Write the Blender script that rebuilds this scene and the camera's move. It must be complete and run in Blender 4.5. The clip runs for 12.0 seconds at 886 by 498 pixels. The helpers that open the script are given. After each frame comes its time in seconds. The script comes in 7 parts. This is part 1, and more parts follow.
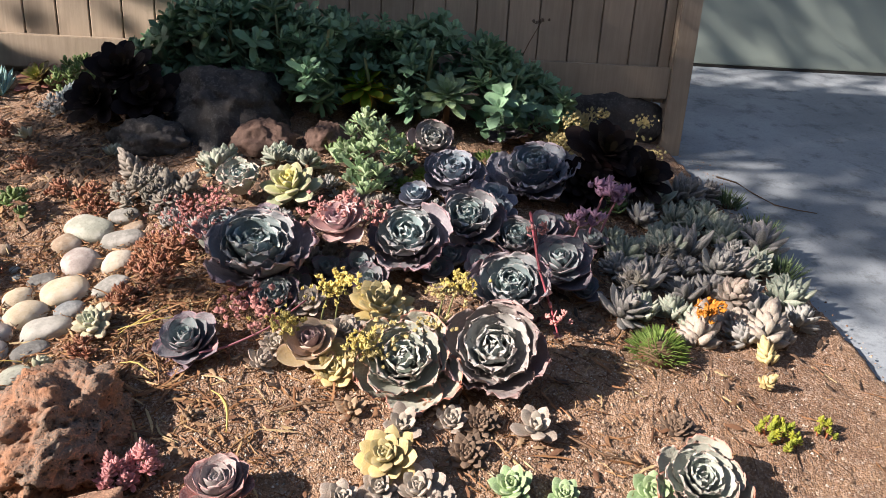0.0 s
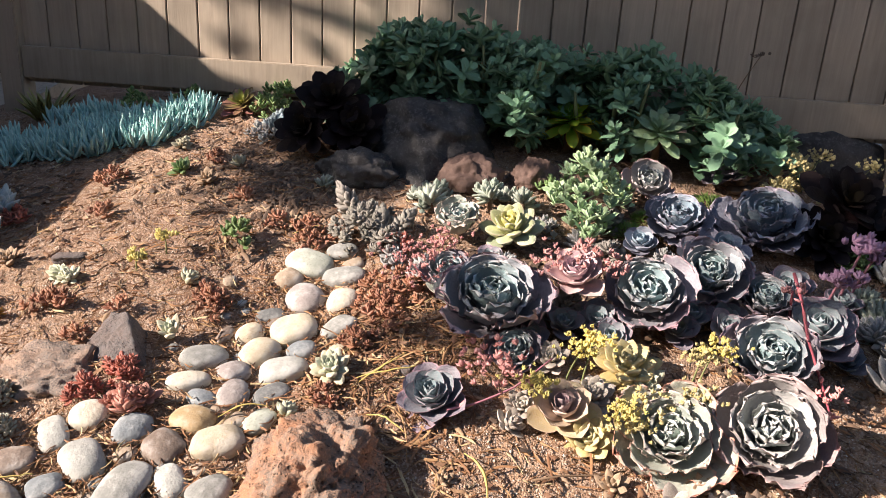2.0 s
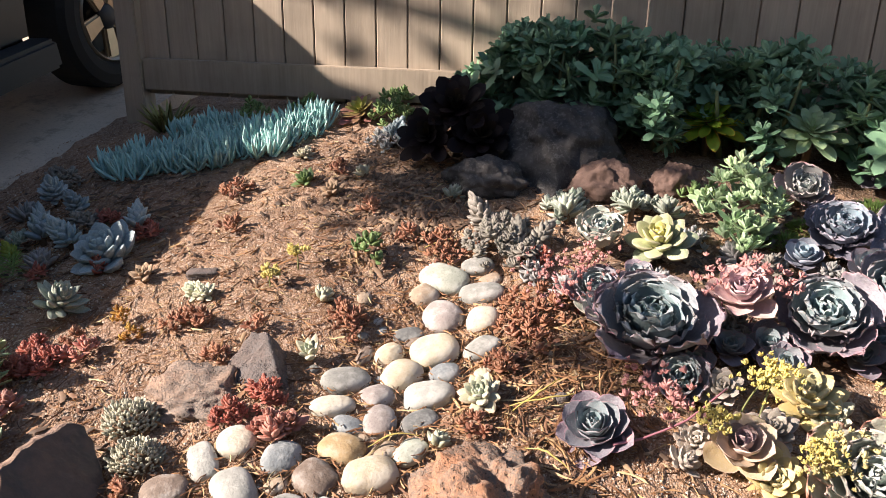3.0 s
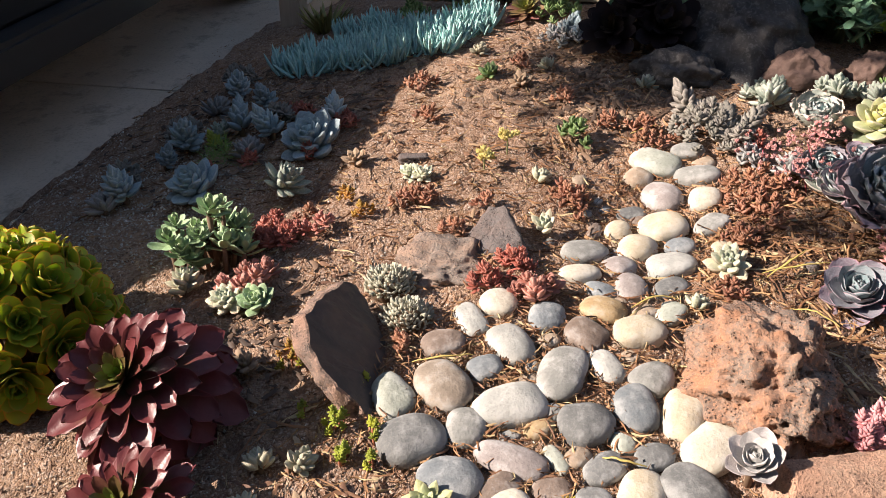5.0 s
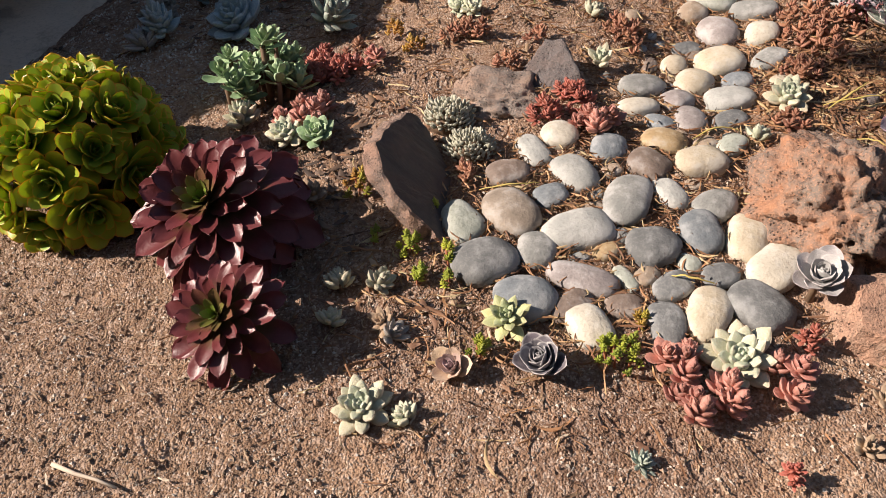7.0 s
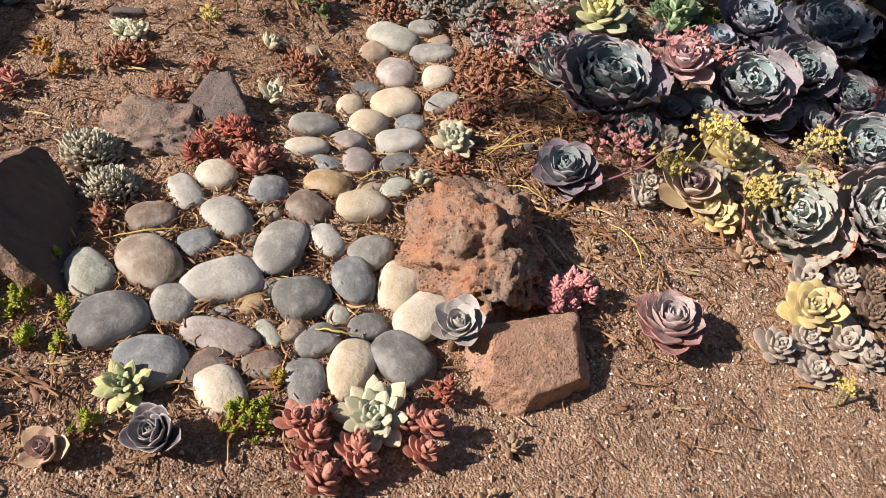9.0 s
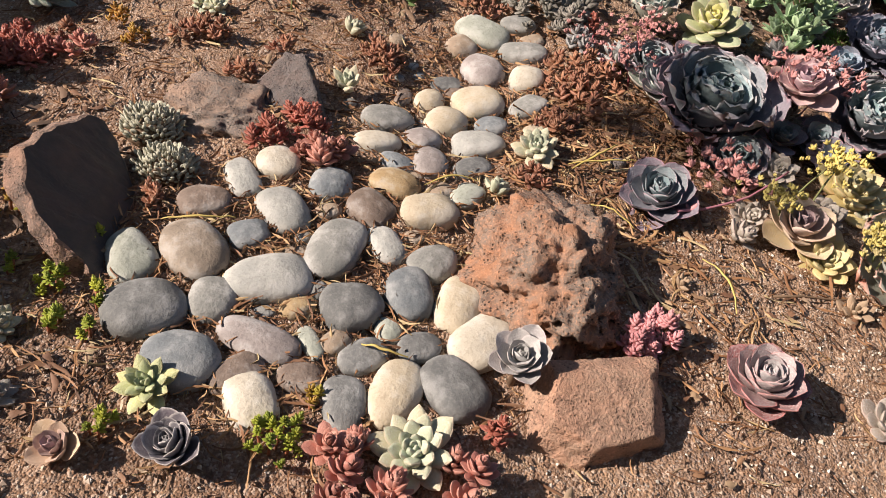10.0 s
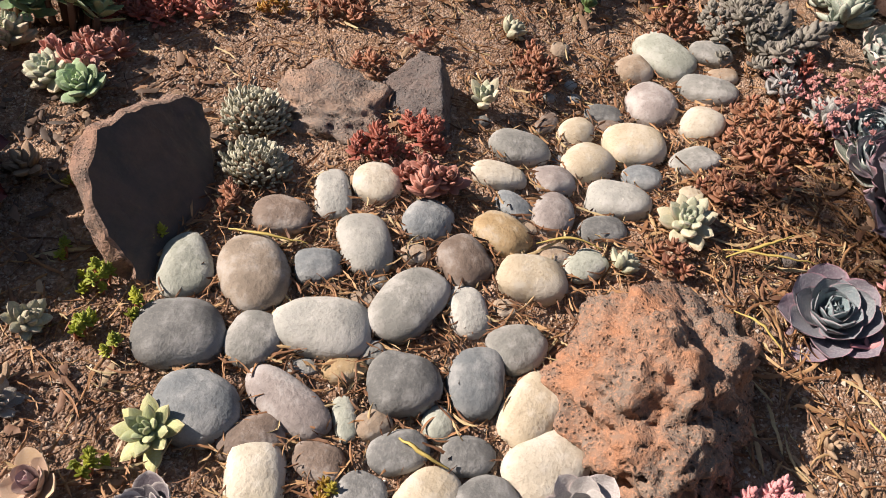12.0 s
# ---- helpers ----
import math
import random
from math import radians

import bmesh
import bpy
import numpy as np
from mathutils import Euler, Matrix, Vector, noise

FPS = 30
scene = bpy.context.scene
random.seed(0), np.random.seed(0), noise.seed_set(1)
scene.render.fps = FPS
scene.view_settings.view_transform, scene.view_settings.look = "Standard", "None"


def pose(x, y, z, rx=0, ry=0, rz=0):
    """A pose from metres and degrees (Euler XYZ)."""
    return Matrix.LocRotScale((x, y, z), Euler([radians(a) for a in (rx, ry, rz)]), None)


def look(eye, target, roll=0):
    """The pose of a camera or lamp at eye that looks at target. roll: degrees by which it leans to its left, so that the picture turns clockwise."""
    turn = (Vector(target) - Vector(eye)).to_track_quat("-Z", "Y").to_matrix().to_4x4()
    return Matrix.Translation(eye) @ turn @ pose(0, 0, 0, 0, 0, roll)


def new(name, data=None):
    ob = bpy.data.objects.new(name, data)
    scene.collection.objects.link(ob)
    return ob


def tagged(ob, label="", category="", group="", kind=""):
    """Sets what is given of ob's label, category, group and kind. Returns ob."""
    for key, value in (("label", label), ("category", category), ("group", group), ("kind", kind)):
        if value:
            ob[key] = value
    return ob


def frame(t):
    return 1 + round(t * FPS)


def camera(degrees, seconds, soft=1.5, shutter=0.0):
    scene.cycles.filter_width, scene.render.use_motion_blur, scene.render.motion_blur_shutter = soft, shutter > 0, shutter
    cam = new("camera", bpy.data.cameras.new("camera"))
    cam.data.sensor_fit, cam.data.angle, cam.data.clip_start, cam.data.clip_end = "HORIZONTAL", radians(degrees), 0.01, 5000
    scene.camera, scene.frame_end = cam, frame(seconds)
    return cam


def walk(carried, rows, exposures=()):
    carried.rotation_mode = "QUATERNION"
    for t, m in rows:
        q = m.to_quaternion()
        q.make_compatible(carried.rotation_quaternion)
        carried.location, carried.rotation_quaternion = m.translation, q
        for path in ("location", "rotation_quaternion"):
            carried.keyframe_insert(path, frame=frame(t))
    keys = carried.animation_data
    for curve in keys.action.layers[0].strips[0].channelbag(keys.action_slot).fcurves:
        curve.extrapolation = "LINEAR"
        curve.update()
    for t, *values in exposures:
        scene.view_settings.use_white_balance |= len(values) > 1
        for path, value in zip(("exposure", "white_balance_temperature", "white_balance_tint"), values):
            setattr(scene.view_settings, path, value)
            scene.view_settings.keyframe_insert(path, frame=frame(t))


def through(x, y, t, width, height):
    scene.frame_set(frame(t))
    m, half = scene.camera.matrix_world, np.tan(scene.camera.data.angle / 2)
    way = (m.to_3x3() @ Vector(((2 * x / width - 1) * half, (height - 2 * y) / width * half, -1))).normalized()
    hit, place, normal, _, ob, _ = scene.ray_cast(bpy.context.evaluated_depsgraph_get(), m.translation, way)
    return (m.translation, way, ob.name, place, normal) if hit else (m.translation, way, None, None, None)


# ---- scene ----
cam = camera(59.9, 12.0, soft=0.8)
PATH = [
    (0, (1.631, -0.44, 0.865), (1.74, 1.435, 0.176), 3.4),
    (0.5, (1.641, -0.366, 0.886), (1.625, 1.511, 0.194), 3.9),
    (1, (1.565, -0.315, 0.897), (1.443, 1.574, 0.252), 3.3),
    (1.5, (1.39, -0.295, 0.91), (1.281, 1.596, 0.268), 2.2),
    (2, (1.26, -0.301, 0.892), (1.1, 1.578, 0.224), 3.4),
    (2.5, (1.182, -0.269, 0.878), (0.894, 1.587, 0.189), 2.6),
    (3, (1.071, -0.196, 0.89), (0.707, 1.65, 0.209), 1.0),
    (3.2, (1.006, -0.177, 0.886), (0.634, 1.663, 0.196), 0.6),
    (4.8, (0.65, -0.382, 0.751), (0.198, 1.391, -0.056), 0.7),
    (5, (0.62, -0.409, 0.754), (0.161, 1.352, -0.075), 0.1),
    (5.5, (0.424, -0.464, 0.747), (-0.035, 1.283, -0.112), -2.5),
    (6, (0.329, -0.512, 0.738), (-0.143, 1.201, -0.181), -1.9),
    (6.5, (0.371, -0.506, 0.703), (-0.1, 1.135, -0.339), -0.4),
    (7, (0.486, -0.506, 0.699), (0.083, 1.091, -0.435), 0.4),
    (7.5, (0.57, -0.519, 0.697), (0.338, 1.106, -0.445), 2.0),
    (7.7, (0.59, -0.512, 0.696), (0.439, 1.129, -0.438), 2.7),
    (9.3, (0.745, -0.328, 0.701), (0.933, 1.38, -0.323), 11.0),
    (9.5, (0.763, -0.308, 0.689), (0.893, 1.399, -0.346), 11.9),
    (10, (0.718, -0.218, 0.647), (0.71, 1.476, -0.416), 13.3),
    (10.5, (0.672, -0.132, 0.633), (0.594, 1.537, -0.465), 13.7),
    (11, (0.678, -0.093, 0.626), (0.587, 1.524, -0.547), 16.0),
    (11.5, (0.703, 0.024, 0.639), (0.48, 1.58, -0.599), 18.2),
    (12, (0.759, 0.106, 0.687), (0.378, 1.622, -0.561), 17.6),
]
walk(cam, [(t, look(eye, target, roll)) for t, eye, target, roll in PATH], ((0.0, 0.96), (1.2, 1.07), (2.5, 1.30), (3.2, 1.28), (5.0, 1.08), (6.5, 0.92), (7.5, 0.54), (9.3, 0.57), (12.0, 0.65)))

# ---- light ----
SUN_AWAY = Vector((0.94, 0.34, -0.594)).normalized()   # the way the sunlight goes
sun_el = math.asin(-SUN_AWAY.z)
world = bpy.data.worlds.new("sky")
scene.world = world
world.use_nodes = True
sky = world.node_tree.nodes.new("ShaderNodeTexSky")
sky.sky_type = "NISHITA"
sky.sun_disc = False
sky.sun_elevation = sun_el
sky.sun_rotation = math.atan2(-SUN_AWAY.x, -SUN_AWAY.y)
world.node_tree.links.new(sky.outputs[0], world.node_tree.nodes["Background"].inputs[0])
world.node_tree.nodes["Background"].inputs[1].default_value = 0.073
lamp = bpy.data.lights.new("sun", "SUN")
lamp.energy, lamp.angle, lamp.color = 5.3, radians(0.53), (1.0, 0.865, 0.75)
sun = new("sun", lamp)
sun.rotation_mode = "QUATERNION"
sun.rotation_quaternion = SUN_AWAY.to_track_quat("-Z", "Y")


# ---- materials ----
def material(name):
    m = bpy.data.materials.new(name)
    m.use_nodes = True
    nt = m.node_tree
    return m, nt, nt.nodes["Principled BSDF"]


def node(nt, kind, **values):
    n = nt.nodes.new("ShaderNode" + kind)
    for key, value in values.items():
        n.inputs[key.replace("_", " ")].default_value = value
    return n


def mixed(nt, fac, a, b, mode="MIX"):
    """A colour mix; each of fac, a, b is a socket or a value."""
    n = nt.nodes.new("ShaderNodeMix")
    n.data_type, n.blend_type = "RGBA", mode
    for slot, v in ((0, fac), (6, a), (7, b)):
        if isinstance(v, bpy.types.NodeSocket):
            nt.links.new(v, n.inputs[slot])
        elif slot == 0:
            n.inputs[0].default_value = v
        else:
            n.inputs[slot].default_value = (*v, 1)
    return n.outputs[2]


def ramp(nt, value, *stops):
    n = nt.nodes.new("ShaderNodeValToRGB")
    while len(n.color_ramp.elements) < len(stops):
        n.color_ramp.elements.new(0.5)
    for e, (at, c) in zip(n.color_ramp.elements, stops):
        e.position, e.color = at, (*c, 1) if len(c) == 3 else c
    nt.links.new(value, n.inputs[0])
    return n.outputs[0]


def grain(nt, scale, detail=4.0, rough=0.6, space="Object"):
    co = nt.nodes.new("ShaderNodeTexCoord")
    n = node(nt, "TexNoise", Scale=scale, Detail=detail, Roughness=rough)
    nt.links.new(co.outputs[space], n.inputs["Vector"])
    return n.outputs[0]


def bump(nt, bsdf, height, strength, distance):
    b = node(nt, "Bump", Strength=strength, Distance=distance)
    nt.links.new(height, b.inputs["Height"])
    nt.links.new(b.outputs[0], bsdf.inputs["Normal"])


BLACK, WHITE = (0, 0, 0), (1, 1, 1)


def leaf_material(name, inner, outer, edge, edge_from=0.75, rough=0.55, through=0.0, bloom=0.0, mottle=0.25, gloss=0.5, foot=None, crisp=None):
    """Succulent leaf skin: young to old colour by leaf age, a tinted margin, a waxy bloom, blotches and, with foot, a leaf base of its own colour; crisp is the margin of young leaves."""
    m, nt, bsdf = material(name)
    info = nt.nodes.new("ShaderNodeObjectInfo")
    split = nt.nodes.new("ShaderNodeSeparateColor")
    nt.links.new(info.outputs["Color"], split.inputs[0])
    rim = nt.nodes.new("ShaderNodeAttribute")
    rim.attribute_name = "rim"
    col = mixed(nt, split.outputs[0], inner, outer)
    if foot:
        place, along = nt.nodes.new("ShaderNodeTexCoord"), nt.nodes.new("ShaderNodeSeparateXYZ")
        nt.links.new(place.outputs["Object"], along.inputs[0])
        col = mixed(nt, ramp(nt, along.outputs[1], (0.22, WHITE), (0.72, BLACK)), col, foot)
    blot = grain(nt, 9.0)
    col = mixed(nt, ramp(nt, blot, (0.35, BLACK), (0.75, (mottle,) * 3)), col, edge)
    dust = grain(nt, 22.0)
    col = mixed(nt, ramp(nt, dust, (0.45, BLACK), (0.75, (bloom,) * 3)), col, (0.62, 0.66, 0.64))
    grown = nt.nodes.new("ShaderNodeMath")
    grown.operation = "MULTIPLY"
    nt.links.new(ramp(nt, rim.outputs["Fac"], (edge_from, BLACK), (0.99, (0.92,) * 3)), grown.inputs[0])
    nt.links.new(ramp(nt, split.outputs[0], (0.0, (0.75,) * 3 if crisp else (0.3, 0.3, 0.3)), (0.8, WHITE)), grown.inputs[1])
    col = mixed(nt, grown.outputs[0], col, mixed(nt, split.outputs[0], crisp, edge) if crisp else edge)
    hsv = nt.nodes.new("ShaderNodeHueSaturation")
    vary = nt.nodes.new("ShaderNodeMapRange")
    vary.inputs["To Min"].default_value, vary.inputs["To Max"].default_value = 0.78, 1.2
    nt.links.new(info.outputs["Random"], vary.inputs["Value"])
    nt.links.new(vary.outputs[0], hsv.inputs["Value"])
    nt.links.new(col, hsv.inputs["Color"])
    nt.links.new(hsv.outputs[0], bsdf.inputs["Base Color"])
    bsdf.inputs["Roughness"].default_value, bsdf.inputs["Specular IOR Level"].default_value = rough, gloss
    bump(nt, bsdf, grain(nt, 25.0), 0.08 if rough < 0.4 else 0.25, 0.02)
    if through:
        tr = nt.nodes.new("ShaderNodeBsdfTranslucent")
        nt.links.new(hsv.outputs[0], tr.inputs[0])
        mx = nt.nodes.new("ShaderNodeMixShader")
        mx.inputs[0].default_value = through
        nt.links.new(bsdf.outputs[0], mx.inputs[1])
        nt.links.new(tr.outputs[0], mx.inputs[2])
        nt.links.new(mx.outputs[0], nt.nodes["Material Output"].inputs[0])
    return m


def stone_material(name, a, b, speck=(0.05, 0.05, 0.05), speckle=0.25, rough=0.75, scale=14.0, relief=0.3, spread=0.0):
    m, nt, bsdf = material(name)
    big, fine = grain(nt, scale, 5.0, 0.65), grain(nt, scale * 12, 3.0, 0.7)
    col = mixed(nt, ramp(nt, big, (0.40, BLACK), (0.60, WHITE)), a, b)
    col = mixed(nt, ramp(nt, fine, (0.52, BLACK), (0.64, (speckle,) * 3)), col, speck)
    stain = grain(nt, scale * 0.45, 6.0, 0.7)
    col = mixed(nt, ramp(nt, stain, (0.5, BLACK), (0.62, (0.35,) * 3)), col, tuple(0.55 * v for v in a))
    if spread:
        dust = grain(nt, scale * 0.9, 7.0, 0.75)
        col = mixed(nt, ramp(nt, dust, (0.47, BLACK), (0.60, (0.7,) * 3)), col, tuple(0.5 * v + 0.24 for v in b))
        info = nt.nodes.new("ShaderNodeObjectInfo")
        hsv = nt.nodes.new("ShaderNodeHueSaturation")
        vary = nt.nodes.new("ShaderNodeMapRange")
        vary.inputs["To Min"].default_value, vary.inputs["To Max"].default_value = 1 - spread, 1 + spread
        nt.links.new(info.outputs["Random"], vary.inputs["Value"])
        nt.links.new(vary.outputs[0], hsv.inputs["Value"])
        nt.links.new(col, hsv.inputs["Color"])
        col = hsv.outputs[0]
    nt.links.new(col, bsdf.inputs["Base Color"])
    bsdf.inputs["Roughness"].default_value = rough
    dent = nt.nodes.new("ShaderNodeMath")
    dent.operation = "MULTIPLY_ADD"
    dent.inputs[1].default_value = 1.6
    nt.links.new(grain(nt, scale * 3.2, 5.0, 0.6), dent.inputs[0])
    nt.links.new(fine, dent.inputs[2])
    bump(nt, bsdf, dent.outputs[0], relief, 0.005)
    return m


def island_material(name, stops, rough=0.8):
    """One colour for each loose bit, by its own random number."""
    m, nt, bsdf = material(name)
    geo = nt.nodes.new("ShaderNodeNewGeometry")
    col = ramp(nt, geo.outputs["Random Per Island"], *stops)
    nt.links.new(mixed(nt, ramp(nt, grain(nt, 120.0), (0.3, BLACK), (0.7, (0.35,) * 3)), col, (0.10, 0.06, 0.04)), bsdf.inputs["Base Color"])
    bsdf.inputs["Roughness"].default_value = rough
    return m


def soil_material():
    m, nt, bsdf = material("soil")
    patch, clod, fine, dots = grain(nt, 2.2, 5.0), grain(nt, 26.0, 6.0, 0.7), grain(nt, 170.0, 4.0, 0.75), grain(nt, 330.0, 3.0, 0.8)
    col = mixed(nt, ramp(nt, patch, (0.35, BLACK), (0.65, WHITE)), (0.25, 0.142, 0.088), (0.47, 0.298, 0.186))
    col = mixed(nt, ramp(nt, clod, (0.42, BLACK), (0.64, (0.7,) * 3)), col, (0.16, 0.088, 0.058))
    col = mixed(nt, ramp(nt, fine, (0.54, BLACK), (0.7, (0.85,) * 3)), col, (0.56, 0.42, 0.30))
    # a paler gravel apron lies before the bed
    co = nt.nodes.new("ShaderNodeTexCoord")
    xyz = nt.nodes.new("ShaderNodeSeparateXYZ")
    nt.links.new(co.outputs["Object"], xyz.inputs[0])
    line = nt.nodes.new("ShaderNodeMath")
    line.operation = "MULTIPLY_ADD"
    line.inputs[1].default_value = 0.55
    nt.links.new(xyz.outputs[0], line.inputs[0])
    nt.links.new(xyz.outputs[1], line.inputs[2])
    wob = nt.nodes.new("ShaderNodeMath")
    wob.operation = "MULTIPLY_ADD"
    wob.inputs[1].default_value = 0.5
    nt.links.new(patch, wob.inputs[0])
    nt.links.new(line.outputs[0], wob.inputs[2])
    apron = ramp(nt, wob.outputs[0], (0.42, (0.8, 0.8, 0.8)), (0.68, BLACK))
    pale = mixed(nt, ramp(nt, fine, (0.42, BLACK), (0.62, WHITE)), (0.185, 0.108, 0.064), (0.345, 0.220, 0.138))
    col = mixed(nt, apron, col, pale)
    col = mixed(nt, ramp(nt, dots, (0.50, BLACK), (0.62, (0.4,) * 3)), col, (0.13, 0.075, 0.048))
    height = clod
    for size, share, dark, light in ((95.0, 0.34, (0.12, 0.07, 0.048), (0.60, 0.46, 0.37)), (230.0, 0.42, (0.10, 0.06, 0.042), (0.70, 0.58, 0.49))):
        cell = node(nt, "TexVoronoi", Scale=size)
        nt.links.new(co.outputs["Object"], cell.inputs["Vector"])
        one = nt.nodes.new("ShaderNodeSeparateColor")
        nt.links.new(cell.outputs["Color"], one.inputs[0])
        col = mixed(nt, ramp(nt, one.outputs[0], (0.0, (share,) * 3), (0.33, BLACK)), col, dark)
        col = mixed(nt, ramp(nt, one.outputs[1], (0.72, BLACK), (0.98, (share,) * 3)), col, light)
        crumb = nt.nodes.new("ShaderNodeMath")
        crumb.operation = "MULTIPLY_ADD"
        crumb.inputs[1].default_value = -0.9
        nt.links.new(cell.outputs["Distance"], crumb.inputs[0])
        nt.links.new(height, crumb.inputs[2])
        height = crumb.outputs[0]
    nt.links.new(col, bsdf.inputs["Base Color"])
    bsdf.inputs["Roughness"].default_value = 0.95
    both = nt.nodes.new("ShaderNodeMath")
    both.operation = "ADD"
    nt.links.new(height, both.inputs[0])
    nt.links.new(fine, both.inputs[1])
    bump(nt, bsdf, both.outputs[0], 0.65, 0.012)
    return m


def concrete_material(name, a, b):
    m, nt, bsdf = material(name)
    blot, fine = grain(nt, 1.6, 6.0, 0.65), grain(nt, 90.0, 4.0, 0.7)
    col = mixed(nt, ramp(nt, blot, (0.36, BLACK), (0.64, WHITE)), a, b)
    col = mixed(nt, ramp(nt, fine, (0.5, BLACK), (0.75, (0.4,) * 3)), col, (0.12, 0.11, 0.1))
    col = mixed(nt, ramp(nt, grain(nt, 7.0, 8.0, 0.75), (0.52, BLACK), (0.64, (0.55,) * 3)), col, tuple(0.35 * v for v in a))
    nt.links.new(col, bsdf.inputs["Base Color"])
    bsdf.inputs["Roughness"].default_value = 0.85
    bump(nt, bsdf, fine, 0.25, 0.004)
    return m


def painted_wood(name, a, b):
    m, nt, bsdf = material(name)
    co = nt.nodes.new("ShaderNodeTexCoord")
    mp = nt.nodes.new("ShaderNodeMapping")
    mp.inputs["Scale"].default_value = (30, 30, 1.6)
    n = node(nt, "TexNoise", Scale=2.2, Detail=5.0, Roughness=0.65)
    nt.links.new(co.outputs["Object"], mp.inputs[0])
    nt.links.new(mp.outputs[0], n.inputs["Vector"])
    info = nt.nodes.new("ShaderNodeObjectInfo")
    col = mixed(nt, ramp(nt, n.outputs[0], (0.3, BLACK), (0.7, WHITE)), a, b)
    col = mixed(nt, ramp(nt, grain(nt, 3.0), (0.45, BLACK), (0.8, (0.35,) * 3)), col, (0.09, 0.075, 0.06))
    hsv = nt.nodes.new("ShaderNodeHueSaturation")
    vary = nt.nodes.new("ShaderNodeMapRange")
    vary.inputs["To Min"].default_value, vary.inputs["To Max"].default_value = 0.88, 1.1
    nt.links.new(info.outputs["Random"], vary.inputs["Value"])
    nt.links.new(vary.outputs[0], hsv.inputs["Value"])
    nt.links.new(col, hsv.inputs["Color"])
    nt.links.new(hsv.outputs[0], bsdf.inputs["Base Color"])
    bsdf.inputs["Roughness"].default_value = 0.7
    bump(nt, bsdf, n.outputs[0], 0.35, 0.003)
    return m


def plain(name, c, rough=0.6, metal=0.0, vary=0.25, scale=20.0):
    m, nt, bsdf = material(name)
    nt.links.new(mixed(nt, ramp(nt, grain(nt, scale), (0.3, BLACK), (0.75, (vary,) * 3)), c, tuple(0.5 * v for v in c)), bsdf.inputs["Base Color"])
    bsdf.inputs["Roughness"].default_value, bsdf.inputs["Metallic"].default_value = rough, metal
    return m


SOIL = soil_material()
# the blue of skylight on shaded concrete is put into this colour
DRIVE = concrete_material("sky_tinted_concrete", (0.205, 0.24, 0.285), (0.31, 0.355, 0.41))
# warm bounced light on the shaded slabs is mixed into this base colour
LEFT_DRIVE = concrete_material("warm_bounce_concrete", (0.50, 0.41, 0.315), (0.62, 0.52, 0.415))
FENCE = painted_wood("taupe_fence_paint", (0.37, 0.30, 0.233), (0.47, 0.385, 0.30))
STEM = plain("brown_stem", (0.16, 0.10, 0.06), 0.8)
GREEN_STEM = plain("green_stem", (0.20, 0.22, 0.09), 0.6)
RED_STEM = plain("red_stem", (0.34, 0.075, 0.10), 0.5)
RUST_STEM = plain("rust_stem", (0.36, 0.13, 0.065), 0.6)
MAUVE_STEM = plain("mauve_stem", (0.36, 0.15, 0.19), 0.5)
STONE = {
    "grey": stone_material("grey_pebble", (0.20, 0.20, 0.188), (0.31, 0.30, 0.28), spread=0.2),
    "dark": stone_material("dark_grey_pebble", (0.125, 0.127, 0.127), (0.21, 0.21, 0.205), speck=(0.35, 0.34, 0.32), speckle=0.2, spread=0.15),
    "blue": stone_material("blue_grey_pebble", (0.155, 0.172, 0.187), (0.255, 0.268, 0.275), spread=0.15),
    "pale": stone_material("pale_grey_pebble", (0.33, 0.33, 0.31), (0.45, 0.435, 0.40), speck=(0.14, 0.13, 0.12), speckle=0.28, spread=0.12),
    "cream": stone_material("cream_pebble", (0.45, 0.38, 0.28), (0.57, 0.50, 0.39), speck=(0.22, 0.15, 0.09), speckle=0.25, spread=0.12),
    "white": stone_material("white_pebble", (0.48, 0.43, 0.35), (0.60, 0.555, 0.47), speck=(0.22, 0.17, 0.13), speckle=0.3, spread=0.1),
    "tan": stone_material("tan_pebble", (0.29, 0.215, 0.155), (0.40, 0.32, 0.24), spread=0.15),
    "sage": stone_material("greenish_grey_pebble", (0.30, 0.315, 0.27), (0.42, 0.43, 0.37), speck=(0.16, 0.16, 0.13), speckle=0.4, spread=0.12),
    "ochre": stone_material("ochre_pebble", (0.36, 0.25, 0.13), (0.48, 0.36, 0.21), speck=(0.24, 0.15, 0.08), speckle=0.4, spread=0.12),
    "mauve": stone_material("mauve_grey_pebble", (0.25, 0.215, 0.205), (0.36, 0.32, 0.305), speck=(0.12, 0.10, 0.10), speckle=0.35, spread=0.15),
    "umber": stone_material("warm_brown_pebble", (0.22, 0.175, 0.135), (0.33, 0.27, 0.215), spread=0.1),
    "brown": stone_material("brown_pebble", (0.17, 0.125, 0.10), (0.27, 0.205, 0.165), spread=0.15),
}
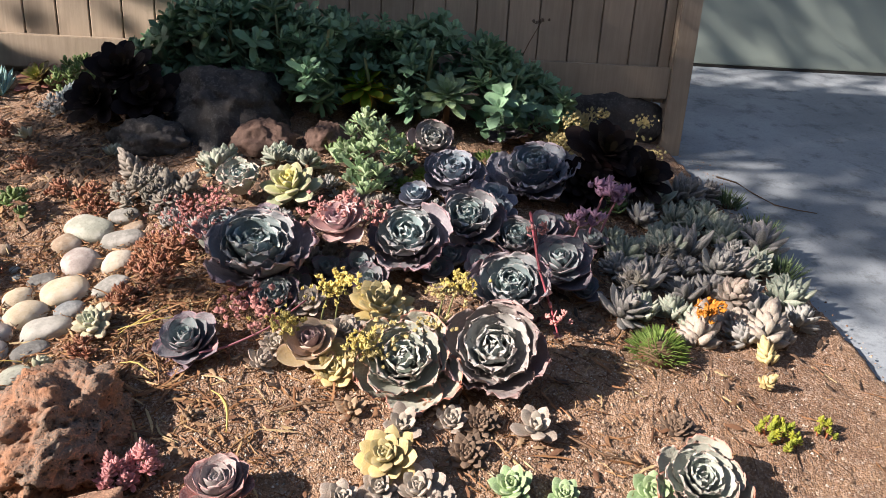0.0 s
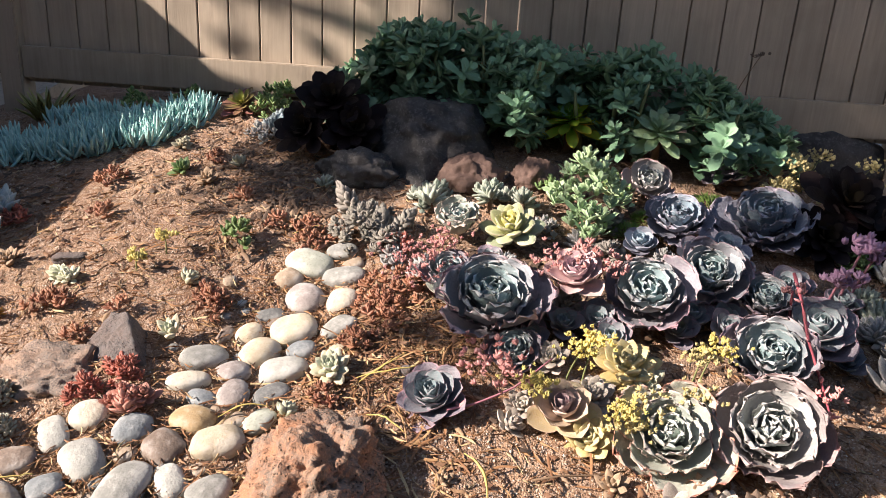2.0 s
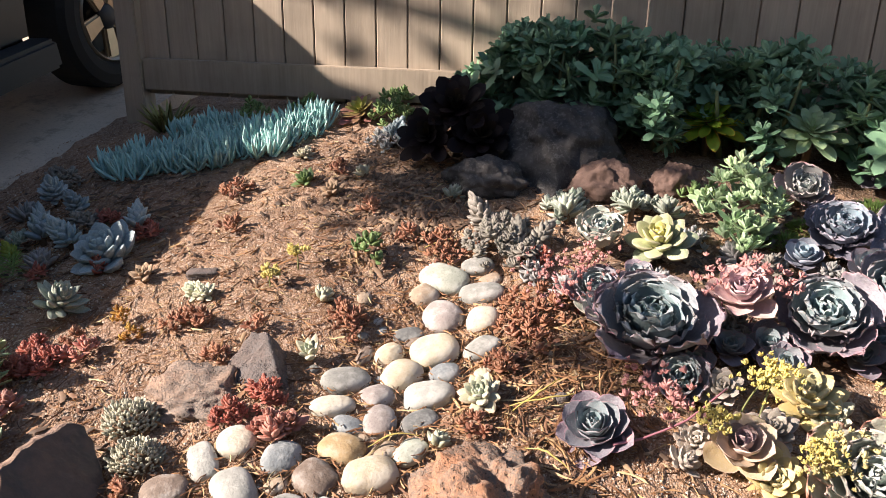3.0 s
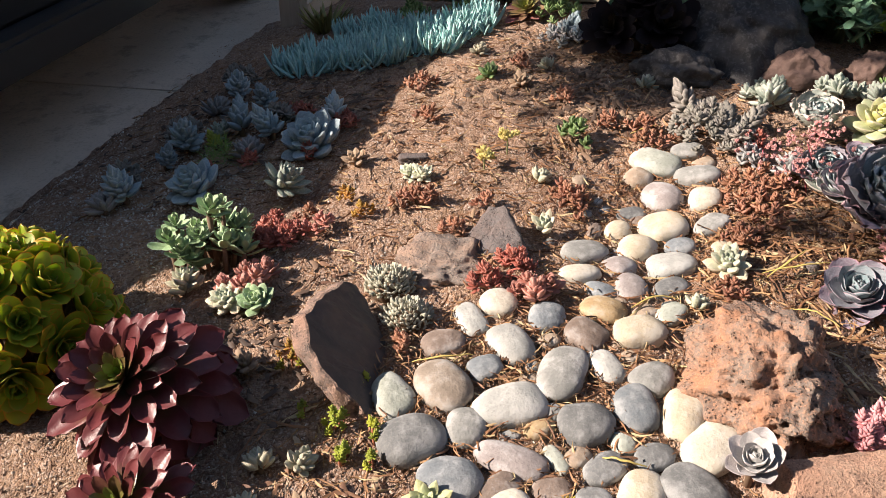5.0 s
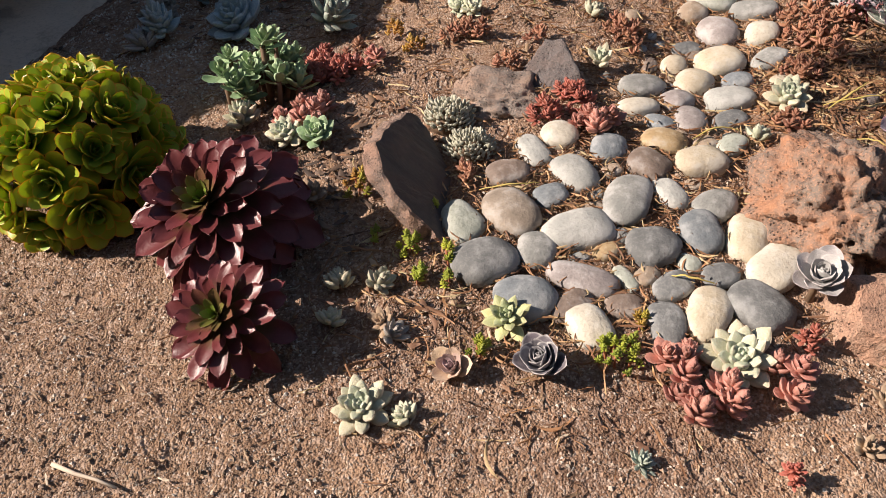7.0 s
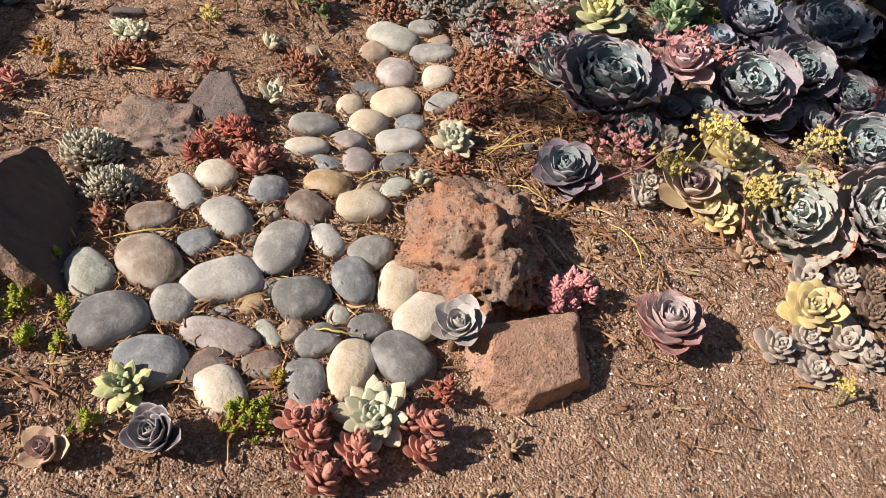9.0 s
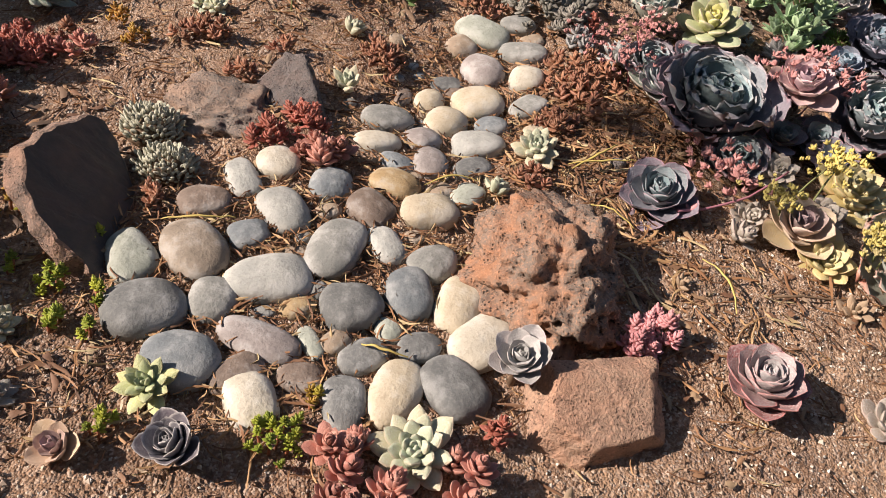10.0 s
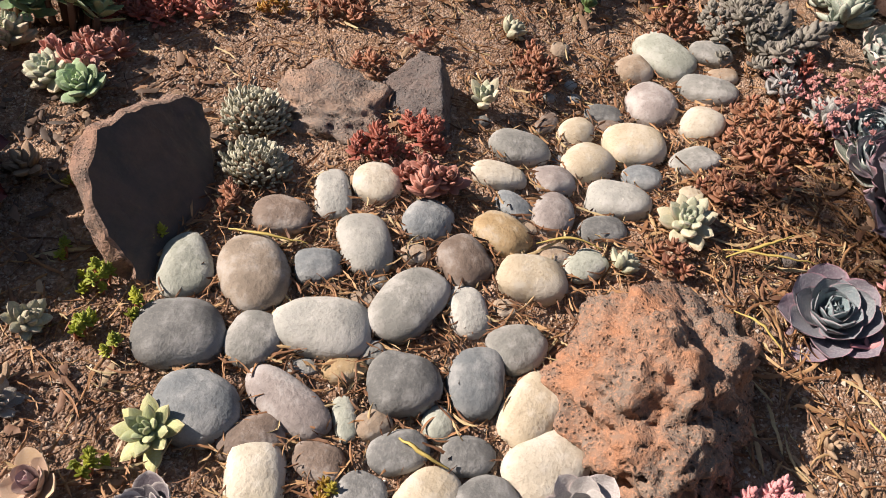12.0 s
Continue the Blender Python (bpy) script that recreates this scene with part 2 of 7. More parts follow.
def lava_material(name, red, ash, dark, pore=70.0):
    """Vesicular rock: rusty and ashen patches, dark pores at two sizes."""
    m, nt, bsdf = material(name)
    co = nt.nodes.new("ShaderNodeTexCoord")
    patch, blot, fine = grain(nt, 9.0, 6.0, 0.7), grain(nt, 22.0, 5.0, 0.7), grain(nt, 190.0, 3.0, 0.7)
    col = mixed(nt, ramp(nt, patch, (0.37, BLACK), (0.55, WHITE)), red, ash)
    col = mixed(nt, ramp(nt, blot, (0.5, BLACK), (0.66, (0.75,) * 3)), col, dark)
    col = mixed(nt, ramp(nt, fine, (0.5, BLACK), (0.66, (0.5,) * 3)), col, tuple(min(1, 1.7 * v) for v in red))
    height = fine
    for scale, reach in ((pore, 0.24), (pore * 2.6, 0.28)):
        vor = node(nt, "TexVoronoi", Scale=scale)
        nt.links.new(co.outputs["Object"], vor.inputs["Vector"])
        hole = ramp(nt, vor.outputs["Distance"], (reach * 0.5, (0.85,) * 3), (reach, BLACK))
        some = nt.nodes.new("ShaderNodeMath")
        some.operation = "MULTIPLY"
        nt.links.new(hole, some.inputs[0])
        nt.links.new(ramp(nt, blot, (0.42, BLACK), (0.55, WHITE)), some.inputs[1])
        col = mixed(nt, some.outputs[0], col, tuple(0.35 * v for v in dark))
        less = nt.nodes.new("ShaderNodeMath")
        less.operation = "SUBTRACT"
        nt.links.new(height, less.inputs[0])
        nt.links.new(some.outputs[0], less.inputs[1])
        height = less.outputs[0]
    nt.links.new(col, bsdf.inputs["Base Color"])
    bsdf.inputs["Roughness"].default_value = 0.95
    bump(nt, bsdf, height, 1.0, 0.006)
    return m


LAVA = lava_material("red_lava_rock", (0.385, 0.19, 0.108), (0.24, 0.185, 0.15), (0.10, 0.068, 0.055), 46.0)
PINKROCK = lava_material("pink_sandstone", (0.43, 0.245, 0.165), (0.38, 0.25, 0.18), (0.22, 0.125, 0.09), 120.0)
SLATE_EDGE = lava_material("broken_slate_edge", (0.33, 0.20, 0.145), (0.24, 0.175, 0.145), (0.09, 0.075, 0.07), 150.0)
SLATE = stone_material("dark_brown_slate", (0.06, 0.052, 0.049), (0.115, 0.08, 0.066), speck=(0.07, 0.06, 0.05), rough=0.6, scale=13.0, relief=0.5)
GREYROCK = lava_material("grey_pink_rock", (0.35, 0.235, 0.175), (0.27, 0.225, 0.195), (0.10, 0.08, 0.072), 90.0)
WEDGEROCK = lava_material("purple_grey_rock", (0.165, 0.125, 0.112), (0.155, 0.138, 0.135), (0.08, 0.066, 0.065), 130.0)
BOULDER = stone_material("dark_boulder", (0.028, 0.026, 0.027), (0.078, 0.069, 0.067), speck=(0.26, 0.25, 0.25), speckle=0.25, rough=0.75, scale=7.0, relief=0.6)
REDBOULDER = stone_material("red_brown_boulder", (0.10, 0.06, 0.048), (0.17, 0.105, 0.085), speck=(0.08, 0.05, 0.04), speckle=0.5, rough=0.85, scale=9.0, relief=0.6)

# ---- succulent skins: young leaf, old leaf, margin ----
SKIN = {
    "mauve": leaf_material("mauve_grey_leaf", (0.28, 0.43, 0.45), (0.235, 0.19, 0.235), (0.48, 0.28, 0.33), 0.91, 0.5, 0.15, 0.2, 0.14, crisp=(0.58, 0.64, 0.63)),
    "frost": leaf_material("frosted_pink_leaf", (0.47, 0.54, 0.53), (0.33, 0.25, 0.26), (0.50, 0.29, 0.29), 0.90, 0.5, 0.15, 0.22, 0.14, crisp=(0.68, 0.68, 0.66)),
    "rust": leaf_material("green_leaf_rust_margin", (0.45, 0.55, 0.52), (0.30, 0.32, 0.27), (0.60, 0.22, 0.15), 0.90, 0.5, 0.08, 0.25, 0.2, crisp=(0.66, 0.68, 0.64)),
    "blue": leaf_material("blue_grey_leaf", (0.20, 0.33, 0.41), (0.19, 0.18, 0.245), (0.42, 0.36, 0.43), 0.90, 0.5, 0.08, 0.3),
    "violet": leaf_material("violet_leaf", (0.46, 0.30, 0.38), (0.52, 0.37, 0.36), (0.66, 0.46, 0.40), 0.8, 0.5, 0.0, 0.35),
    "butter": leaf_material("butter_yellow_leaf", (0.46, 0.43, 0.24), (0.60, 0.48, 0.20), (0.66, 0.45, 0.24), 0.85, 0.5, 0.05, 0.2),
    "lemon": leaf_material("yellow_green_leaf", (0.78, 0.66, 0.05), (0.32, 0.38, 0.25), (0.54, 0.46, 0.34), 0.85, 0.5, 0.05, 0.2),
    "ghost": leaf_material("pale_grey_green_leaf", (0.36, 0.44, 0.32), (0.48, 0.43, 0.29), (0.58, 0.46, 0.34), 0.82, 0.55, 0.0, 0.35),
    "sage": leaf_material("grey_green_leaf", (0.26, 0.33, 0.26), (0.22, 0.26, 0.21), (0.44, 0.40, 0.34), 0.85, 0.6, 0.0, 0.4),
    "pearl": leaf_material("pearl_pink_grey_leaf", (0.37, 0.34, 0.29), (0.30, 0.25, 0.21), (0.50, 0.37, 0.33), 0.85, 0.55, 0.0, 0.4),
    "ash": leaf_material("ash_grey_leaf", (0.27, 0.285, 0.275), (0.215, 0.205, 0.205), (0.40, 0.35, 0.35), 0.85, 0.6, 0.0, 0.35),
    "slateblue": leaf_material("powder_blue_leaf", (0.28, 0.39, 0.42), (0.21, 0.28, 0.32), (0.40, 0.44, 0.46), 0.9, 0.55, 0.0, 0.4),
    "chalk": leaf_material("chalk_blue_finger", (0.31, 0.56, 0.52), (0.24, 0.47, 0.47), (0.48, 0.66, 0.62), 0.9, 0.5, 0.0, 0.45, 0.15),
    "aeogreen": leaf_material("yellow_green_aeonium", (0.10, 0.33, 0.035), (0.58, 0.68, 0.07), (0.84, 0.42, 0.06), 0.80, 0.34, 0.42, 0.0, 0.2, foot=(0.17, 0.42, 0.045)),
    "aeopurple": leaf_material("burgundy_aeonium", (0.19, 0.38, 0.04), (0.150, 0.034, 0.036), (0.28, 0.075, 0.085), 0.94, 0.36, 0.2, 0.0, 0.3, 0.45, foot=(0.12, 0.14, 0.03)),
    "aeoblack": leaf_material("black_aeonium", (0.030, 0.022, 0.008), (0.009, 0.004, 0.005), (0.014, 0.006, 0.007), 0.9, 0.55, 0.02, 0.0, 0.2, 0.18),
    "aeored": leaf_material("maroon_green_aeonium", (0.30, 0.36, 0.06), (0.24, 0.07, 0.10), (0.38, 0.12, 0.16), 0.85, 0.35, 0.15, 0.0, 0.3),
    "green": leaf_material("fresh_green_leaf", (0.19, 0.30, 0.11), (0.14, 0.23, 0.085), (0.30, 0.34, 0.12), 0.9, 0.5, 0.15, 0.0),
    "mint": leaf_material("mint_green_leaf", (0.42, 0.56, 0.30), (0.31, 0.46, 0.24), (0.52, 0.62, 0.42), 0.88, 0.55, 0.1, 0.2),
    "bush": leaf_material("dark_green_leaf", (0.24, 0.42, 0.25), (0.175, 0.33, 0.20), (0.30, 0.45, 0.30), 0.95, 0.42, 0.2, 0.1, 0.2),
    "coral": leaf_material("coral_sedum_leaf", (0.52, 0.22, 0.165), (0.46, 0.155, 0.125), (0.58, 0.29, 0.23), 0.9, 0.5, 0.1, 0.1),
    "crimson": leaf_material("crimson_sedum_leaf", (0.45, 0.15, 0.105), (0.36, 0.10, 0.075), (0.52, 0.21, 0.15), 0.9, 0.45, 0.1, 0.0),
    "russet": leaf_material("russet_sedum_leaf", (0.38, 0.18, 0.10), (0.27, 0.105, 0.065), (0.46, 0.25, 0.16), 0.9, 0.55, 0.05, 0.05),
    "rose": leaf_material("rose_pink_sedum_leaf", (0.66, 0.31, 0.32), (0.56, 0.22, 0.24), (0.72, 0.45, 0.44), 0.9, 0.5, 0.1, 0.1),
    "lime": leaf_material("lime_sedum_leaf", (0.42, 0.45, 0.05), (0.24, 0.33, 0.05), (0.50, 0.40, 0.06), 0.9, 0.5, 0.15, 0.0),
    "grass": leaf_material("bright_green_needle", (0.25, 0.38, 0.08), (0.15, 0.26, 0.06), (0.34, 0.46, 0.10), 0.95, 0.5, 0.2, 0.0, 0.15),
    "cactus": leaf_material("silver_grey_bead_leaf", (0.37, 0.355, 0.27), (0.22, 0.215, 0.165), (0.52, 0.50, 0.40), 0.86, 0.6, 0.0, 0.1),
    "dry": leaf_material("dry_brown_leaf", (0.17, 0.12, 0.09), (0.12, 0.085, 0.065), (0.26, 0.18, 0.12), 0.9, 0.8, 0.0, 0.0),
    "parched": leaf_material("parched_tan_leaf", (0.40, 0.29, 0.19), (0.33, 0.22, 0.14), (0.48, 0.34, 0.24), 0.9, 0.8, 0.1, 0.1),
    "yellowflower": leaf_material("yellow_petal", (0.82, 0.68, 0.17), (0.80, 0.68, 0.28), (0.86, 0.78, 0.44), 0.95, 0.5, 0.3, 0.0, 0.1),
    "creamflower": leaf_material("cream_petal", (0.70, 0.60, 0.30), (0.60, 0.50, 0.24), (0.72, 0.64, 0.40), 0.95, 0.5, 0.3, 0.0, 0.1),
    "orangeflower": leaf_material("orange_petal", (0.80, 0.34, 0.03), (0.66, 0.28, 0.05), (0.80, 0.45, 0.12), 0.95, 0.5, 0.3, 0.0, 0.1),
    "pinkflower": leaf_material("coral_pink_petal", (0.72, 0.35, 0.32), (0.62, 0.29, 0.29), (0.80, 0.52, 0.46), 0.9, 0.5, 0.25, 0.0, 0.1),
    "lilacflower": leaf_material("lilac_petal", (0.52, 0.32, 0.46), (0.46, 0.24, 0.40), (0.60, 0.42, 0.54), 0.9, 0.5, 0.25, 0.1, 0.1),
}


# ---- mesh helpers ----
def mesh_of(name, verts, faces, mat, smooth=True, rim=None):
    me = bpy.data.meshes.new(name)
    me.from_pydata([tuple(v) for v in verts], [], [tuple(f) for f in faces])
    if rim is not None:
        layer = me.attributes.new("rim", "FLOAT", "POINT")
        layer.data.foreach_set("value", np.asarray(rim, np.float32))
    if mat:
        me.materials.append(mat)
    if smooth:
        me.polygons.foreach_set("use_smooth", [True] * len(me.polygons))
    me.update()
    return me


def part(name, data, material_, parent, label="", m=None, age=None):
    """Links a bmesh or mesh as one object under a thing or a part."""
    if isinstance(data, bmesh.types.BMesh):
        me = bpy.data.meshes.new(name)
        data.to_mesh(me)
        data.free()
        if material_:
            me.materials.append(material_)
        data = me
    ob = new(name, data)
    if parent:
        ob.parent = parent
    if m is not None:
        ob.matrix_basis = m
    if age is not None:
        ob.color = (age, age, age, 1)
    return tagged(ob, label)


def thing(name, label, category, at, group="", kind="", data=None):
    ob = new(name, data)
    ob.matrix_basis = at if isinstance(at, Matrix) else Matrix.Translation(at)
    return tagged(ob, label, category, group, kind)


def box_bm(x0, y0, z0, x1, y1, z1, bevel=0.004, segments=2):
    bm = bmesh.new()
    bmesh.ops.create_cube(bm, size=1.0)
    for v in bm.verts:
        v.co = Vector(((x0 + x1) / 2 + v.co.x * (x1 - x0), (y0 + y1) / 2 + v.co.y * (y1 - y0), (z0 + z1) / 2 + v.co.z * (z1 - z0)))
    if bevel:
        bmesh.ops.bevel(bm, geom=bm.edges[:], offset=bevel, segments=segments, affect="EDGES")
    return bm


def tube(path, radii, sides=7):
    """Verts and faces of a round stalk along a path."""
    verts, faces = [], []
    path = [Vector(p) for p in path]
    for i, p in enumerate(path):
        d = (path[min(i + 1, len(path) - 1)] - path[max(i - 1, 0)]).normalized()
        a = d.orthogonal().normalized()
        b = d.cross(a)
        for k in range(sides):
            w = 2 * math.pi * k / sides
            verts.append(p + radii[i] * (a * math.cos(w) + b * math.sin(w)))
    for i in range(len(path) - 1):
        for k in range(sides):
            j = (k + 1) % sides
            faces.append((i * sides + k, i * sides + j, (i + 1) * sides + j, (i + 1) * sides + k))
    faces.append(tuple(range(sides))[::-1])
    faces.append(tuple((len(path) - 1) * sides + k for k in range(sides)))
    return verts, faces


# ---- leaf shapes: length 1 along y, tip at y = 1, upper side to +z ----
def leaf_data(shape, seed, nu=8, nv=6):
    """One leaf: half width, thickness, cupping, upward curl, ruffle, widest place, pointedness of the tip."""
    rng = random.Random(seed)
    width, thick, cup, curl, wave, wide_at, tip = {
        "ruffle": (0.42, 0.05, 0.26, 0.26, 0.055, 0.68, 0.12),
        "broad": (0.40, 0.12, 0.30, 0.26, 0.010, 0.60, 0.22),
        "point": (0.25, 0.34, 0.08, 0.16, 0.0, 0.55, 0.75),
        "cupped": (0.38, 0.18, 0.26, 0.26, 0.0, 0.62, 0.3),
        "keel": (0.25, 0.42, 0.05, 0.20, 0.0, 0.64, 0.6),
        "spoon": (0.28, 0.30, 0.10, 0.20, 0.0, 0.64, 0.4),
        "aeonium": (0.19, 0.05, 0.20, -0.08, 0.010, 0.70, 0.35),
        "lobe": (0.21, 0.05, 0.10, -0.06, 0.006, 0.72, 0.08),
        "strap": (0.165, 0.045, 0.26, -0.10, 0.014, 0.76, 0.10),
        "paddle": (0.28, 0.06, 0.14, 0.24, 0.008, 0.66, 0.15),
        "bush": (0.27, 0.03, 0.14, -0.06, 0.012, 0.66, 0.2),
        "bead": (0.25, 0.46, 0.0, 0.04, 0.0, 0.6, 0.1),
        "petal": (0.185, 0.24, 0.10, 0.20, 0.0, 0.62, 0.6),
        "fat": (0.24, 0.34, 0.0, 0.12, 0.0, 0.55, 0.3),
        "finger": (0.062, 0.15, 0.0, 0.16, 0.0, 0.6, 0.05),
        "needle": (0.035, 0.05, 0.0, -0.12, 0.0, 0.4, 1.0),
    }[shape]
    verts, rim = [], []
    p1, p2, p3 = (rng.uniform(0, 6.28) for _ in range(3))
    for side in (1, -1):
        for i in range(nu + 1):
            k = i / nu
            u = 0.35 * k + 0.65 * math.sin(0.5 * math.pi * k)
            if u < wide_at:
                w = width * (0.36 + 0.64 * math.sin(0.5 * math.pi * u / wide_at) ** 1.2)
            else:
                q = (u - wide_at) / (1 - wide_at)
                w = width * max(0.0, 1 - q * q) ** (0.5 + 0.45 * tip)
            for j in range(nv + 1):
                s = math.sin(0.5 * math.pi * (2 * j / nv - 1))
                body = math.sqrt(max(0.0, 1 - (s * s if thick < 0.2 else s**4))) * (max(0.0, math.sin(math.pi * (0.14 + 0.86 * u))) ** 0.5)
                x = s * w
                y = u + (0.05 * tip if i == nu else 0)
                near = max(abs(s), (u - 0.80) / 0.20 if wave else 0)
                z = cup * (s * s) * w * 1.5 + curl * u * u
                if wave and near > 0:
                    amount = wave * near ** (5.5 if shape == "ruffle" else 3) * min(1, u * 1.9)
                    turn = 40 * u + 15 * s
                    z += amount * (math.sin(turn + p1) + 0.4 * math.sin(0.55 * turn + p2))
                    x += 0.3 * amount * math.sin(1.1 * turn + p3) * (1 if s > 0 else -1)
                    y += 0.6 * amount * math.sin(9 * s + p2) if u > 0.8 else 0
                z += (0.5 if side > 0 else -0.9) * thick * body * (0.65 if shape != "fat" else 1)
                verts.append((x, y, z))
                rim.append(max(abs(s), max(0.0, (u - 0.7) / 0.3)))
    row, half = nv + 1, (nu + 1) * (nv + 1)
    faces = []
    for i in range(nu):
        for j in range(nv):
            a, b, c, d = i * row + j, i * row + j + 1, (i + 1) * row + j + 1, (i + 1) * row + j
            faces.append((a, b, c, d))
            faces.append((half + d, half + c, half + b, half + a))
    for i in range(nu):
        a, d = i * row, (i + 1) * row
        faces.append((a, d, half + d, half + a))
        a, d = i * row + nv, (i + 1) * row + nv
        faces.append((d, a, half + a, half + d))
    for j in range(nv):
        faces.append((nu * row + j, nu * row + j + 1, half + nu * row + j + 1, half + nu * row + j))
    return verts, faces, rim


LEAVES = {}


def leaf_mesh(shape, skin, k):
    key = (shape, skin, k % 3)
    if key not in LEAVES:
        res = {"ruffle": (20, 12), "needle": (3, 2), "finger": (5, 4), "fat": (4, 4), "broad": (7, 4), "keel": (7, 6), "cupped": (7, 6), "aeonium": (7, 4), "strap": (7, 4), "paddle": (6, 4), "bush": (4, 3)}.get(shape, (7, 4))
        v, f, r = leaf_data(shape, 17 * (k % 3) + len(shape), *res)
        LEAVES[key] = mesh_of("leaf", v, f, SKIN[skin], True, r)
    return LEAVES[key]


# ---- the lie of the land ----
GX0, GX1, GY0, GY1 = -1.45, 3.05, 0.0, 3.1


def ground(x, y):
    """Height of the bed: a mound that rises to the fence, with a shallow swale where the pebbles lie."""
    x, y = min(max(x, GX0), GX1), min(max(y, GY0), GY1)
    z = -0.3666 + 0.0178 * x + 0.1692 * y - 0.0126 * x * x + 0.0405 * x * y + 0.0521 * y * y
    z += 0.0008 * x**3 - 0.0132 * x * x * y - 0.0076 * x * y * y - 0.01 * y**3
    return z - 0.065 * math.exp(-(((x - 0.66) / 0.26) ** 2) - ((y - 1.6) / 0.36) ** 2)


def relief(x, y):
    """Clods and hollows of the raked soil."""
    return 0.010 * noise.noise((x * 7, y * 7, 0)) + 0.008 * noise.noise((x * 22, y * 22, 3)) + 0.006 * noise.noise((x * 48, y * 48, 5)) + 0.003 * noise.noise((x * 95, y * 95, 9))


def left_drive(y):
    return -0.225 + 0.20 * (y - 1.25) if y < 4.2 else 0.365 + 0.16 * (y - 4.2)


def right_drive(y):
    return -0.15 + 0.165 * (y - 1.39)


def axis_steps(a, b, step, far):
    inner = list(np.arange(a, b + 1e-6, step))
    outer, d = [], step
    while inner[-1] + sum(outer) + d < far:
        d *= 1.6
        outer.append(d)
    up, down = list(b + np.cumsum(outer)), list(a - np.cumsum(outer))
    return down[::-1] + inner + up


def build_ground():
    xs, ys = axis_steps(-1.6, 3.2, 0.0155, 300), axis_steps(-0.6, 3.1, 0.0155, 300)
    verts = []
    for y in ys:
        for x in xs:
            z = ground(x, y)
            if -1.6 < x < 3.2 and -0.6 < y < 3.2:
                z += relief(x, y)
            left, right = -1.36 + 0.10 * (y - 1.2), 2.97 - 0.10 * (y - 1.4)
            if x < left:
                z = min(z, left_drive(y) - 0.05)
            if x > right:
                z = min(z, right_drive(y) - 0.05)
            if y > 3.15:
                z = min(z, right_drive(y) - 0.05, left_drive(y) - 0.05)
            verts.append((x, y, z))
    n = len(xs)
    faces = [(j * n + i, j * n + i + 1, (j + 1) * n + i + 1, (j + 1) * n + i) for j in range(len(ys) - 1) for i in range(n - 1)]
    thing("ground", "brown gritty garden soil rising in a mound to the fence", "soil", (0, 0, 0), kind="structure", data=mesh_of("ground", verts, faces, SOIL))


def slab(name, label, outline, height, mat, thick=0.12):
    """A concrete slab on a slope, cut to an outline of (x, y) corners; its top is subdivided along y."""
    bm = bmesh.new()
    top = [bm.verts.new((x, y, height(y))) for x, y in outline]
    low = [bm.verts.new((x, y, height(y) - thick)) for x, y in outline]
    bm.faces.new(top)
    bm.faces.new(low[::-1])
    for i in range(len(outline)):
        j = (i + 1) % len(outline)
        bm.faces.new((top[j], top[i], low[i], low[j]))
    bmesh.ops.recalc_face_normals(bm, faces=bm.faces)
    me = bpy.data.meshes.new(name)
    bm.to_mesh(me)
    bm.free()
    me.materials.append(mat)
    return thing(name, label, "driveway", (0, 0, 0), kind="structure", data=me)


def build_drives():
    def edge_l(y):
        return -1.36 + 0.10 * (y - 1.2) + 0.012 * math.sin(5 * y)
    cuts = [(-3.0, 0.98), (0.992, 2.43), (2.442, 4.2), (4.212, 9.0)]
    for a, b in cuts:
        ys = [a + (b - a) * k / 8 for k in range(9)]
        out = [(edge_l(min(y, 3.2)), y) for y in ys] + [(-9.0, b), (-9.0, a)]
        slab("pavement", "worn concrete driveway slab in the shade, tinted for warm bounced light", out, left_drive, LEFT_DRIVE)

    def edge_r(y):
        return 2.97 - 0.11 * (y - 1.4) + 0.012 * math.sin(6 * y)
    ys = [-3 + 6.2 * k / 30 for k in range(31)]
    out = [(9.0, -3.0), (9.0, 4.75), (2.4, 4.75), (2.4, 3.2)] + [(edge_r(y), y) for y in ys[::-1]]
    slab("pavement", "pale concrete driveway dappled with leaf shade", out, right_drive, DRIVE)


# ---- plants ----
GOLDEN = 2.399963


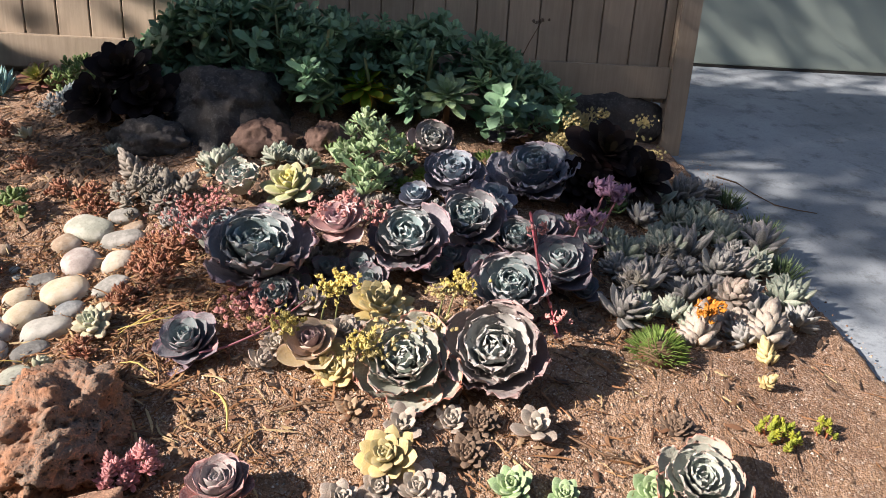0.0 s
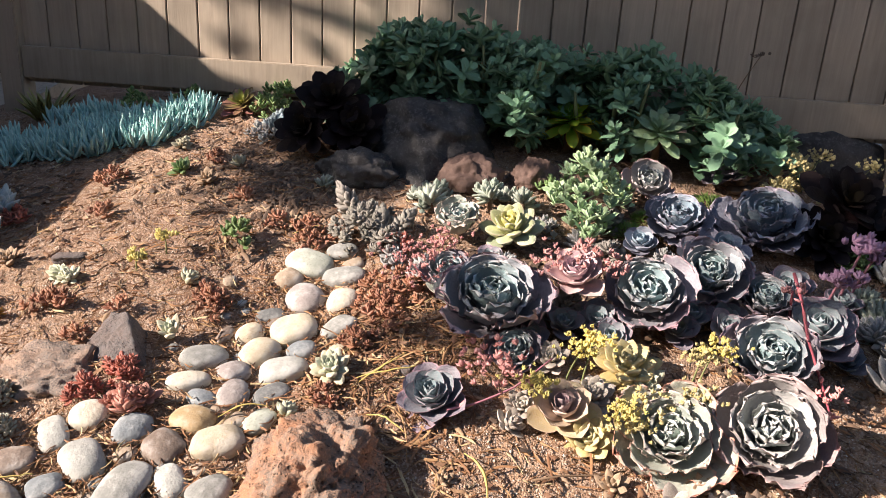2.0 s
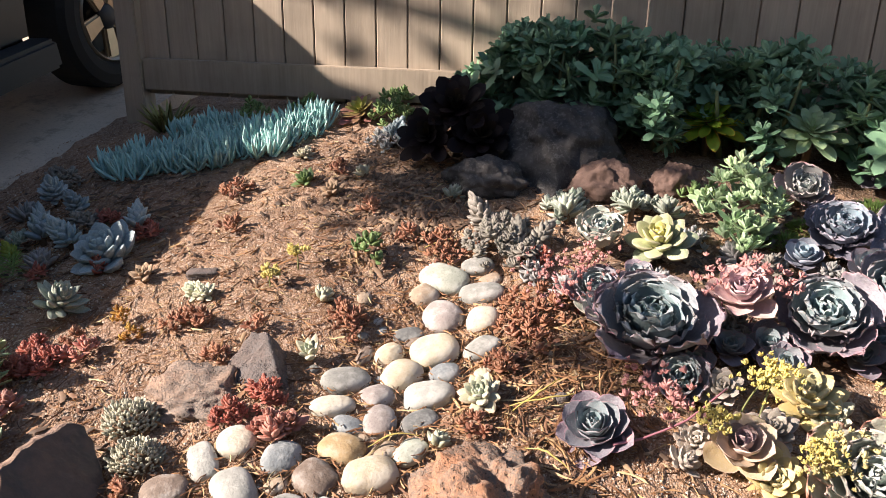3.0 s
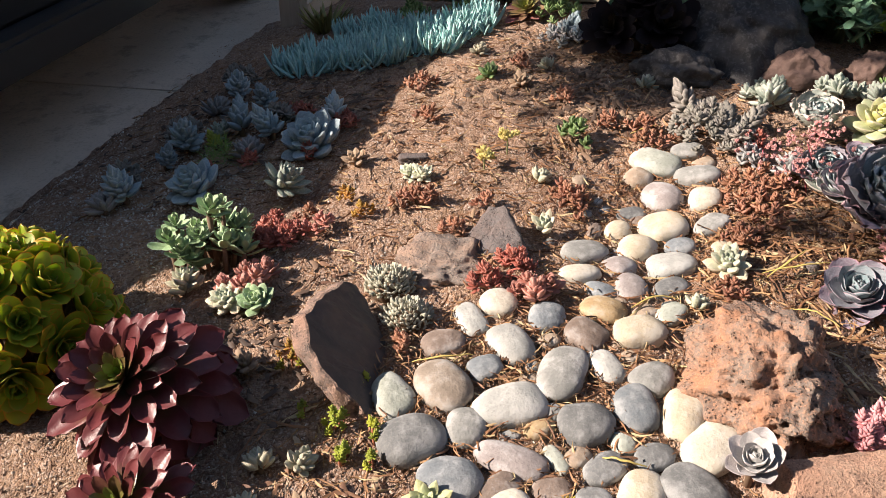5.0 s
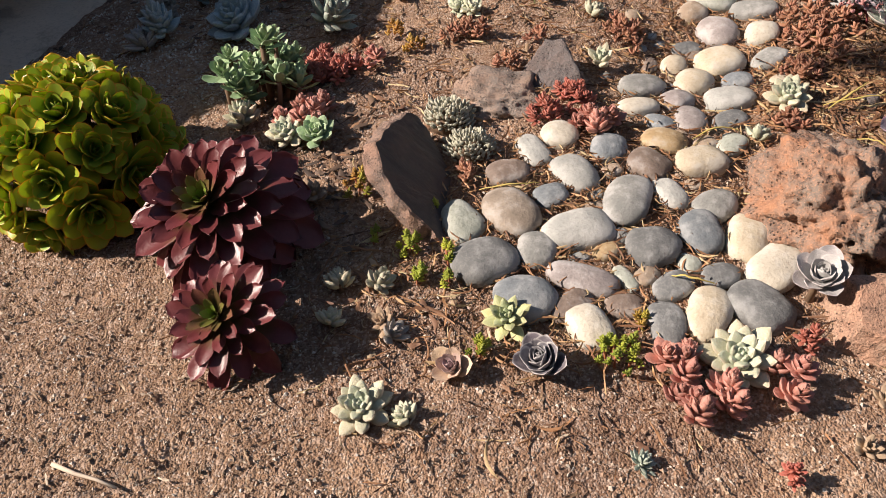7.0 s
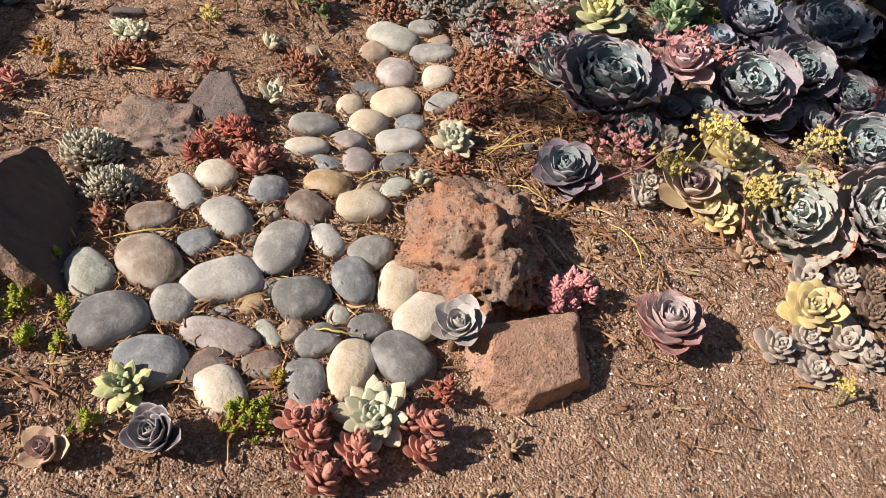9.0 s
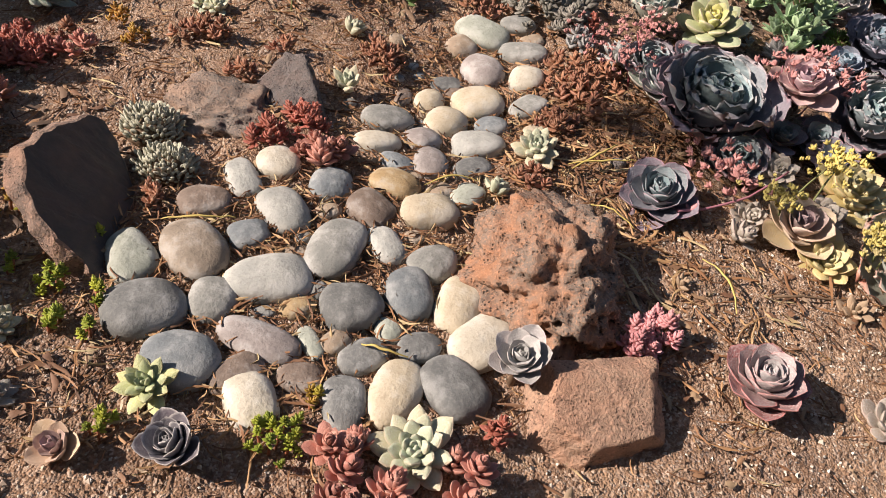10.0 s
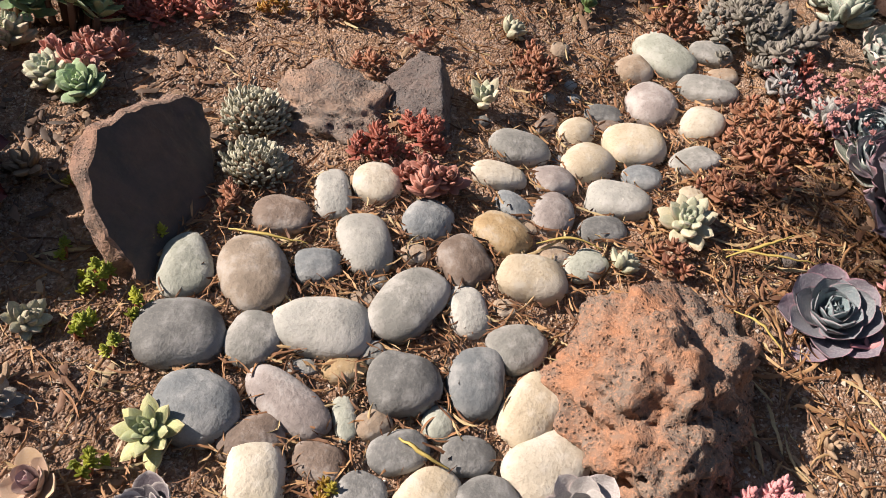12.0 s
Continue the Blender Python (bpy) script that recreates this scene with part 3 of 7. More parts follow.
def rosette(name, label, category, x, y, lift, radius, shape, skin, n=26, steep=80, flat=12, tilt=(0, 0), grow=0.30, group="", stem=True, seed=0, rise=0.35):
    """A leaf rosette: every leaf a part; lift is the height of its heart above the soil."""
    rng = random.Random(seed or int(1e4 * x + 17 * y * 1e3))
    z0 = ground(x, y)
    root = thing(name, label, category, (x, y, z0 - 0.004), group)
    turn = Euler((radians(tilt[0]), radians(tilt[1]), 0)).to_matrix()
    foot = Vector((0, 0, lift)) - turn @ Vector((0, 0, rise * radius))
    tip = Matrix.Translation(foot) @ turn.to_4x4() @ Matrix.Rotation(rng.uniform(0, 6.28), 4, "Z")
    if stem:
        top = tip.translation
        r = max(0.10 * radius, 0.004)
        v, f = tube([(top.x, top.y + 0.3 * radius, -0.02), top * 0.75 + Vector((0, 0.1 * radius, 0)), top + tip.to_3x3() @ Vector((0, 0, rise * 0.5 * radius))], [r * 1.2, r, r * 0.8])
        part("stem", mesh_of("stem", v, f, STEM), None, root)
    for i in range(n):
        f = ((i + 0.5) / n)
        size = radius * ((grow + (1 - grow) * f**0.75) if shape != "ruffle" else (0.3 + 0.7 * f**0.8)) * rng.uniform(0.92, 1.08)
        el = radians(steep + (flat - steep) * f**0.85 + rng.uniform(-5, 5))
        base = Matrix.Translation((0, 0, rise * radius * (1 - f) ** 1.2 * 0.9))
        m = tip @ base @ Matrix.Rotation(i * GOLDEN + rng.uniform(-0.1, 0.1), 4, "Z") @ Matrix.Rotation(el, 4, "X") @ Matrix.Rotation(rng.uniform(-0.12, 0.12), 4, "Y")
        m = m @ Matrix.Diagonal((size * rng.uniform(0.92, 1.1), size, size, 1))
        part("leaf", leaf_mesh(shape, skin, i), None, root, m=m, age=f ** {"lemon": 0.45, "mauve": 2.0, "frost": 2.0, "rust": 1.8}.get(skin, 1.4))
    return root


def small_rosette(name, label, category, x, y, lift, radius, shape, skin, n, steep, flat, tilt, tall, group, cone=False):
    """A rosette or leafy cone whose leaves are too small to tell apart: one mesh of leaves on a stem."""
    rng = random.Random(int(1e4 * x + 17 * y * 1e3))
    root = thing(name, label, category, (x, y, ground(x, y) - 0.004), group)
    foot = Vector((0, 0, max(lift - 0.4 * radius, 0.006)))
    v, f = tube([(0, 0.2 * radius, -0.02), foot * 0.6, foot + Vector((0, 0, 0.2 * radius))], [0.004 + 0.08 * radius] * 3, 6)
    part("stem", mesh_of("stem", v, f, STEM), None, root)
    m = Matrix.Translation(foot) @ Euler((radians(tilt[0]), radians(tilt[1]), rng.uniform(0, 6.28))).to_matrix().to_4x4() @ Matrix.Scale(radius, 4)
    tagged(part("leaves", head_mesh(shape, skin, n, steep, flat, rng.randrange(3), tall, cone), None, root, m=m, age=rng.uniform(0.2, 0.8)), kind="stuff")
    return root


HEADS = {}


def head_mesh(shape, skin, n, steep, flat, k, tall=0.5, cone=False):
    """A small rosette or leafy tip as one mesh of unit radius."""
    key = (shape, skin, n, steep, flat, k % 3, tall, cone)
    if key not in HEADS:
        rng = random.Random(31 * (k % 3) + n)
        verts, faces, rim = [], [], []
        res = {"needle": (2, 2), "fat": (3, 2), "ruffle": (6, 5), "paddle": (3, 2), "finger": (4, 3), "bush": (3, 2), "spoon": (4, 3), "petal": (4, 3), "keel": (4, 3), "cupped": (4, 3)}.get(shape, (4, 4))
        for i in range(n):
            f = (i + 0.5) / n
            v, fc, r = leaf_data(shape, i % 4, *res)
            size = ((0.5 + 0.15 * f) if cone else (0.42 + 0.58 * f)) * rng.uniform(0.85, 1.12)
            m = Matrix.Translation((0, 0, tall * (1 - f))) @ Matrix.Rotation(i * GOLDEN + rng.uniform(-0.25, 0.25), 4, "Z") @ Matrix.Rotation(radians(steep + (flat - steep) * f + rng.uniform(-9, 9)), 4, "X")
            m = m @ Matrix.Scale(size, 4)
            faces += [tuple(q + len(verts) for q in c) for c in fc]
            verts += [m @ Vector(p) for p in v]
            rim += r
        HEADS[key] = mesh_of("head", verts, faces, SKIN[skin], True, rim)
    return HEADS[key]


def clump(name, label, category, x, y, spread, shape, skin, heads=12, size=0.02, n=14, steep=75, flat=10, tall=0.6, height=0.02, group="", stems=True, seed=0, piece="sprig", oval=1.0, stem_mat=None, lean=28, leafy=False):
    """A cushion of many little rosettes on short stems, each rosette a part."""
    rng = random.Random(seed or int(1e4 * x + 17e3 * y))
    z0 = ground(x, y)
    root = thing(name, label, category, (x, y, z0), group)
    for i in range(heads):
        d = spread * math.sqrt((i + 0.4) / heads) * rng.uniform(0.85, 1.1)
        w = i * GOLDEN + rng.uniform(-0.3, 0.3)
        px, py = d * math.cos(w), d * math.sin(w) * oval
        up = height * (1.15 - 0.8 * (d / spread) ** 2) * (rng.uniform(0.3, 1.2) if leafy else rng.uniform(0.75, 1.2))
        pz = ground(x + px, y + py) - z0 + up
        s = size * rng.uniform(0.75, 1.2)
        m = Matrix.Translation((px, py, pz)) @ Euler((-radians(lean) * py / spread, radians(lean) * px / spread, rng.uniform(0, 6.28))).to_matrix().to_4x4() @ Matrix.Scale(s, 4)
        if not leafy:
            tagged(part(piece, head_mesh(shape, skin, n, steep, flat, i, tall), None, root, m=m, age=rng.random()), kind="stuff")
        if stems or leafy:
            foot = Vector((px * 0.7, py * 0.7, ground(x + px * 0.7, y + py * 0.7) - z0 - 0.006))
            v, f = tube([foot, (foot + Vector((px, py, pz))) / 2, (px, py, pz + 0.2 * s)], [0.12 * s + 0.001] * 3, 5)
            stem = part("stem", mesh_of("stem", v, f, stem_mat or STEM), None, root)
            for q in range(n if leafy else 0):
                fr = (q + 0.5) / n
                w2 = Matrix.Translation((0, 0, tall * (1 - fr))) @ Matrix.Rotation(q * GOLDEN + rng.uniform(-0.2, 0.2), 4, "Z") @ Matrix.Rotation(radians(steep + (flat - steep) * fr + rng.uniform(-9, 9)), 4, "X")
                part("leaf", leaf_mesh(shape, skin, q), None, stem, m=m @ w2 @ Matrix.Scale((0.42 + 0.58 * fr) * rng.uniform(0.85, 1.12), 4), age=fr)
    return root


def needle_ball(name, label, category, x, y, radius, skin, blades=420):
    """A dense dome of short plump needles."""
    rng = random.Random(int(1e4 * x + 13e3 * y))
    root = thing(name, label, category, (x, y, ground(x, y)))
    verts, faces, rim = [], [], []
    for i in range(blades):
        up = rng.random()
        flat = math.sqrt(1 - up * up)
        w = i * GOLDEN
        d = Vector((flat * math.cos(w), flat * math.sin(w), up * 0.8 + 0.06))
        v, f, r = leaf_data("needle", i % 4, 3, 2)
        s = rng.uniform(0.24, 0.34)
        m = Matrix.Translation(d * rng.uniform(0.62, 0.78)) @ (d + Vector((0, 0, 0.5))).to_track_quat("Y", "Z").to_matrix().to_4x4() @ Matrix.Diagonal((s * 2.6, s, s * 2.6, 1))
        faces += [tuple(c + len(verts) for c in g) for g in f]
        verts += [radius * (m @ Vector(p)) for p in v]
        rim += r
    tagged(part("foliage", mesh_of("foliage", verts, faces, SKIN[skin], True, rim), None, root, age=0.4), kind="stuff")
    v, f = tube([(0, 0, -0.01), (0, 0, 0.3 * radius), (0, 0, 0.5 * radius)], [0.6 * radius, 0.55 * radius, 0.3 * radius], 12)
    part("crown", mesh_of("crown", v, f, STEM), None, root)
    return root


def bead_dome(name, label, x, y, radius, skin, beads=330):
    """A silvery cushion: plump upright beads packed over a dome."""
    rng = random.Random(int(1e4 * x + 13e3 * y))
    root = thing(name, label, "succulent", (x, y, ground(x, y)), name + " cushions in the bed")
    v, f = tube([(0, 0, -0.01), (0, 0, 0.35 * radius), (0, 0, 0.62 * radius)], [0.80 * radius, 0.72 * radius, 0.3 * radius], 12)
    part("crown", mesh_of("crown", v, f, STEM), None, root)
    for ring in range(3):
        verts, faces, rim = [], [], []
        for i in range(ring, beads, 3):
            up = (i + 0.5) / beads
            flat = math.sqrt(1 - up * up)
            w = i * GOLDEN
            d = Vector((flat * math.cos(w) + rng.gauss(0, 0.06), flat * math.sin(w) + rng.gauss(0, 0.06), up * 0.95 + 0.08 + rng.gauss(0, 0.05))) * (1 + 0.16 * noise.noise((3 * math.cos(w) + x * 9, 3 * math.sin(w), up * 2)))
            v, f, r = leaf_data("bead", i % 4, 4, 3)
            s = rng.uniform(0.15, 0.24)
            m = Matrix.Translation(d * rng.uniform(0.76, 0.92)) @ (d + Vector((rng.gauss(0, 0.2), rng.gauss(0, 0.2), 0.7))).to_track_quat("Y", "Z").to_matrix().to_4x4() @ Matrix.Diagonal((s * 1.4, s, s * 1.1, 1))
            faces += [tuple(c + len(verts) for c in g) for g in f]
            verts += [radius * (m @ Vector(p)) for p in v]
            rim += r
        tagged(part("foliage", mesh_of("foliage", verts, faces, SKIN[skin], True, rim), None, root, age=0.3 * ring), kind="stuff")
    return root


def tuft(name, label, category, x, y, spread, skin, blades=90, length=0.05, wide=1.0, group="", upright=0.5, shape="needle", seed=0):
    """A cushion of needle leaves, each a part."""
    rng = random.Random(seed or int(1e4 * x + 13e3 * y))
    z0 = ground(x, y)
    root = thing(name, label, category, (x, y, z0), group)
    v, f = tube([(0, 0, -0.01), (0, 0, 0.006)], [spread * 0.5, spread * 0.3], 9)
    part("crown", mesh_of("crown", v, f, STEM), None, root)
    for i in range(blades):
        d = spread * math.sqrt(rng.random())
        w = rng.uniform(0, 6.28)
        px, py = d * math.cos(w), d * math.sin(w)
        el = radians(90 - (1 - upright) * 95 * d / spread + rng.uniform(-16, 16))
        s = length * rng.uniform(0.7, 1.15)
        m = Matrix.Translation((0.7 * px, 0.7 * py, ground(x + px * 0.7, y + py * 0.7) - z0 - 0.004)) @ Matrix.Rotation(w - math.pi / 2 + rng.uniform(-0.5, 0.5), 4, "Z") @ Matrix.Rotation(el, 4, "X") @ Matrix.Diagonal((s * wide, s, s * wide, 1))
        part("leaf", leaf_mesh(shape, skin, i), None, root, m=m, age=rng.random())
    return root


def sprig(name, label, x, y, height, lean, skin, blooms=12, size=0.012, spread=0.03, stem_mat=None, lift=0.0, shape="fat", droop=False, group="", thick=0.003):
    """A flower stalk with a head of small blooms; lean is the (x, y) shift of its top."""
    rng = random.Random(int(1e4 * x + 11e3 * y))
    root = thing(name, label, "flower", (x, y, ground(x, y) + lift), group)
    path = [Vector((lean[0] * k**1.6, lean[1] * k**1.6, height * (k if not droop else math.sin(k * 2.0)))) for k in (0, 0.2, 0.4, 0.6, 0.8, 1.0)]
    path[0].z -= 0.01
    v, f = tube(path, [thick, thick, thick * 0.9, thick * 0.85, thick * 0.75, thick * 0.6], 6)
    part("stalk", mesh_of("stalk", v, f, stem_mat or GREEN_STEM), None, root)
    verts, faces, rim = [], [], []
    for i in range(blooms):
        k = 1 - 0.5 * rng.random() ** 2 * min(1, spread * 8)
        top = path[-1] * k + path[-2] * (1 - k)
        off = Vector((rng.gauss(0, 1), rng.gauss(0, 1), rng.gauss(0, 0.5))) * spread * 0.55
        m = Matrix.Translation(top + off) @ Euler((rng.uniform(-0.9, 0.9), rng.uniform(-0.9, 0.9), rng.uniform(0, 6.28))).to_matrix().to_4x4() @ Matrix.Scale(size * rng.uniform(0.7, 1.2), 4)
        for q in range(5):
            v, f, r = leaf_data(shape, q, 2, 2)
            w = m @ Matrix.Rotation(q * GOLDEN, 4, "Z") @ Matrix.Rotation(radians(75 - 12 * q), 4, "X")
            faces += [tuple(c + len(verts) for c in g) for g in f]
            verts += [w @ Vector(p) for p in v]
            rim += r
    tagged(part("flower_head", mesh_of("flower_head", verts, faces, SKIN[skin], True, rim), None, root, age=0.5), kind="stuff")
    return root


# ---- stones ----
def pebble(x, y, a, b, c, turn, kind, sink=0.34):
    """A river pebble with half axes a (along), b (across) and c (up), partly sunk in the soil."""
    rng = random.Random(int(1e4 * x + 19e3 * y))
    bm = bmesh.new()
    bmesh.ops.create_uvsphere(bm, u_segments=28, v_segments=16, radius=1.0)
    o = Vector((rng.uniform(0, 99), rng.uniform(0, 99), 0))
    egg, skew, square = rng.uniform(-0.14, 0.14), rng.uniform(-0.08, 0.08), rng.uniform(2.1, 2.9)
    for v in bm.verts:
        p = v.co.copy()
        flat = math.hypot(p.x, p.y)
        if flat > 1e-6:
            fat = flat / (abs(p.x) ** square + abs(p.y) ** square) ** (1 / square)
            p.x, p.y = p.x * fat, p.y * fat
        q = p * (1 + 0.10 * noise.noise(p * 1.1 + o) + 0.035 * noise.noise(p * 2.6 + o) + 0.008 * noise.noise(p * 8 + o))
        q.y *= 1 + egg * p.x
        q.x += skew * p.y
        q.z = math.copysign(abs(q.z) ** 0.8, q.z)
        v.co = Vector((q.x * a * 1.06, q.y * b * 1.06, q.z * c))
    me = bpy.data.meshes.new("pebble")
    bm.to_mesh(me)
    bm.free()
    me.materials.append(STONE[kind])
    me.polygons.foreach_set("use_smooth", [True] * len(me.polygons))
    word = {"grey": "smooth grey", "dark": "dark grey", "blue": "blue-grey", "pale": "pale grey speckled", "cream": "cream-coloured", "white": "off-white", "tan": "tan", "brown": "brown-grey", "sage": "greenish grey", "ochre": "ochre-yellow", "mauve": "mauve-grey", "umber": "warm brown"}[kind]
    e = 0.06
    up = Vector((ground(x - e, y) - ground(x + e, y), ground(x, y - e) - ground(x, y + e), 2 * e)).normalized()
    along = (Vector((1, 0, 0)) - up.x * up).normalized()
    lie = Matrix((along, up.cross(along), up)).transposed().to_4x4()
    m = Matrix.Translation((x, y, ground(x, y) + c * (1 - 2 * sink))) @ lie @ Matrix.Rotation(turn, 4, "Z") @ Matrix.Rotation(rng.uniform(-0.08, 0.08), 4, "X")
    return thing("pebble", f"{word} rounded river pebble bedded in the soil", "pebble", m, "river pebbles in the bed", data=me)


def rock(name, label, x, y, lift, size, turn, mat, planes=(), sub=5, rough=0.06, pits=0.0, seed=1, tilt=(0, 0), soft=14.0, freq=2.5, bites=()):
    """A rock: a ball cut by soft planes (normal, distance), then roughened and pitted; size is its half extents."""
    rng = random.Random(seed)
    bm = bmesh.new()
    bmesh.ops.create_icosphere(bm, subdivisions=sub, radius=1.0)
    o = Vector((rng.uniform(0, 50), rng.uniform(0, 50), rng.uniform(0, 50)))
    cuts = [(Vector(n).normalized(), d) for n, d in planes]
    for v in bm.verts:
        d = v.co.normalized()
        r = 1.0
        if cuts:
            r = sum(max(d.dot(n) / k, 0.0) ** soft for n, k in cuts) ** (-1 / soft)
            r = min(r, 1.9)
        r *= 1 + rough * 2.2 * noise.noise(d * freq + o) + rough * noise.noise(d * freq * 2.7 + o) + 0.5 * rough * noise.noise(d * freq * 7 + o)
        if pits:
            cell = noise.voronoi(d * 5.0 + o)[0][0]
            small = noise.voronoi(d * 17.0 + o)[0][0]
            r -= pits * max(0, 0.34 - cell) * (1.6 if noise.noise(d * 2 + o) > 0 else 0.6) + 0.45 * pits * max(0, 0.30 - small)
        for way, wide, deep in bites:
            r -= deep * math.exp(-((1 - d.dot(way)) / wide) ** 2)
        v.co = Vector((d.x * size[0], d.y * size[1], d.z * size[2])) * r
    me = bpy.data.meshes.new(name)
    bm.to_mesh(me)
    bm.free()
    me.materials.append(mat)
    me.polygons.foreach_set("use_smooth", [True] * len(me.polygons))
    m = Matrix.Translation((x, y, ground(x, y) + lift)) @ Euler((radians(tilt[0]), radians(tilt[1]), radians(turn))).to_matrix().to_4x4()
    return thing(name, label, "rock", m, data=me)


BOXCUT = (((1, 0, 0), 1), ((-1, 0, 0), 1), ((0, 1, 0), 1), ((0, -1, 0), 1), ((0, 0, 1), 1), ((0, 0, -1), 1))


# ---- kinds of plant: name, label, shape, skin, leaves, steep, flat, rise ----
KIND = {
    "ruffled_mauve": ("echeveria", "large mauve-grey echeveria rosette with ruffled pink margins", "ruffle", "mauve", 30, 85, 20, 0.40),
    "ruffled_rust": ("echeveria", "large grey-green echeveria with ruffled rust-red margins", "ruffle", "rust", 30, 85, 12, 0.38),
    "ruffled_frost": ("echeveria", "large frosted pink-grey echeveria with crinkled leaf edges", "ruffle", "frost", 30, 85, 22, 0.40),
    "ruffled_frost_green": ("echeveria", "pale frosted echeveria with ruffled pinkish edges", "ruffle", "ice", 30, 84, 34, 0.40),
    "ruffled_white": ("echeveria", "whitish purple echeveria with tightly crinkled leaves", "ruffle", "frost", 24, 82, 15, 0.4),
    "ruffled_grey": ("echeveria", "small silver-grey echeveria with wavy leaves beside a rock", "cupped", "silver", 24, 76, 14, 0.4),
    "pink_ruffled": ("echeveria", "echeveria with frosted heart and ruffled pink margins", "ruffle", "rust", 30, 70, 8, 0.32),
    "rust_ech": ("echeveria", "frosted grey echeveria with rust-red outer leaves", "cupped", "rustdeep", 46, 80, 10, 0.34),
    "blue_ech": ("echeveria", "blue-grey echeveria rosette with broad wavy-edged leaves", "ruffle", "blue", 34, 83, 8, 0.42),
    "blue_small": ("echeveria", "small blue-grey echeveria rosette low on the soil", "broad", "blue", 20, 78, 12, 0.4),
    "mauve_point": ("echeveria", "purple-grey echeveria with pointed cupped leaves", "broad", "plum", 32, 80, 2, 0.46),
    "frost_small": ("echeveria", "small frosted grey-green echeveria with pale margins", "cupped", "ice", 28, 80, 8, 0.45),
    "mauve_small": ("echeveria", "small purple-grey echeveria rosette among larger ones", "broad", "plum", 20, 78, 10, 0.4),
    "violet_ech": ("echeveria", "pinkish violet echeveria rosette on a bare stalk", "broad", "violet", 26, 80, 5, 0.4),
    "violet_butter": ("echeveria", "violet-hearted echeveria with butter-yellow outer leaves", "broad", "vbutter", 24, 80, 2, 0.45),
    "lemon_ech": ("echeveria", "yellow-hearted green echeveria rosette", "spoon", "lemon", 30, 80, 0, 0.35),
    "butter_spoon": ("graptoveria", "butter-yellow rosette with plump spoon leaves", "spoon", "butter", 32, 78, 2, 0.40),
    "butter_green": ("graptoveria", "yellow-green rosette with pointed plump leaves", "point", "celery", 24, 76, -4, 0.35),
    "butter_fat": ("sedum", "pale yellow cluster of plump beaded leaves", "fat", "butter", 34, 85, 5, 0.9),
    "ghost_small": ("graptopetalum", "small pale grey-green star rosette", "keel", "ghost", 26, 78, 8, 0.36),
    "ghost_green": ("graptopetalum", "pale grey-green rosette with plump pointed leaves", "keel", "ghost", 30, 80, -2, 0.30),
    "white_small": ("graptopetalum", "small whitish rosette with upright leaves", "point", "ghost", 14, 80, 28, 0.4),
    "pearl_ech": ("graptopetalum", "small pearl-pink rosette with plump leaves", "spoon", "pearl", 26, 78, 6, 0.5),
    "pearl_spoon": ("graptopetalum", "leaning pearl-grey rosette with plump boat-shaped leaves", "spoon", "pearl", 13, 70, 10, 0.35),
    "pearl_point": ("graptopetalum", "small peach-edged cup rosette with a violet heart", "cupped", "peach", 15, 78, 14, 0.5),
    "pearl_fat": ("pachyphytum", "pinkish grey stem crowded with plump fat leaves", "fat", "pearl", 46, 88, 0, 0.75),
    "ash_fat": ("pachyphytum", "grey-purple stem crowded with plump finger leaves", "fat", "mauveash", 48, 88, 0, 1.0),
    "frost_point": ("echeveria", "whitish purple rosette with sharply keeled leaves", "cupped", "frostp", 24, 80, 22, 0.5),
    "dry_rosette": ("sempervivum", "dried dark brown rosette with thin curled leaves", "point", "dry", 44, 82, 4, 0.45),
    "parched_small": ("sempervivum", "small parched tan rosette on the soil", "point", "parched", 14, 70, 10, 0.35),
    "green_small": ("sempervivum", "small fresh green star rosette", "point", "green", 16, 70, 12, 0.4),
    "mint_small": ("sempervivum", "small mint-green cupped rosette", "spoon", "mint", 24, 76, 15, 0.5),
    "mint_rosette": ("aeonium", "grey-green aeonium rosette with thin spreading leaves", "aeonium", "mint", 34, 75, 4, 0.35),
    "slateblue_big": ("echeveria", "powder-blue rosette with long plump leaves in shade", "spoon", "slateblue", 34, 76, 10, 0.55),
    "slateblue_small": ("echeveria", "small powder-blue rosette near the chalk sticks", "point", "slateblue", 40, 80, 12, 0.8),
    "sage_rosette": ("graptoveria", "grey-green rosette with neat overlapping leaves", "petal", "sage", 42, 84, 2, 0.5),
    "ash_rosette": ("graptoveria", "ash-grey rosette with plump leaves", "petal", "ash", 44, 84, 0, 0.55),
    "lime_small": ("sedum", "small lime-green plump rosette", "fat", "lime", 30, 85, 10, 0.8),
    "aeo_maroon_small": ("aeonium", "small maroon and green aeonium by the fence", "aeonium", "aeored", 30, 70, 12, 0.35),
    "aeo_lime": ("aeonium", "yellow-green aeonium rosette shaded by the bush", "aeonium", "aeogreen", 34, 70, -10, 0.4),
    "brown_aloe": ("aloe", "brown spiky dried aloe rosette", "point", "dry", 34, 70, 10, 0.3),
}
SKIN["vbutter"] = leaf_material("violet_heart_butter_leaf", (0.33, 0.22, 0.28), (0.60, 0.49, 0.26), (0.62, 0.44, 0.34), 0.85, 0.5, 0.05, 0.3)
SKIN["plum"] = leaf_material("plum_grey_leaf", (0.22, 0.32, 0.34), (0.175, 0.135, 0.175), (0.42, 0.23, 0.28), 0.88, 0.5, 0.06, 0.25, 0.14)
SKIN["ice"] = leaf_material("ice_green_leaf", (0.33, 0.46, 0.48), (0.37, 0.40, 0.34), (0.58, 0.46, 0.40), 0.9, 0.5, 0.0, 0.35, 0.12)
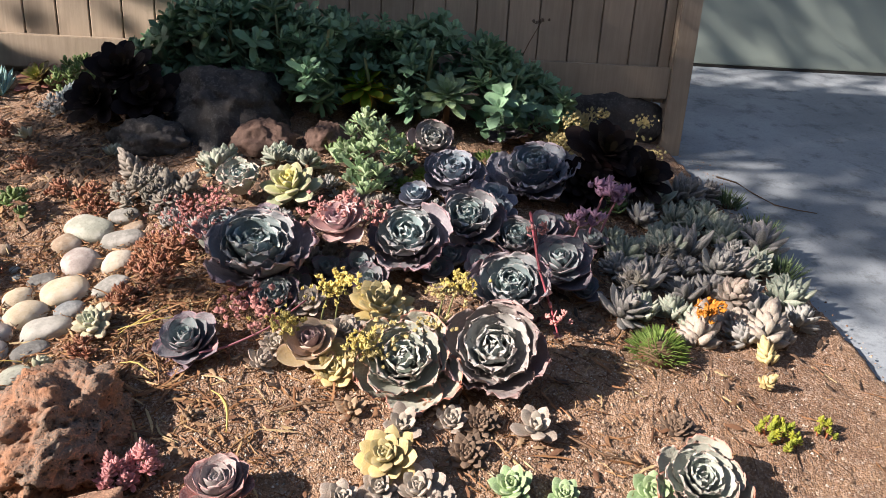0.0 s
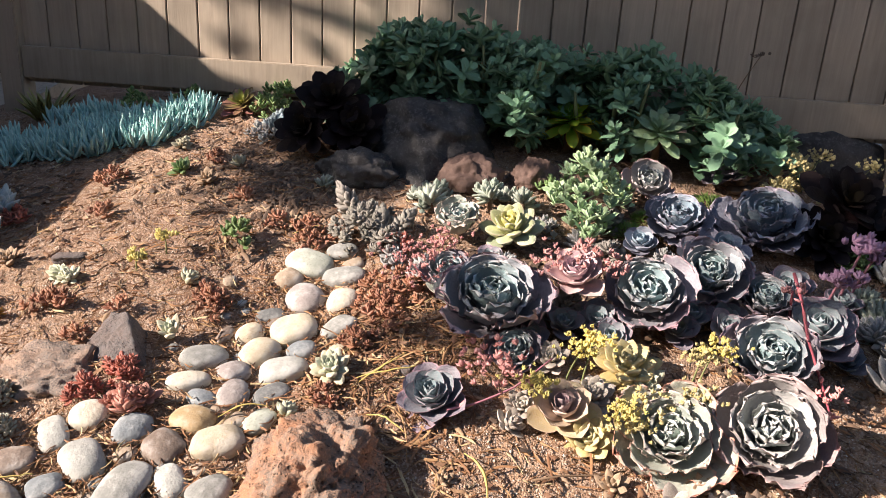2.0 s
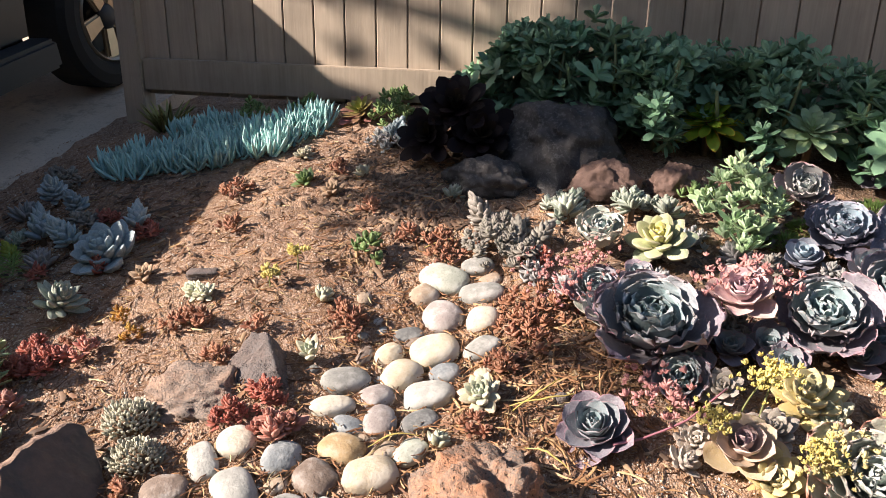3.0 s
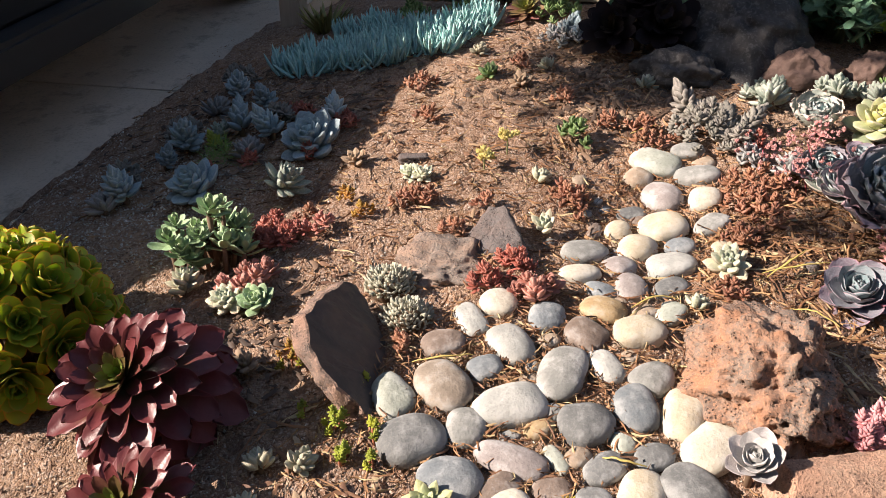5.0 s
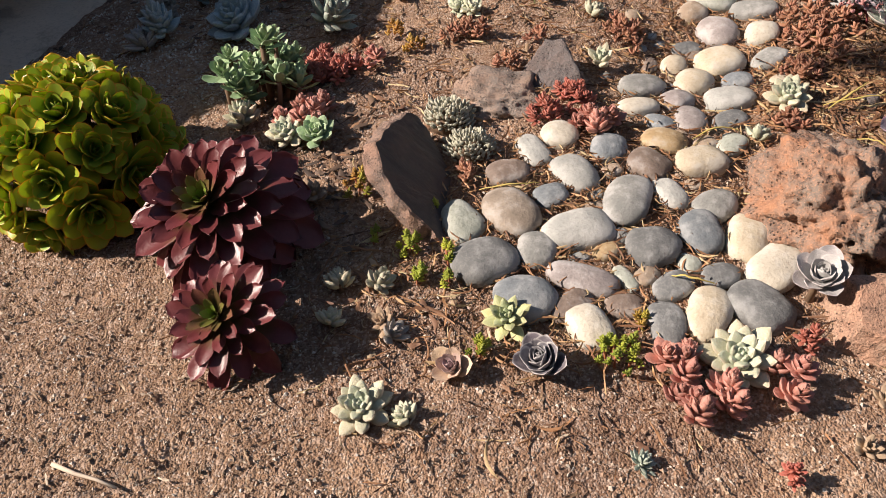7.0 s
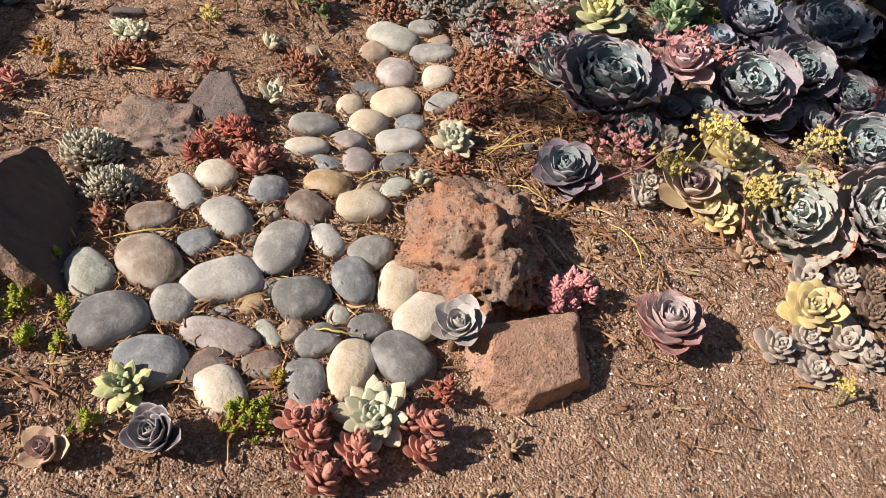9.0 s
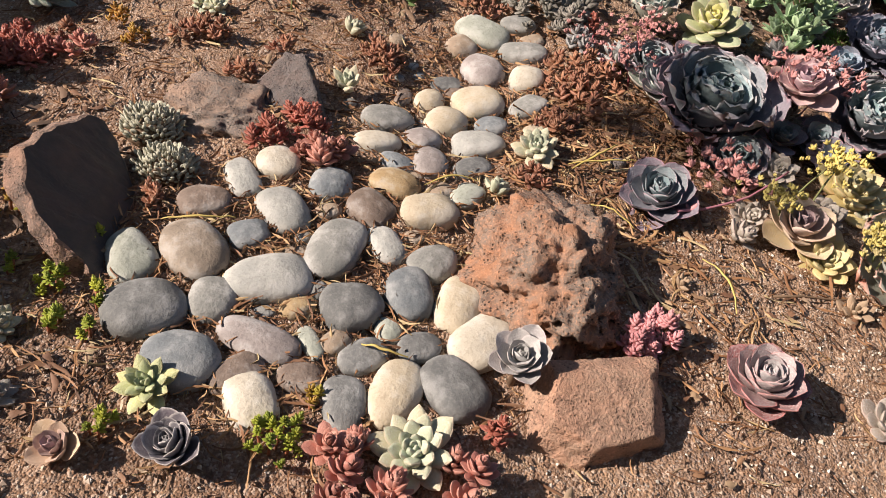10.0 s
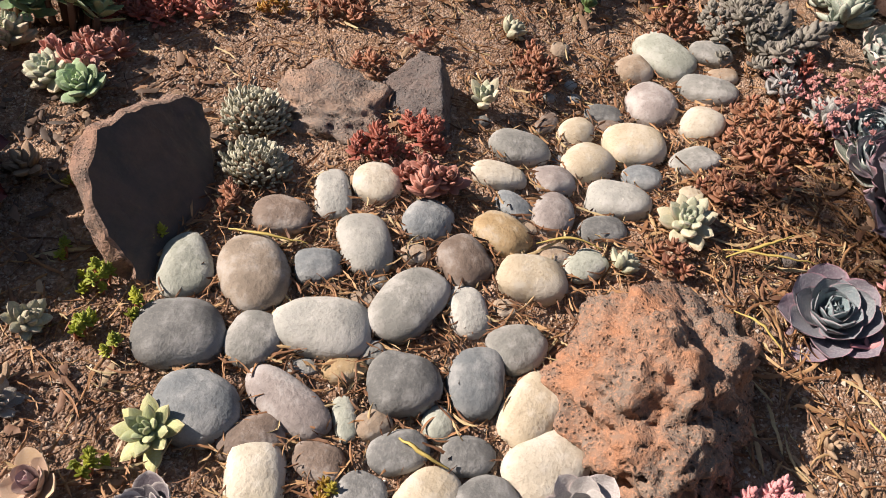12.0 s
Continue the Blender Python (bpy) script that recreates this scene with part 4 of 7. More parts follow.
SKIN["peach"] = leaf_material("peach_leaf_violet_heart", (0.36, 0.24, 0.29), (0.56, 0.41, 0.26), (0.60, 0.42, 0.30), 0.85, 0.5, 0.05, 0.2)
SKIN["amber"] = leaf_material("amber_sedum_leaf", (0.55, 0.33, 0.06), (0.50, 0.21, 0.05), (0.62, 0.42, 0.12), 0.9, 0.5, 0.15, 0.0)
SKIN["limerust"] = leaf_material("green_orange_sedum_leaf", (0.40, 0.40, 0.05), (0.42, 0.20, 0.05), (0.52, 0.38, 0.07), 0.9, 0.5, 0.15, 0.0)
SKIN["celery"] = leaf_material("celery_green_leaf", (0.30, 0.38, 0.22), (0.48, 0.47, 0.19), (0.58, 0.50, 0.28), 0.82, 0.5, 0.05, 0.25)
SKIN["silver"] = leaf_material("silver_grey_leaf", (0.42, 0.42, 0.41), (0.33, 0.30, 0.30), (0.56, 0.48, 0.47), 0.86, 0.55, 0.0, 0.4)
SKIN["mauveash"] = leaf_material("mauve_ash_leaf", (0.225, 0.215, 0.18), (0.17, 0.15, 0.135), (0.28, 0.24, 0.21), 0.85, 0.6, 0.0, 0.12)
SKIN["rosecoral"] = leaf_material("rose_coral_sedum_leaf", (0.47, 0.215, 0.165), (0.39, 0.15, 0.12), (0.56, 0.31, 0.24), 0.9, 0.5, 0.1, 0.05)
SKIN["rustdeep"] = leaf_material("frosted_leaf_deep_pink_margin", (0.50, 0.50, 0.51), (0.21, 0.085, 0.085), (0.44, 0.17, 0.16), 0.86, 0.5, 0.0, 0.45)
CONES = ("pearl_fat", "ash_fat", "butter_fat", "slateblue_small", "lime_small")
SKIN["frostp"] = leaf_material("frosted_violet_leaf", (0.15, 0.15, 0.17), (0.15, 0.125, 0.15), (0.62, 0.57, 0.55), 0.72, 0.5, 0.05, 0.15, 0.1, crisp=(0.66, 0.64, 0.62))


def plant(kind, x, y, lift, radius, tx=0, ty=0):
    name, label, shape, skin, n, steep, flat, rise = KIND[kind]
    rng = random.Random(int(9e3 * x + 7e3 * y))
    lean = (tx or rng.uniform(22, 38), ty or rng.uniform(-14, 2))
    if kind in CONES:
        return small_rosette(name, label, "succulent", x, y, lift, radius * 1.12, shape, skin, n, steep, flat, lean, rise, name + " rosettes in the bed", True)
    if radius < 0.042 or shape == "petal":
        return small_rosette(name, label, "succulent", x, y, lift, radius * 1.14, shape, skin, n, steep, flat, lean, rise, name + " rosettes in the bed")
    return rosette(name, label, "succulent", x, y, lift, radius * (1.2 if shape == "ruffle" else 1.14), shape, skin, n, steep, flat, lean, rise=rise, group=name + " rosettes in the bed")


# cushions: name, label, piece, shape, skin, head size, leaves, steep, flat, tall, height, head pitch
CUSHION = {
    "russet": ("sedum", "russet creeping sedum with small plump leaves", "fat", "russet", 0.018, 15, 80, 5, 0.9, 0.024, 0.019),
    "coral": ("sedum", "coral-red sedum cushion with plump leaves", "fat", "coral", 0.022, 14, 80, 5, 0.9, 0.026, 0.024),
    "coral6": ("sedum", "coral-red sedum clump with plump pointed leaves", "spoon", "rosecoral", 0.030, 26, 86, 4, 0.9, 0.03, 0.033),
    "coral9": ("sedum", "orange-red sedum clump with plump pointed leaves", "spoon", "rosecoral", 0.031, 26, 86, 4, 0.9, 0.03, 0.034),
    "crimson": ("sedum", "crimson sedum cushion with beaded leaves", "fat", "crimson", 0.018, 18, 80, 0, 1.1, 0.026, 0.016),
    "orange": ("sedum", "low amber and orange sedum on bare soil", "fat", "amber", 0.014, 14, 80, 10, 1.0, 0.02, 0.016),
    "rose": ("sedum", "rose-pink sedum sprigs with dense tiny leaves", "fat", "rose", 0.0165, 34, 85, 0, 1.5, 0.04, 0.0135),
    "limesed": ("sedum", "lime-green sedum sprigs with tiny leaves", "fat", "lime", 0.0105, 32, 85, -5, 1.5, 0.026, 0.0125),
    "limeorange": ("sedum", "creeping green and orange sedum sprigs", "fat", "limerust", 0.011, 24, 85, -5, 1.4, 0.02, 0.017),
    "greensed": ("sedum", "fresh green leafy sedum clump", "spoon", "green", 0.025, 14, 80, 5, 0.8, 0.05, 0.024),
    "mintshrub": ("cotyledon", "mint-green shrubby succulent with lobed leaf clusters", "paddle", "mint", 0.045, 19, 82, -2, 0.8, 0.125, 0.0265),
    "mintmound": ("cotyledon", "tall mint-green shrubby succulent with small lobed leaves", "paddle", "mint", 0.033, 14, 80, 4, 0.5, 0.17, 0.020),
    "mintskirt": ("cotyledon", "lower mint-green shoots of a lobed shrubby succulent", "paddle", "mint", 0.034, 14, 80, 4, 0.5, 0.085, 0.020),
    "cones": ("pachyphytum", "grey-mauve cluster of plump finger-leaved cones", "fat", "mauveash", 0.019, 30, 88, 0, 0.9, 0.055, 0.0165),
    "palecones": ("graptoveria", "pale sage cluster of neat plump rosettes", "spoon", "sage", 0.024, 24, 84, 4, 0.8, 0.035, 0.024),
    "finegreen": ("sedum", "fine-leaved bright green sedum", "needle", "grass", 0.035, 34, 85, 5, 1.0, 0.03, 0.024),
    "ashgrey": ("sedum", "grey beaded sedum cushion", "fat", "ash", 0.02, 16, 80, 5, 1.0, 0.025, 0.02),
    "ghostsed": ("graptopetalum", "pale green rosette cluster with pink tips", "point", "ghost", 0.045, 18, 78, 8, 0.5, 0.025, 0.045),
    "creamsed": ("sedum", "cream-flowered sedum mound at the fence", "fat", "creamflower", 0.03, 22, 80, 0, 1.0, 0.06, 0.032),
    "brownsed": ("sempervivum", "dry brown cone-shaped rosettes", "broad", "dry", 0.03, 18, 85, 10, 1.1, 0.02, 0.032),
}


def cushion(kind, x, y, spread):
    name, label, shape, skin, size, n, steep, flat, tall, height, pitch = CUSHION[kind]
    heads = max(3, min(75, int(0.85 * (spread / pitch) ** 2) + 2))
    big = 1.2 if y < 1.5 else 1.4
    n = n if y < 1.5 or n < 12 else int(0.65 * n)
    return clump(name, label, "succulent", x, y, max(spread - size * 0.5, 0.3 * spread), shape, skin, heads, size * big, n, steep, flat, tall, height, name + " cushions in the bed", stems=kind in ("limesed", "limeorange", "rose"), stem_mat=RUST_STEM if kind in ("limesed", "limeorange") else None, leafy=kind in ("mintshrub", "ghostsed"))


NEEDLES = {
    "brightgrass": ("sedum", "bright green needle-leaved succulent ball", "grass", 200, 0.06, 1.5),
    "darkgrass": ("fescue", "dark green tufted needle plant by the driveway", "bushneedle", 120, 0.062, 1.1),
    "yellowgrass": ("aloe", "variegated yellow-green spiky aloe in shade", "yneedle", 40, 0.12, 2.2),
}
SKIN["bushneedle"] = leaf_material("dark_green_needle", (0.16, 0.24, 0.11), (0.11, 0.17, 0.08), (0.24, 0.30, 0.16), 0.95, 0.5, 0.1, 0.0)
SKIN["yneedle"] = leaf_material("variegated_needle", (0.30, 0.32, 0.10), (0.24, 0.24, 0.09), (0.46, 0.42, 0.20), 0.7, 0.5, 0.1, 0.0)


def needles(kind, x, y, spread):
    name, label, skin, blades, length, wide = NEEDLES[kind]
    if kind == "brightgrass":
        return needle_ball(name, label, "succulent", x, y, spread * 0.95, skin)
    return tuft(name, label, "succulent", x, y, spread * 0.8, skin, blades, length, wide, upright=0.62)


# ---- fence ----
def build_fence():
    root = thing("fence", "taupe painted board fence with a wide bottom rail", "fence", (0, 3.0, 0))
    pitch = 0.1372
    rng = random.Random(4)
    k = 0
    for i in range(-7, 21):
        x0 = i * pitch
        lo, hi = max(x0, -0.95), min(x0 + pitch - 0.006, 2.79)
        if hi - lo < 0.02:
            continue
        part("board", box_bm(lo, 0.022, 0.34, hi, 0.042 + rng.uniform(-0.002, 0.002), 1.98, 0.003, 1), FENCE, root)
        # added strip behind the gap stops light coming through; two gaps stay open
        if i not in (8, 9):
            part("batten", box_bm(lo - 0.022, 0.0465, 0.36, lo + 0.016, 0.058, 1.97, 0.002, 1), FENCE, root)
    part("rail", box_bm(-0.94, -0.02, 0.362, 2.79, 0.0205, 0.5, 0.004), FENCE, root, "wide bottom rail")
    part("rail", box_bm(-0.94, -0.02, 1.86, 2.79, 0.0205, 1.98, 0.004), FENCE, root)
    part("cap", box_bm(-1.08, -0.05, 1.982, 2.92, 0.08, 2.02, 0.004), FENCE, root)
    part("post", box_bm(-1.046, -0.03, -0.05, -0.944, 0.07, 1.98, 0.006), FENCE, root)
    part("post", box_bm(2.792, -0.03, -0.05, 2.884, 0.07, 1.98, 0.006), FENCE, root)


# ---- garage front beyond the right-hand drive ----
def build_garage():
    door = plain("grey_green_door_paint", (0.33, 0.40, 0.38), 0.45, 0.0, 0.15, 2.0)
    wallm = plain("grey_stucco", (0.36, 0.34, 0.31), 0.9, 0.0, 0.3, 30.0)
    y, z = 4.5, right_drive(4.5)
    root = thing("garage", "garage front with a pale grey-green panelled door", "garage", (0, y, z))
    for i in range(4):
        part("door_panel", box_bm(2.75, 0.0, 0.012 + 0.53 * i, 6.6, 0.05, 0.012 + 0.53 * (i + 1) - 0.006, 0.004), door, root)
    part("wall", box_bm(2.2, -0.06, -0.3, 2.745, 0.2, 2.9, 0.004), wallm, root)
    part("wall", box_bm(6.605, -0.06, -0.3, 9.0, 0.2, 2.9, 0.004), wallm, root)
    part("lintel", box_bm(2.747, -0.06, 2.14, 6.603, 0.2, 2.9, 0.004), wallm, root)
    part("threshold", box_bm(2.75, -0.02, -0.05, 6.6, 0.07, 0.010, 0.002), plain("black_rubber_seal", (0.02, 0.02, 0.02), 0.8), root)
    part("roof", box_bm(2.0, -0.5, 2.905, 9.2, 4.0, 3.05, 0.004), plain("grey_roofing", (0.12, 0.115, 0.11), 0.9), root)


# ---- parked car on the left-hand drive; it shades that side of the bed ----
CAR_AHEAD = Vector((-0.035, -0.999, 0)).normalized()


def build_car():
    paint = plain("dark_car_paint", (0.016, 0.018, 0.022), 0.3, 0.0, 0.1, 3.0)
    trim = plain("dark_plastic_trim", (0.03, 0.03, 0.032), 0.5)
    rubber = plain("tyre_rubber", (0.016, 0.015, 0.014), 0.85)
    alloy = plain("bronze_grey_alloy", (0.46, 0.38, 0.28), 0.35, 0.85)
    glass = plain("dark_window_glass", (0.02, 0.025, 0.03), 0.05)
    y = 3.70
    m = Matrix.Translation((-1.53, y, left_drive(y) + 0.003)) @ Matrix.Rotation(math.atan2(CAR_AHEAD.y, CAR_AHEAD.x), 4, "Z") @ Matrix.Rotation(radians(11.3), 4, "Y")
    root = thing("car", "dark parked tall car with bronze alloy wheels on the drive", "car", m)
    # side view (forward, up); the right-hand side lies at local y = 0 and the body goes to the left of it
    prof = [(-0.90, 0.50), (-0.94, 1.20), (-0.80, 1.70), (-0.50, 1.69), (0.85, 1.49), (1.06, 1.43), (1.75, 1.19), (2.50, 1.13), (2.66, 1.0), (2.92, 0.80), (3.13, 0.52), (3.20, 0.40), (3.12, 0.40), (3.04, 0.60), (2.90, 0.71), (2.46, 0.74), (2.30, 0.62), (2.24, 0.38),
            (0.52, 0.38), (0.46, 0.66), (0.26, 0.84), (-0.26, 0.84), (-0.46, 0.66), (-0.52, 0.50)]
    bm = bmesh.new()
    near = [bm.verts.new((px, 0.03 + 0.10 * max(0, pz - 1.05), pz)) for px, pz in prof]
    far = [bm.verts.new((px, -1.80 - 0.10 * max(0, pz - 1.05) + 0.2 * max(0, pz - 1.05), pz)) for px, pz in prof]
    for v in near:
        v.co.y = -v.co.y
    bm.faces.new(near)
    bm.faces.new(far[::-1])
    for i in range(len(prof)):
        j = (i + 1) % len(prof)
        bm.faces.new((near[j], near[i], far[i], far[j]))
    bmesh.ops.recalc_face_normals(bm, faces=bm.faces)
    bmesh.ops.bevel(bm, geom=bm.edges[:], offset=0.035, segments=2, affect="EDGES")
    part("body", bm, paint, root)
    part("running_board", box_bm(0.50, -0.06, 0.26, 2.2, 0.09, 0.40, 0.02), trim, root, "dark step bar under the doors")
    part("underbody", box_bm(-0.7, -1.55, 0.44, 2.9, -0.26, 0.80, 0.02), trim, root)
    for a, b in ((-0.4, 0.3), (0.4, 0.95)):
        part("window", box_bm(a, -0.085, 1.0, b, -0.062, 1.30, 0.006), glass, root)
    for wx, wy in ((0, 0.02), (2.7, 0.02), (0, -1.62), (2.7, -1.62)):
        seg = 44

        def turned(ring):
            bm = bmesh.new()
            rows = [[bm.verts.new((r * math.cos(2 * math.pi * k / seg), -d, r * math.sin(2 * math.pi * k / seg))) for r, d in ring] for k in range(seg)]
            for k in range(seg):
                for i in range(len(ring)):
                    a, b = rows[k], rows[(k + 1) % seg]
                    bm.faces.new((a[i], b[i], b[(i + 1) % len(ring)], a[(i + 1) % len(ring)]))
            bmesh.ops.recalc_face_normals(bm, faces=bm.faces)
            return bm
        wheel = part("wheel", turned([(0.19, 0.10), (0.19, 0.19), (0.05, 0.19), (0.05, 0.10)]), trim, root)
        wheel.matrix_basis = Matrix.Translation((wx, wy, 0.372)) @ Matrix.Rotation(0.5, 4, "Y")
        part("tyre", turned([(0.232, 0.0), (0.25, -0.015), (0.30, -0.024), (0.35, -0.01), (0.372, 0.025), (0.372, 0.20), (0.35, 0.23), (0.232, 0.22)]), rubber, wheel)
        part("rim", turned([(0.233, -0.004), (0.226, -0.016), (0.212, -0.004), (0.202, 0.06), (0.195, 0.13), (0.233, 0.16)]), alloy, wheel)
        for k in range(5):
            bm = box_bm(-0.05, -0.03, 0.05, 0.05, 0.006, 0.214, 0.012)
            for v in bm.verts:
                v.co.x *= 0.75 + 2.2 * (v.co.z - 0.05)
                v.co.y -= 0.25 * (0.21 - v.co.z) * 0.3
            bmesh.ops.rotate(bm, verts=bm.verts, cent=(0, 0, 0), matrix=Matrix.Rotation(2 * math.pi * k / 5, 3, "Y"))
            part("spoke", bm, alloy, wheel)
        v, f = tube([(0, -0.06, 0), (0, -0.01, 0), (0, 0.012, 0)], [0.07, 0.066, 0.04], 20)
        part("hub", mesh_of("hub", v, f, trim), None, wheel)


# ---- added walls, out of view, that close the place and block low sky light ----
def build_walls():
    wallm = plain("sky_blocking_brown", (0.22, 0.19, 0.16), 0.95, 0.0, 0.3, 4.0)
    for name, x0, y0, x1, y1, h in (("wall_south", -9.0, -4.2, 9.0, -4.0, 5.4), ("wall_west", -9.2, -4.2, -9.0, 9.0, 3.4), ("wall_east", 9.0, -4.2, 9.2, 9.0, 3.0), ("wall_north", -9.0, 9.0, 2.0, 9.2, 3.0)):
        bm = box_bm(x0, y0, -0.9, x1, y1, h, 0.01, 1)
        me = bpy.data.meshes.new(name)
        bm.to_mesh(me)
        bm.free()
        me.materials.append(wallm)
        thing(name, "added unseen brown wall that holds back low sky light", "wall", (0, 0, 0), kind="structure", data=me)


# ---- the shade tree beside the drive ----
def build_tree():
    rng = random.Random(12)
    bark = stone_material("grey_brown_bark", (0.10, 0.075, 0.055), (0.17, 0.13, 0.10), scale=20.0)
    foliage = leaf_material("tree_leaf", (0.10, 0.17, 0.05), (0.07, 0.13, 0.04), (0.14, 0.2, 0.07), 0.95, 0.5, 0.2, 0.0)
    side = Vector((-0.34, 0.94, 0)).normalized()
    rise = SUN_AWAY.cross(side).normalized()
    if rise.z < 0:
        rise = -rise
    heart = Vector((2.7, 3.0, 0.46)) - SUN_AWAY * 8.0
    foot = Vector((-3.76, 2.04, left_drive(2.0) - 0.1))
    root = thing("tree", "broad-leaved tree shading fence and driveway", "tree", foot)
    top = heart - foot
    v, f = tube([(0, 0, 0), (0.03, 0, 1.2), (0.05, -0.1, 2.5), top * 0.75, top * 0.98], [0.16, 0.12, 0.10, 0.06, 0.03], 10)
    part("trunk", mesh_of("trunk", v, f, bark), None, root)
    # boughs: shift to the side, shift upward, reach, clusters
    boughs = BOUGHS
    verts, faces, rim = [], [], []
    lv, lf, lr = leaf_data("bush", 3, 2, 2)
    for s1, s2, reach, count in boughs:
        end = top + side * s1 + rise * s2
        v, f = tube([top * 0.72, (top * 0.85 + end) / 2 + Vector((0, 0, 0.08)), end, end + (end - top) * 0.3], [0.04, 0.026, 0.015, 0.006], 6)
        part("limb", mesh_of("limb", v, f, bark), None, root)
        for c in range(count):
            d = Vector((rng.gauss(0, 1), rng.gauss(0, 1), rng.gauss(0, 1))).normalized() * rng.random() ** 0.4 * reach
            for _ in range(18):
                p = end + d + Vector((rng.gauss(0, 0.10), rng.gauss(0, 0.10), rng.gauss(0, 0.09)))
                m = Matrix.Translation(p) @ Euler((rng.uniform(-1.2, 1.2), rng.uniform(-1.2, 1.2), rng.uniform(0, 6.28))).to_matrix().to_4x4() @ Matrix.Scale(rng.uniform(0.08, 0.14), 4)
                faces += [tuple(q + len(verts) for q in t) for t in lf]
                verts += [m @ Vector(p_) for p_ in lv]
                rim += lr
    part("crown", mesh_of("crown", verts, faces, foliage, True, rim), None, root)


BOUGHS = ((0.16, 0.14, 0.56, 34), (0.03, -1.36, 0.13, 6), (0.14, -1.24, 0.10, 4), (0.50, -0.22, 0.30, 18), (0.16, -0.48, 0.20, 12), (-0.88, -1.27, 0.16, 2), (-0.70, -0.24, 0.20, 5), (0.8, 0.3, 0.4, 18), (-0.7, 0.4, 0.45, 18), (0.25, -0.98, 0.2, 5), (0.0, 0.8, 0.5, 16), (-0.95, -0.1, 0.35, 14),
          (0.26, -1.25, 0.16, 6), (-0.5, 0.9, 0.5, 14), (-1.1, 0.6, 0.45, 11), (1.0, 0.95, 0.55, 18), (0.8, 1.5, 0.6, 20), (0.1, 1.5, 0.5, 14), (-0.32, 0.30, 0.36, 20), (0.09, -0.30, 0.15, 10), (0.30, -0.66, 0.19, 10), (0.35, -0.46, 0.18, 10),
          (-1.0, -0.55, 0.30, 8), (-0.64, -0.62, 0.15, 6), (-1.14, -0.78, 0.08, 2), (0.12, -1.08, 0.17, 10), (0.42, -0.16, 0.26, 20), (0.35, -0.30, 0.18, 9), (0.24, -0.2, 0.2, 10), (0.80, -0.86, 0.08, 1), (0.86, -0.94, 0.12, 1), (0.06, -0.36, 0.12, 5), (0.20, -0.06, 0.18, 8))


# ---- rocks ----
def build_slate():
    """A slab of slate: an uneven outline with broken edges, leaning in the soil."""
    outline = ((0.02, 0.096), (0.13, 0.092), (0.2, 0.083), (0.225, 0.058), (0.19, -0.012), (0.147, -0.081), (0.05, -0.118), (-0.02, -0.13), (-0.07, -0.155), (-0.078, -0.13), (-0.066, -0.103), (-0.08, -0.055), (-0.068, -0.008), (-0.04, 0.05))
    n, u = Vector((0.667, -0.03, 0.745)), Vector((0.045, 0.999, 0.0))
    w = n.cross(u)
    heart = sum((Vector((a, b, 0)) for a, b in outline), Vector()) / len(outline)
    bm = bmesh.new()
    face = [bm.verts.new(u * a + w * b) for a, b in outline]
    back = [bm.verts.new(u * (a + (-0.006 if a < 0 else 0.0)) + w * (b + (0.012 if b > 0 else -0.03)) - n * 0.038) for a, b in outline]
    bm.faces.new(face)
    bm.faces.new(back[::-1])
    for i in range(len(outline)):
        j = (i + 1) % len(outline)
        bm.faces.new((face[j], face[i], back[i], back[j])).material_index = 1
    bmesh.ops.recalc_face_normals(bm, faces=bm.faces)
    bmesh.ops.bevel(bm, geom=bm.edges[:], offset=0.004, segments=1, affect="EDGES", material=1)
    bmesh.ops.triangulate(bm, faces=bm.faces[:])
    bmesh.ops.subdivide_edges(bm, edges=bm.edges[:], cuts=5, use_grid_fill=True, fractal=0.0)
    for v in bm.verts:
        p = v.co.copy()
        v.co += n * (0.006 * noise.noise(p * 14) + 0.004 * noise.noise(p * 45)) + u * 0.009 * noise.noise(p * 34 + n) + w * 0.009 * noise.noise(p * 34 - n)
    me = bpy.data.meshes.new("slate")
    bm.to_mesh(me)
    bm.free()
    me.materials.append(SLATE)
    me.materials.append(SLATE_EDGE)
    at = Vector((0.0574, 0.8514, -0.0948))
    thing("slate", "dark brown slab of slate leaning in the soil", "rock", at, data=me)


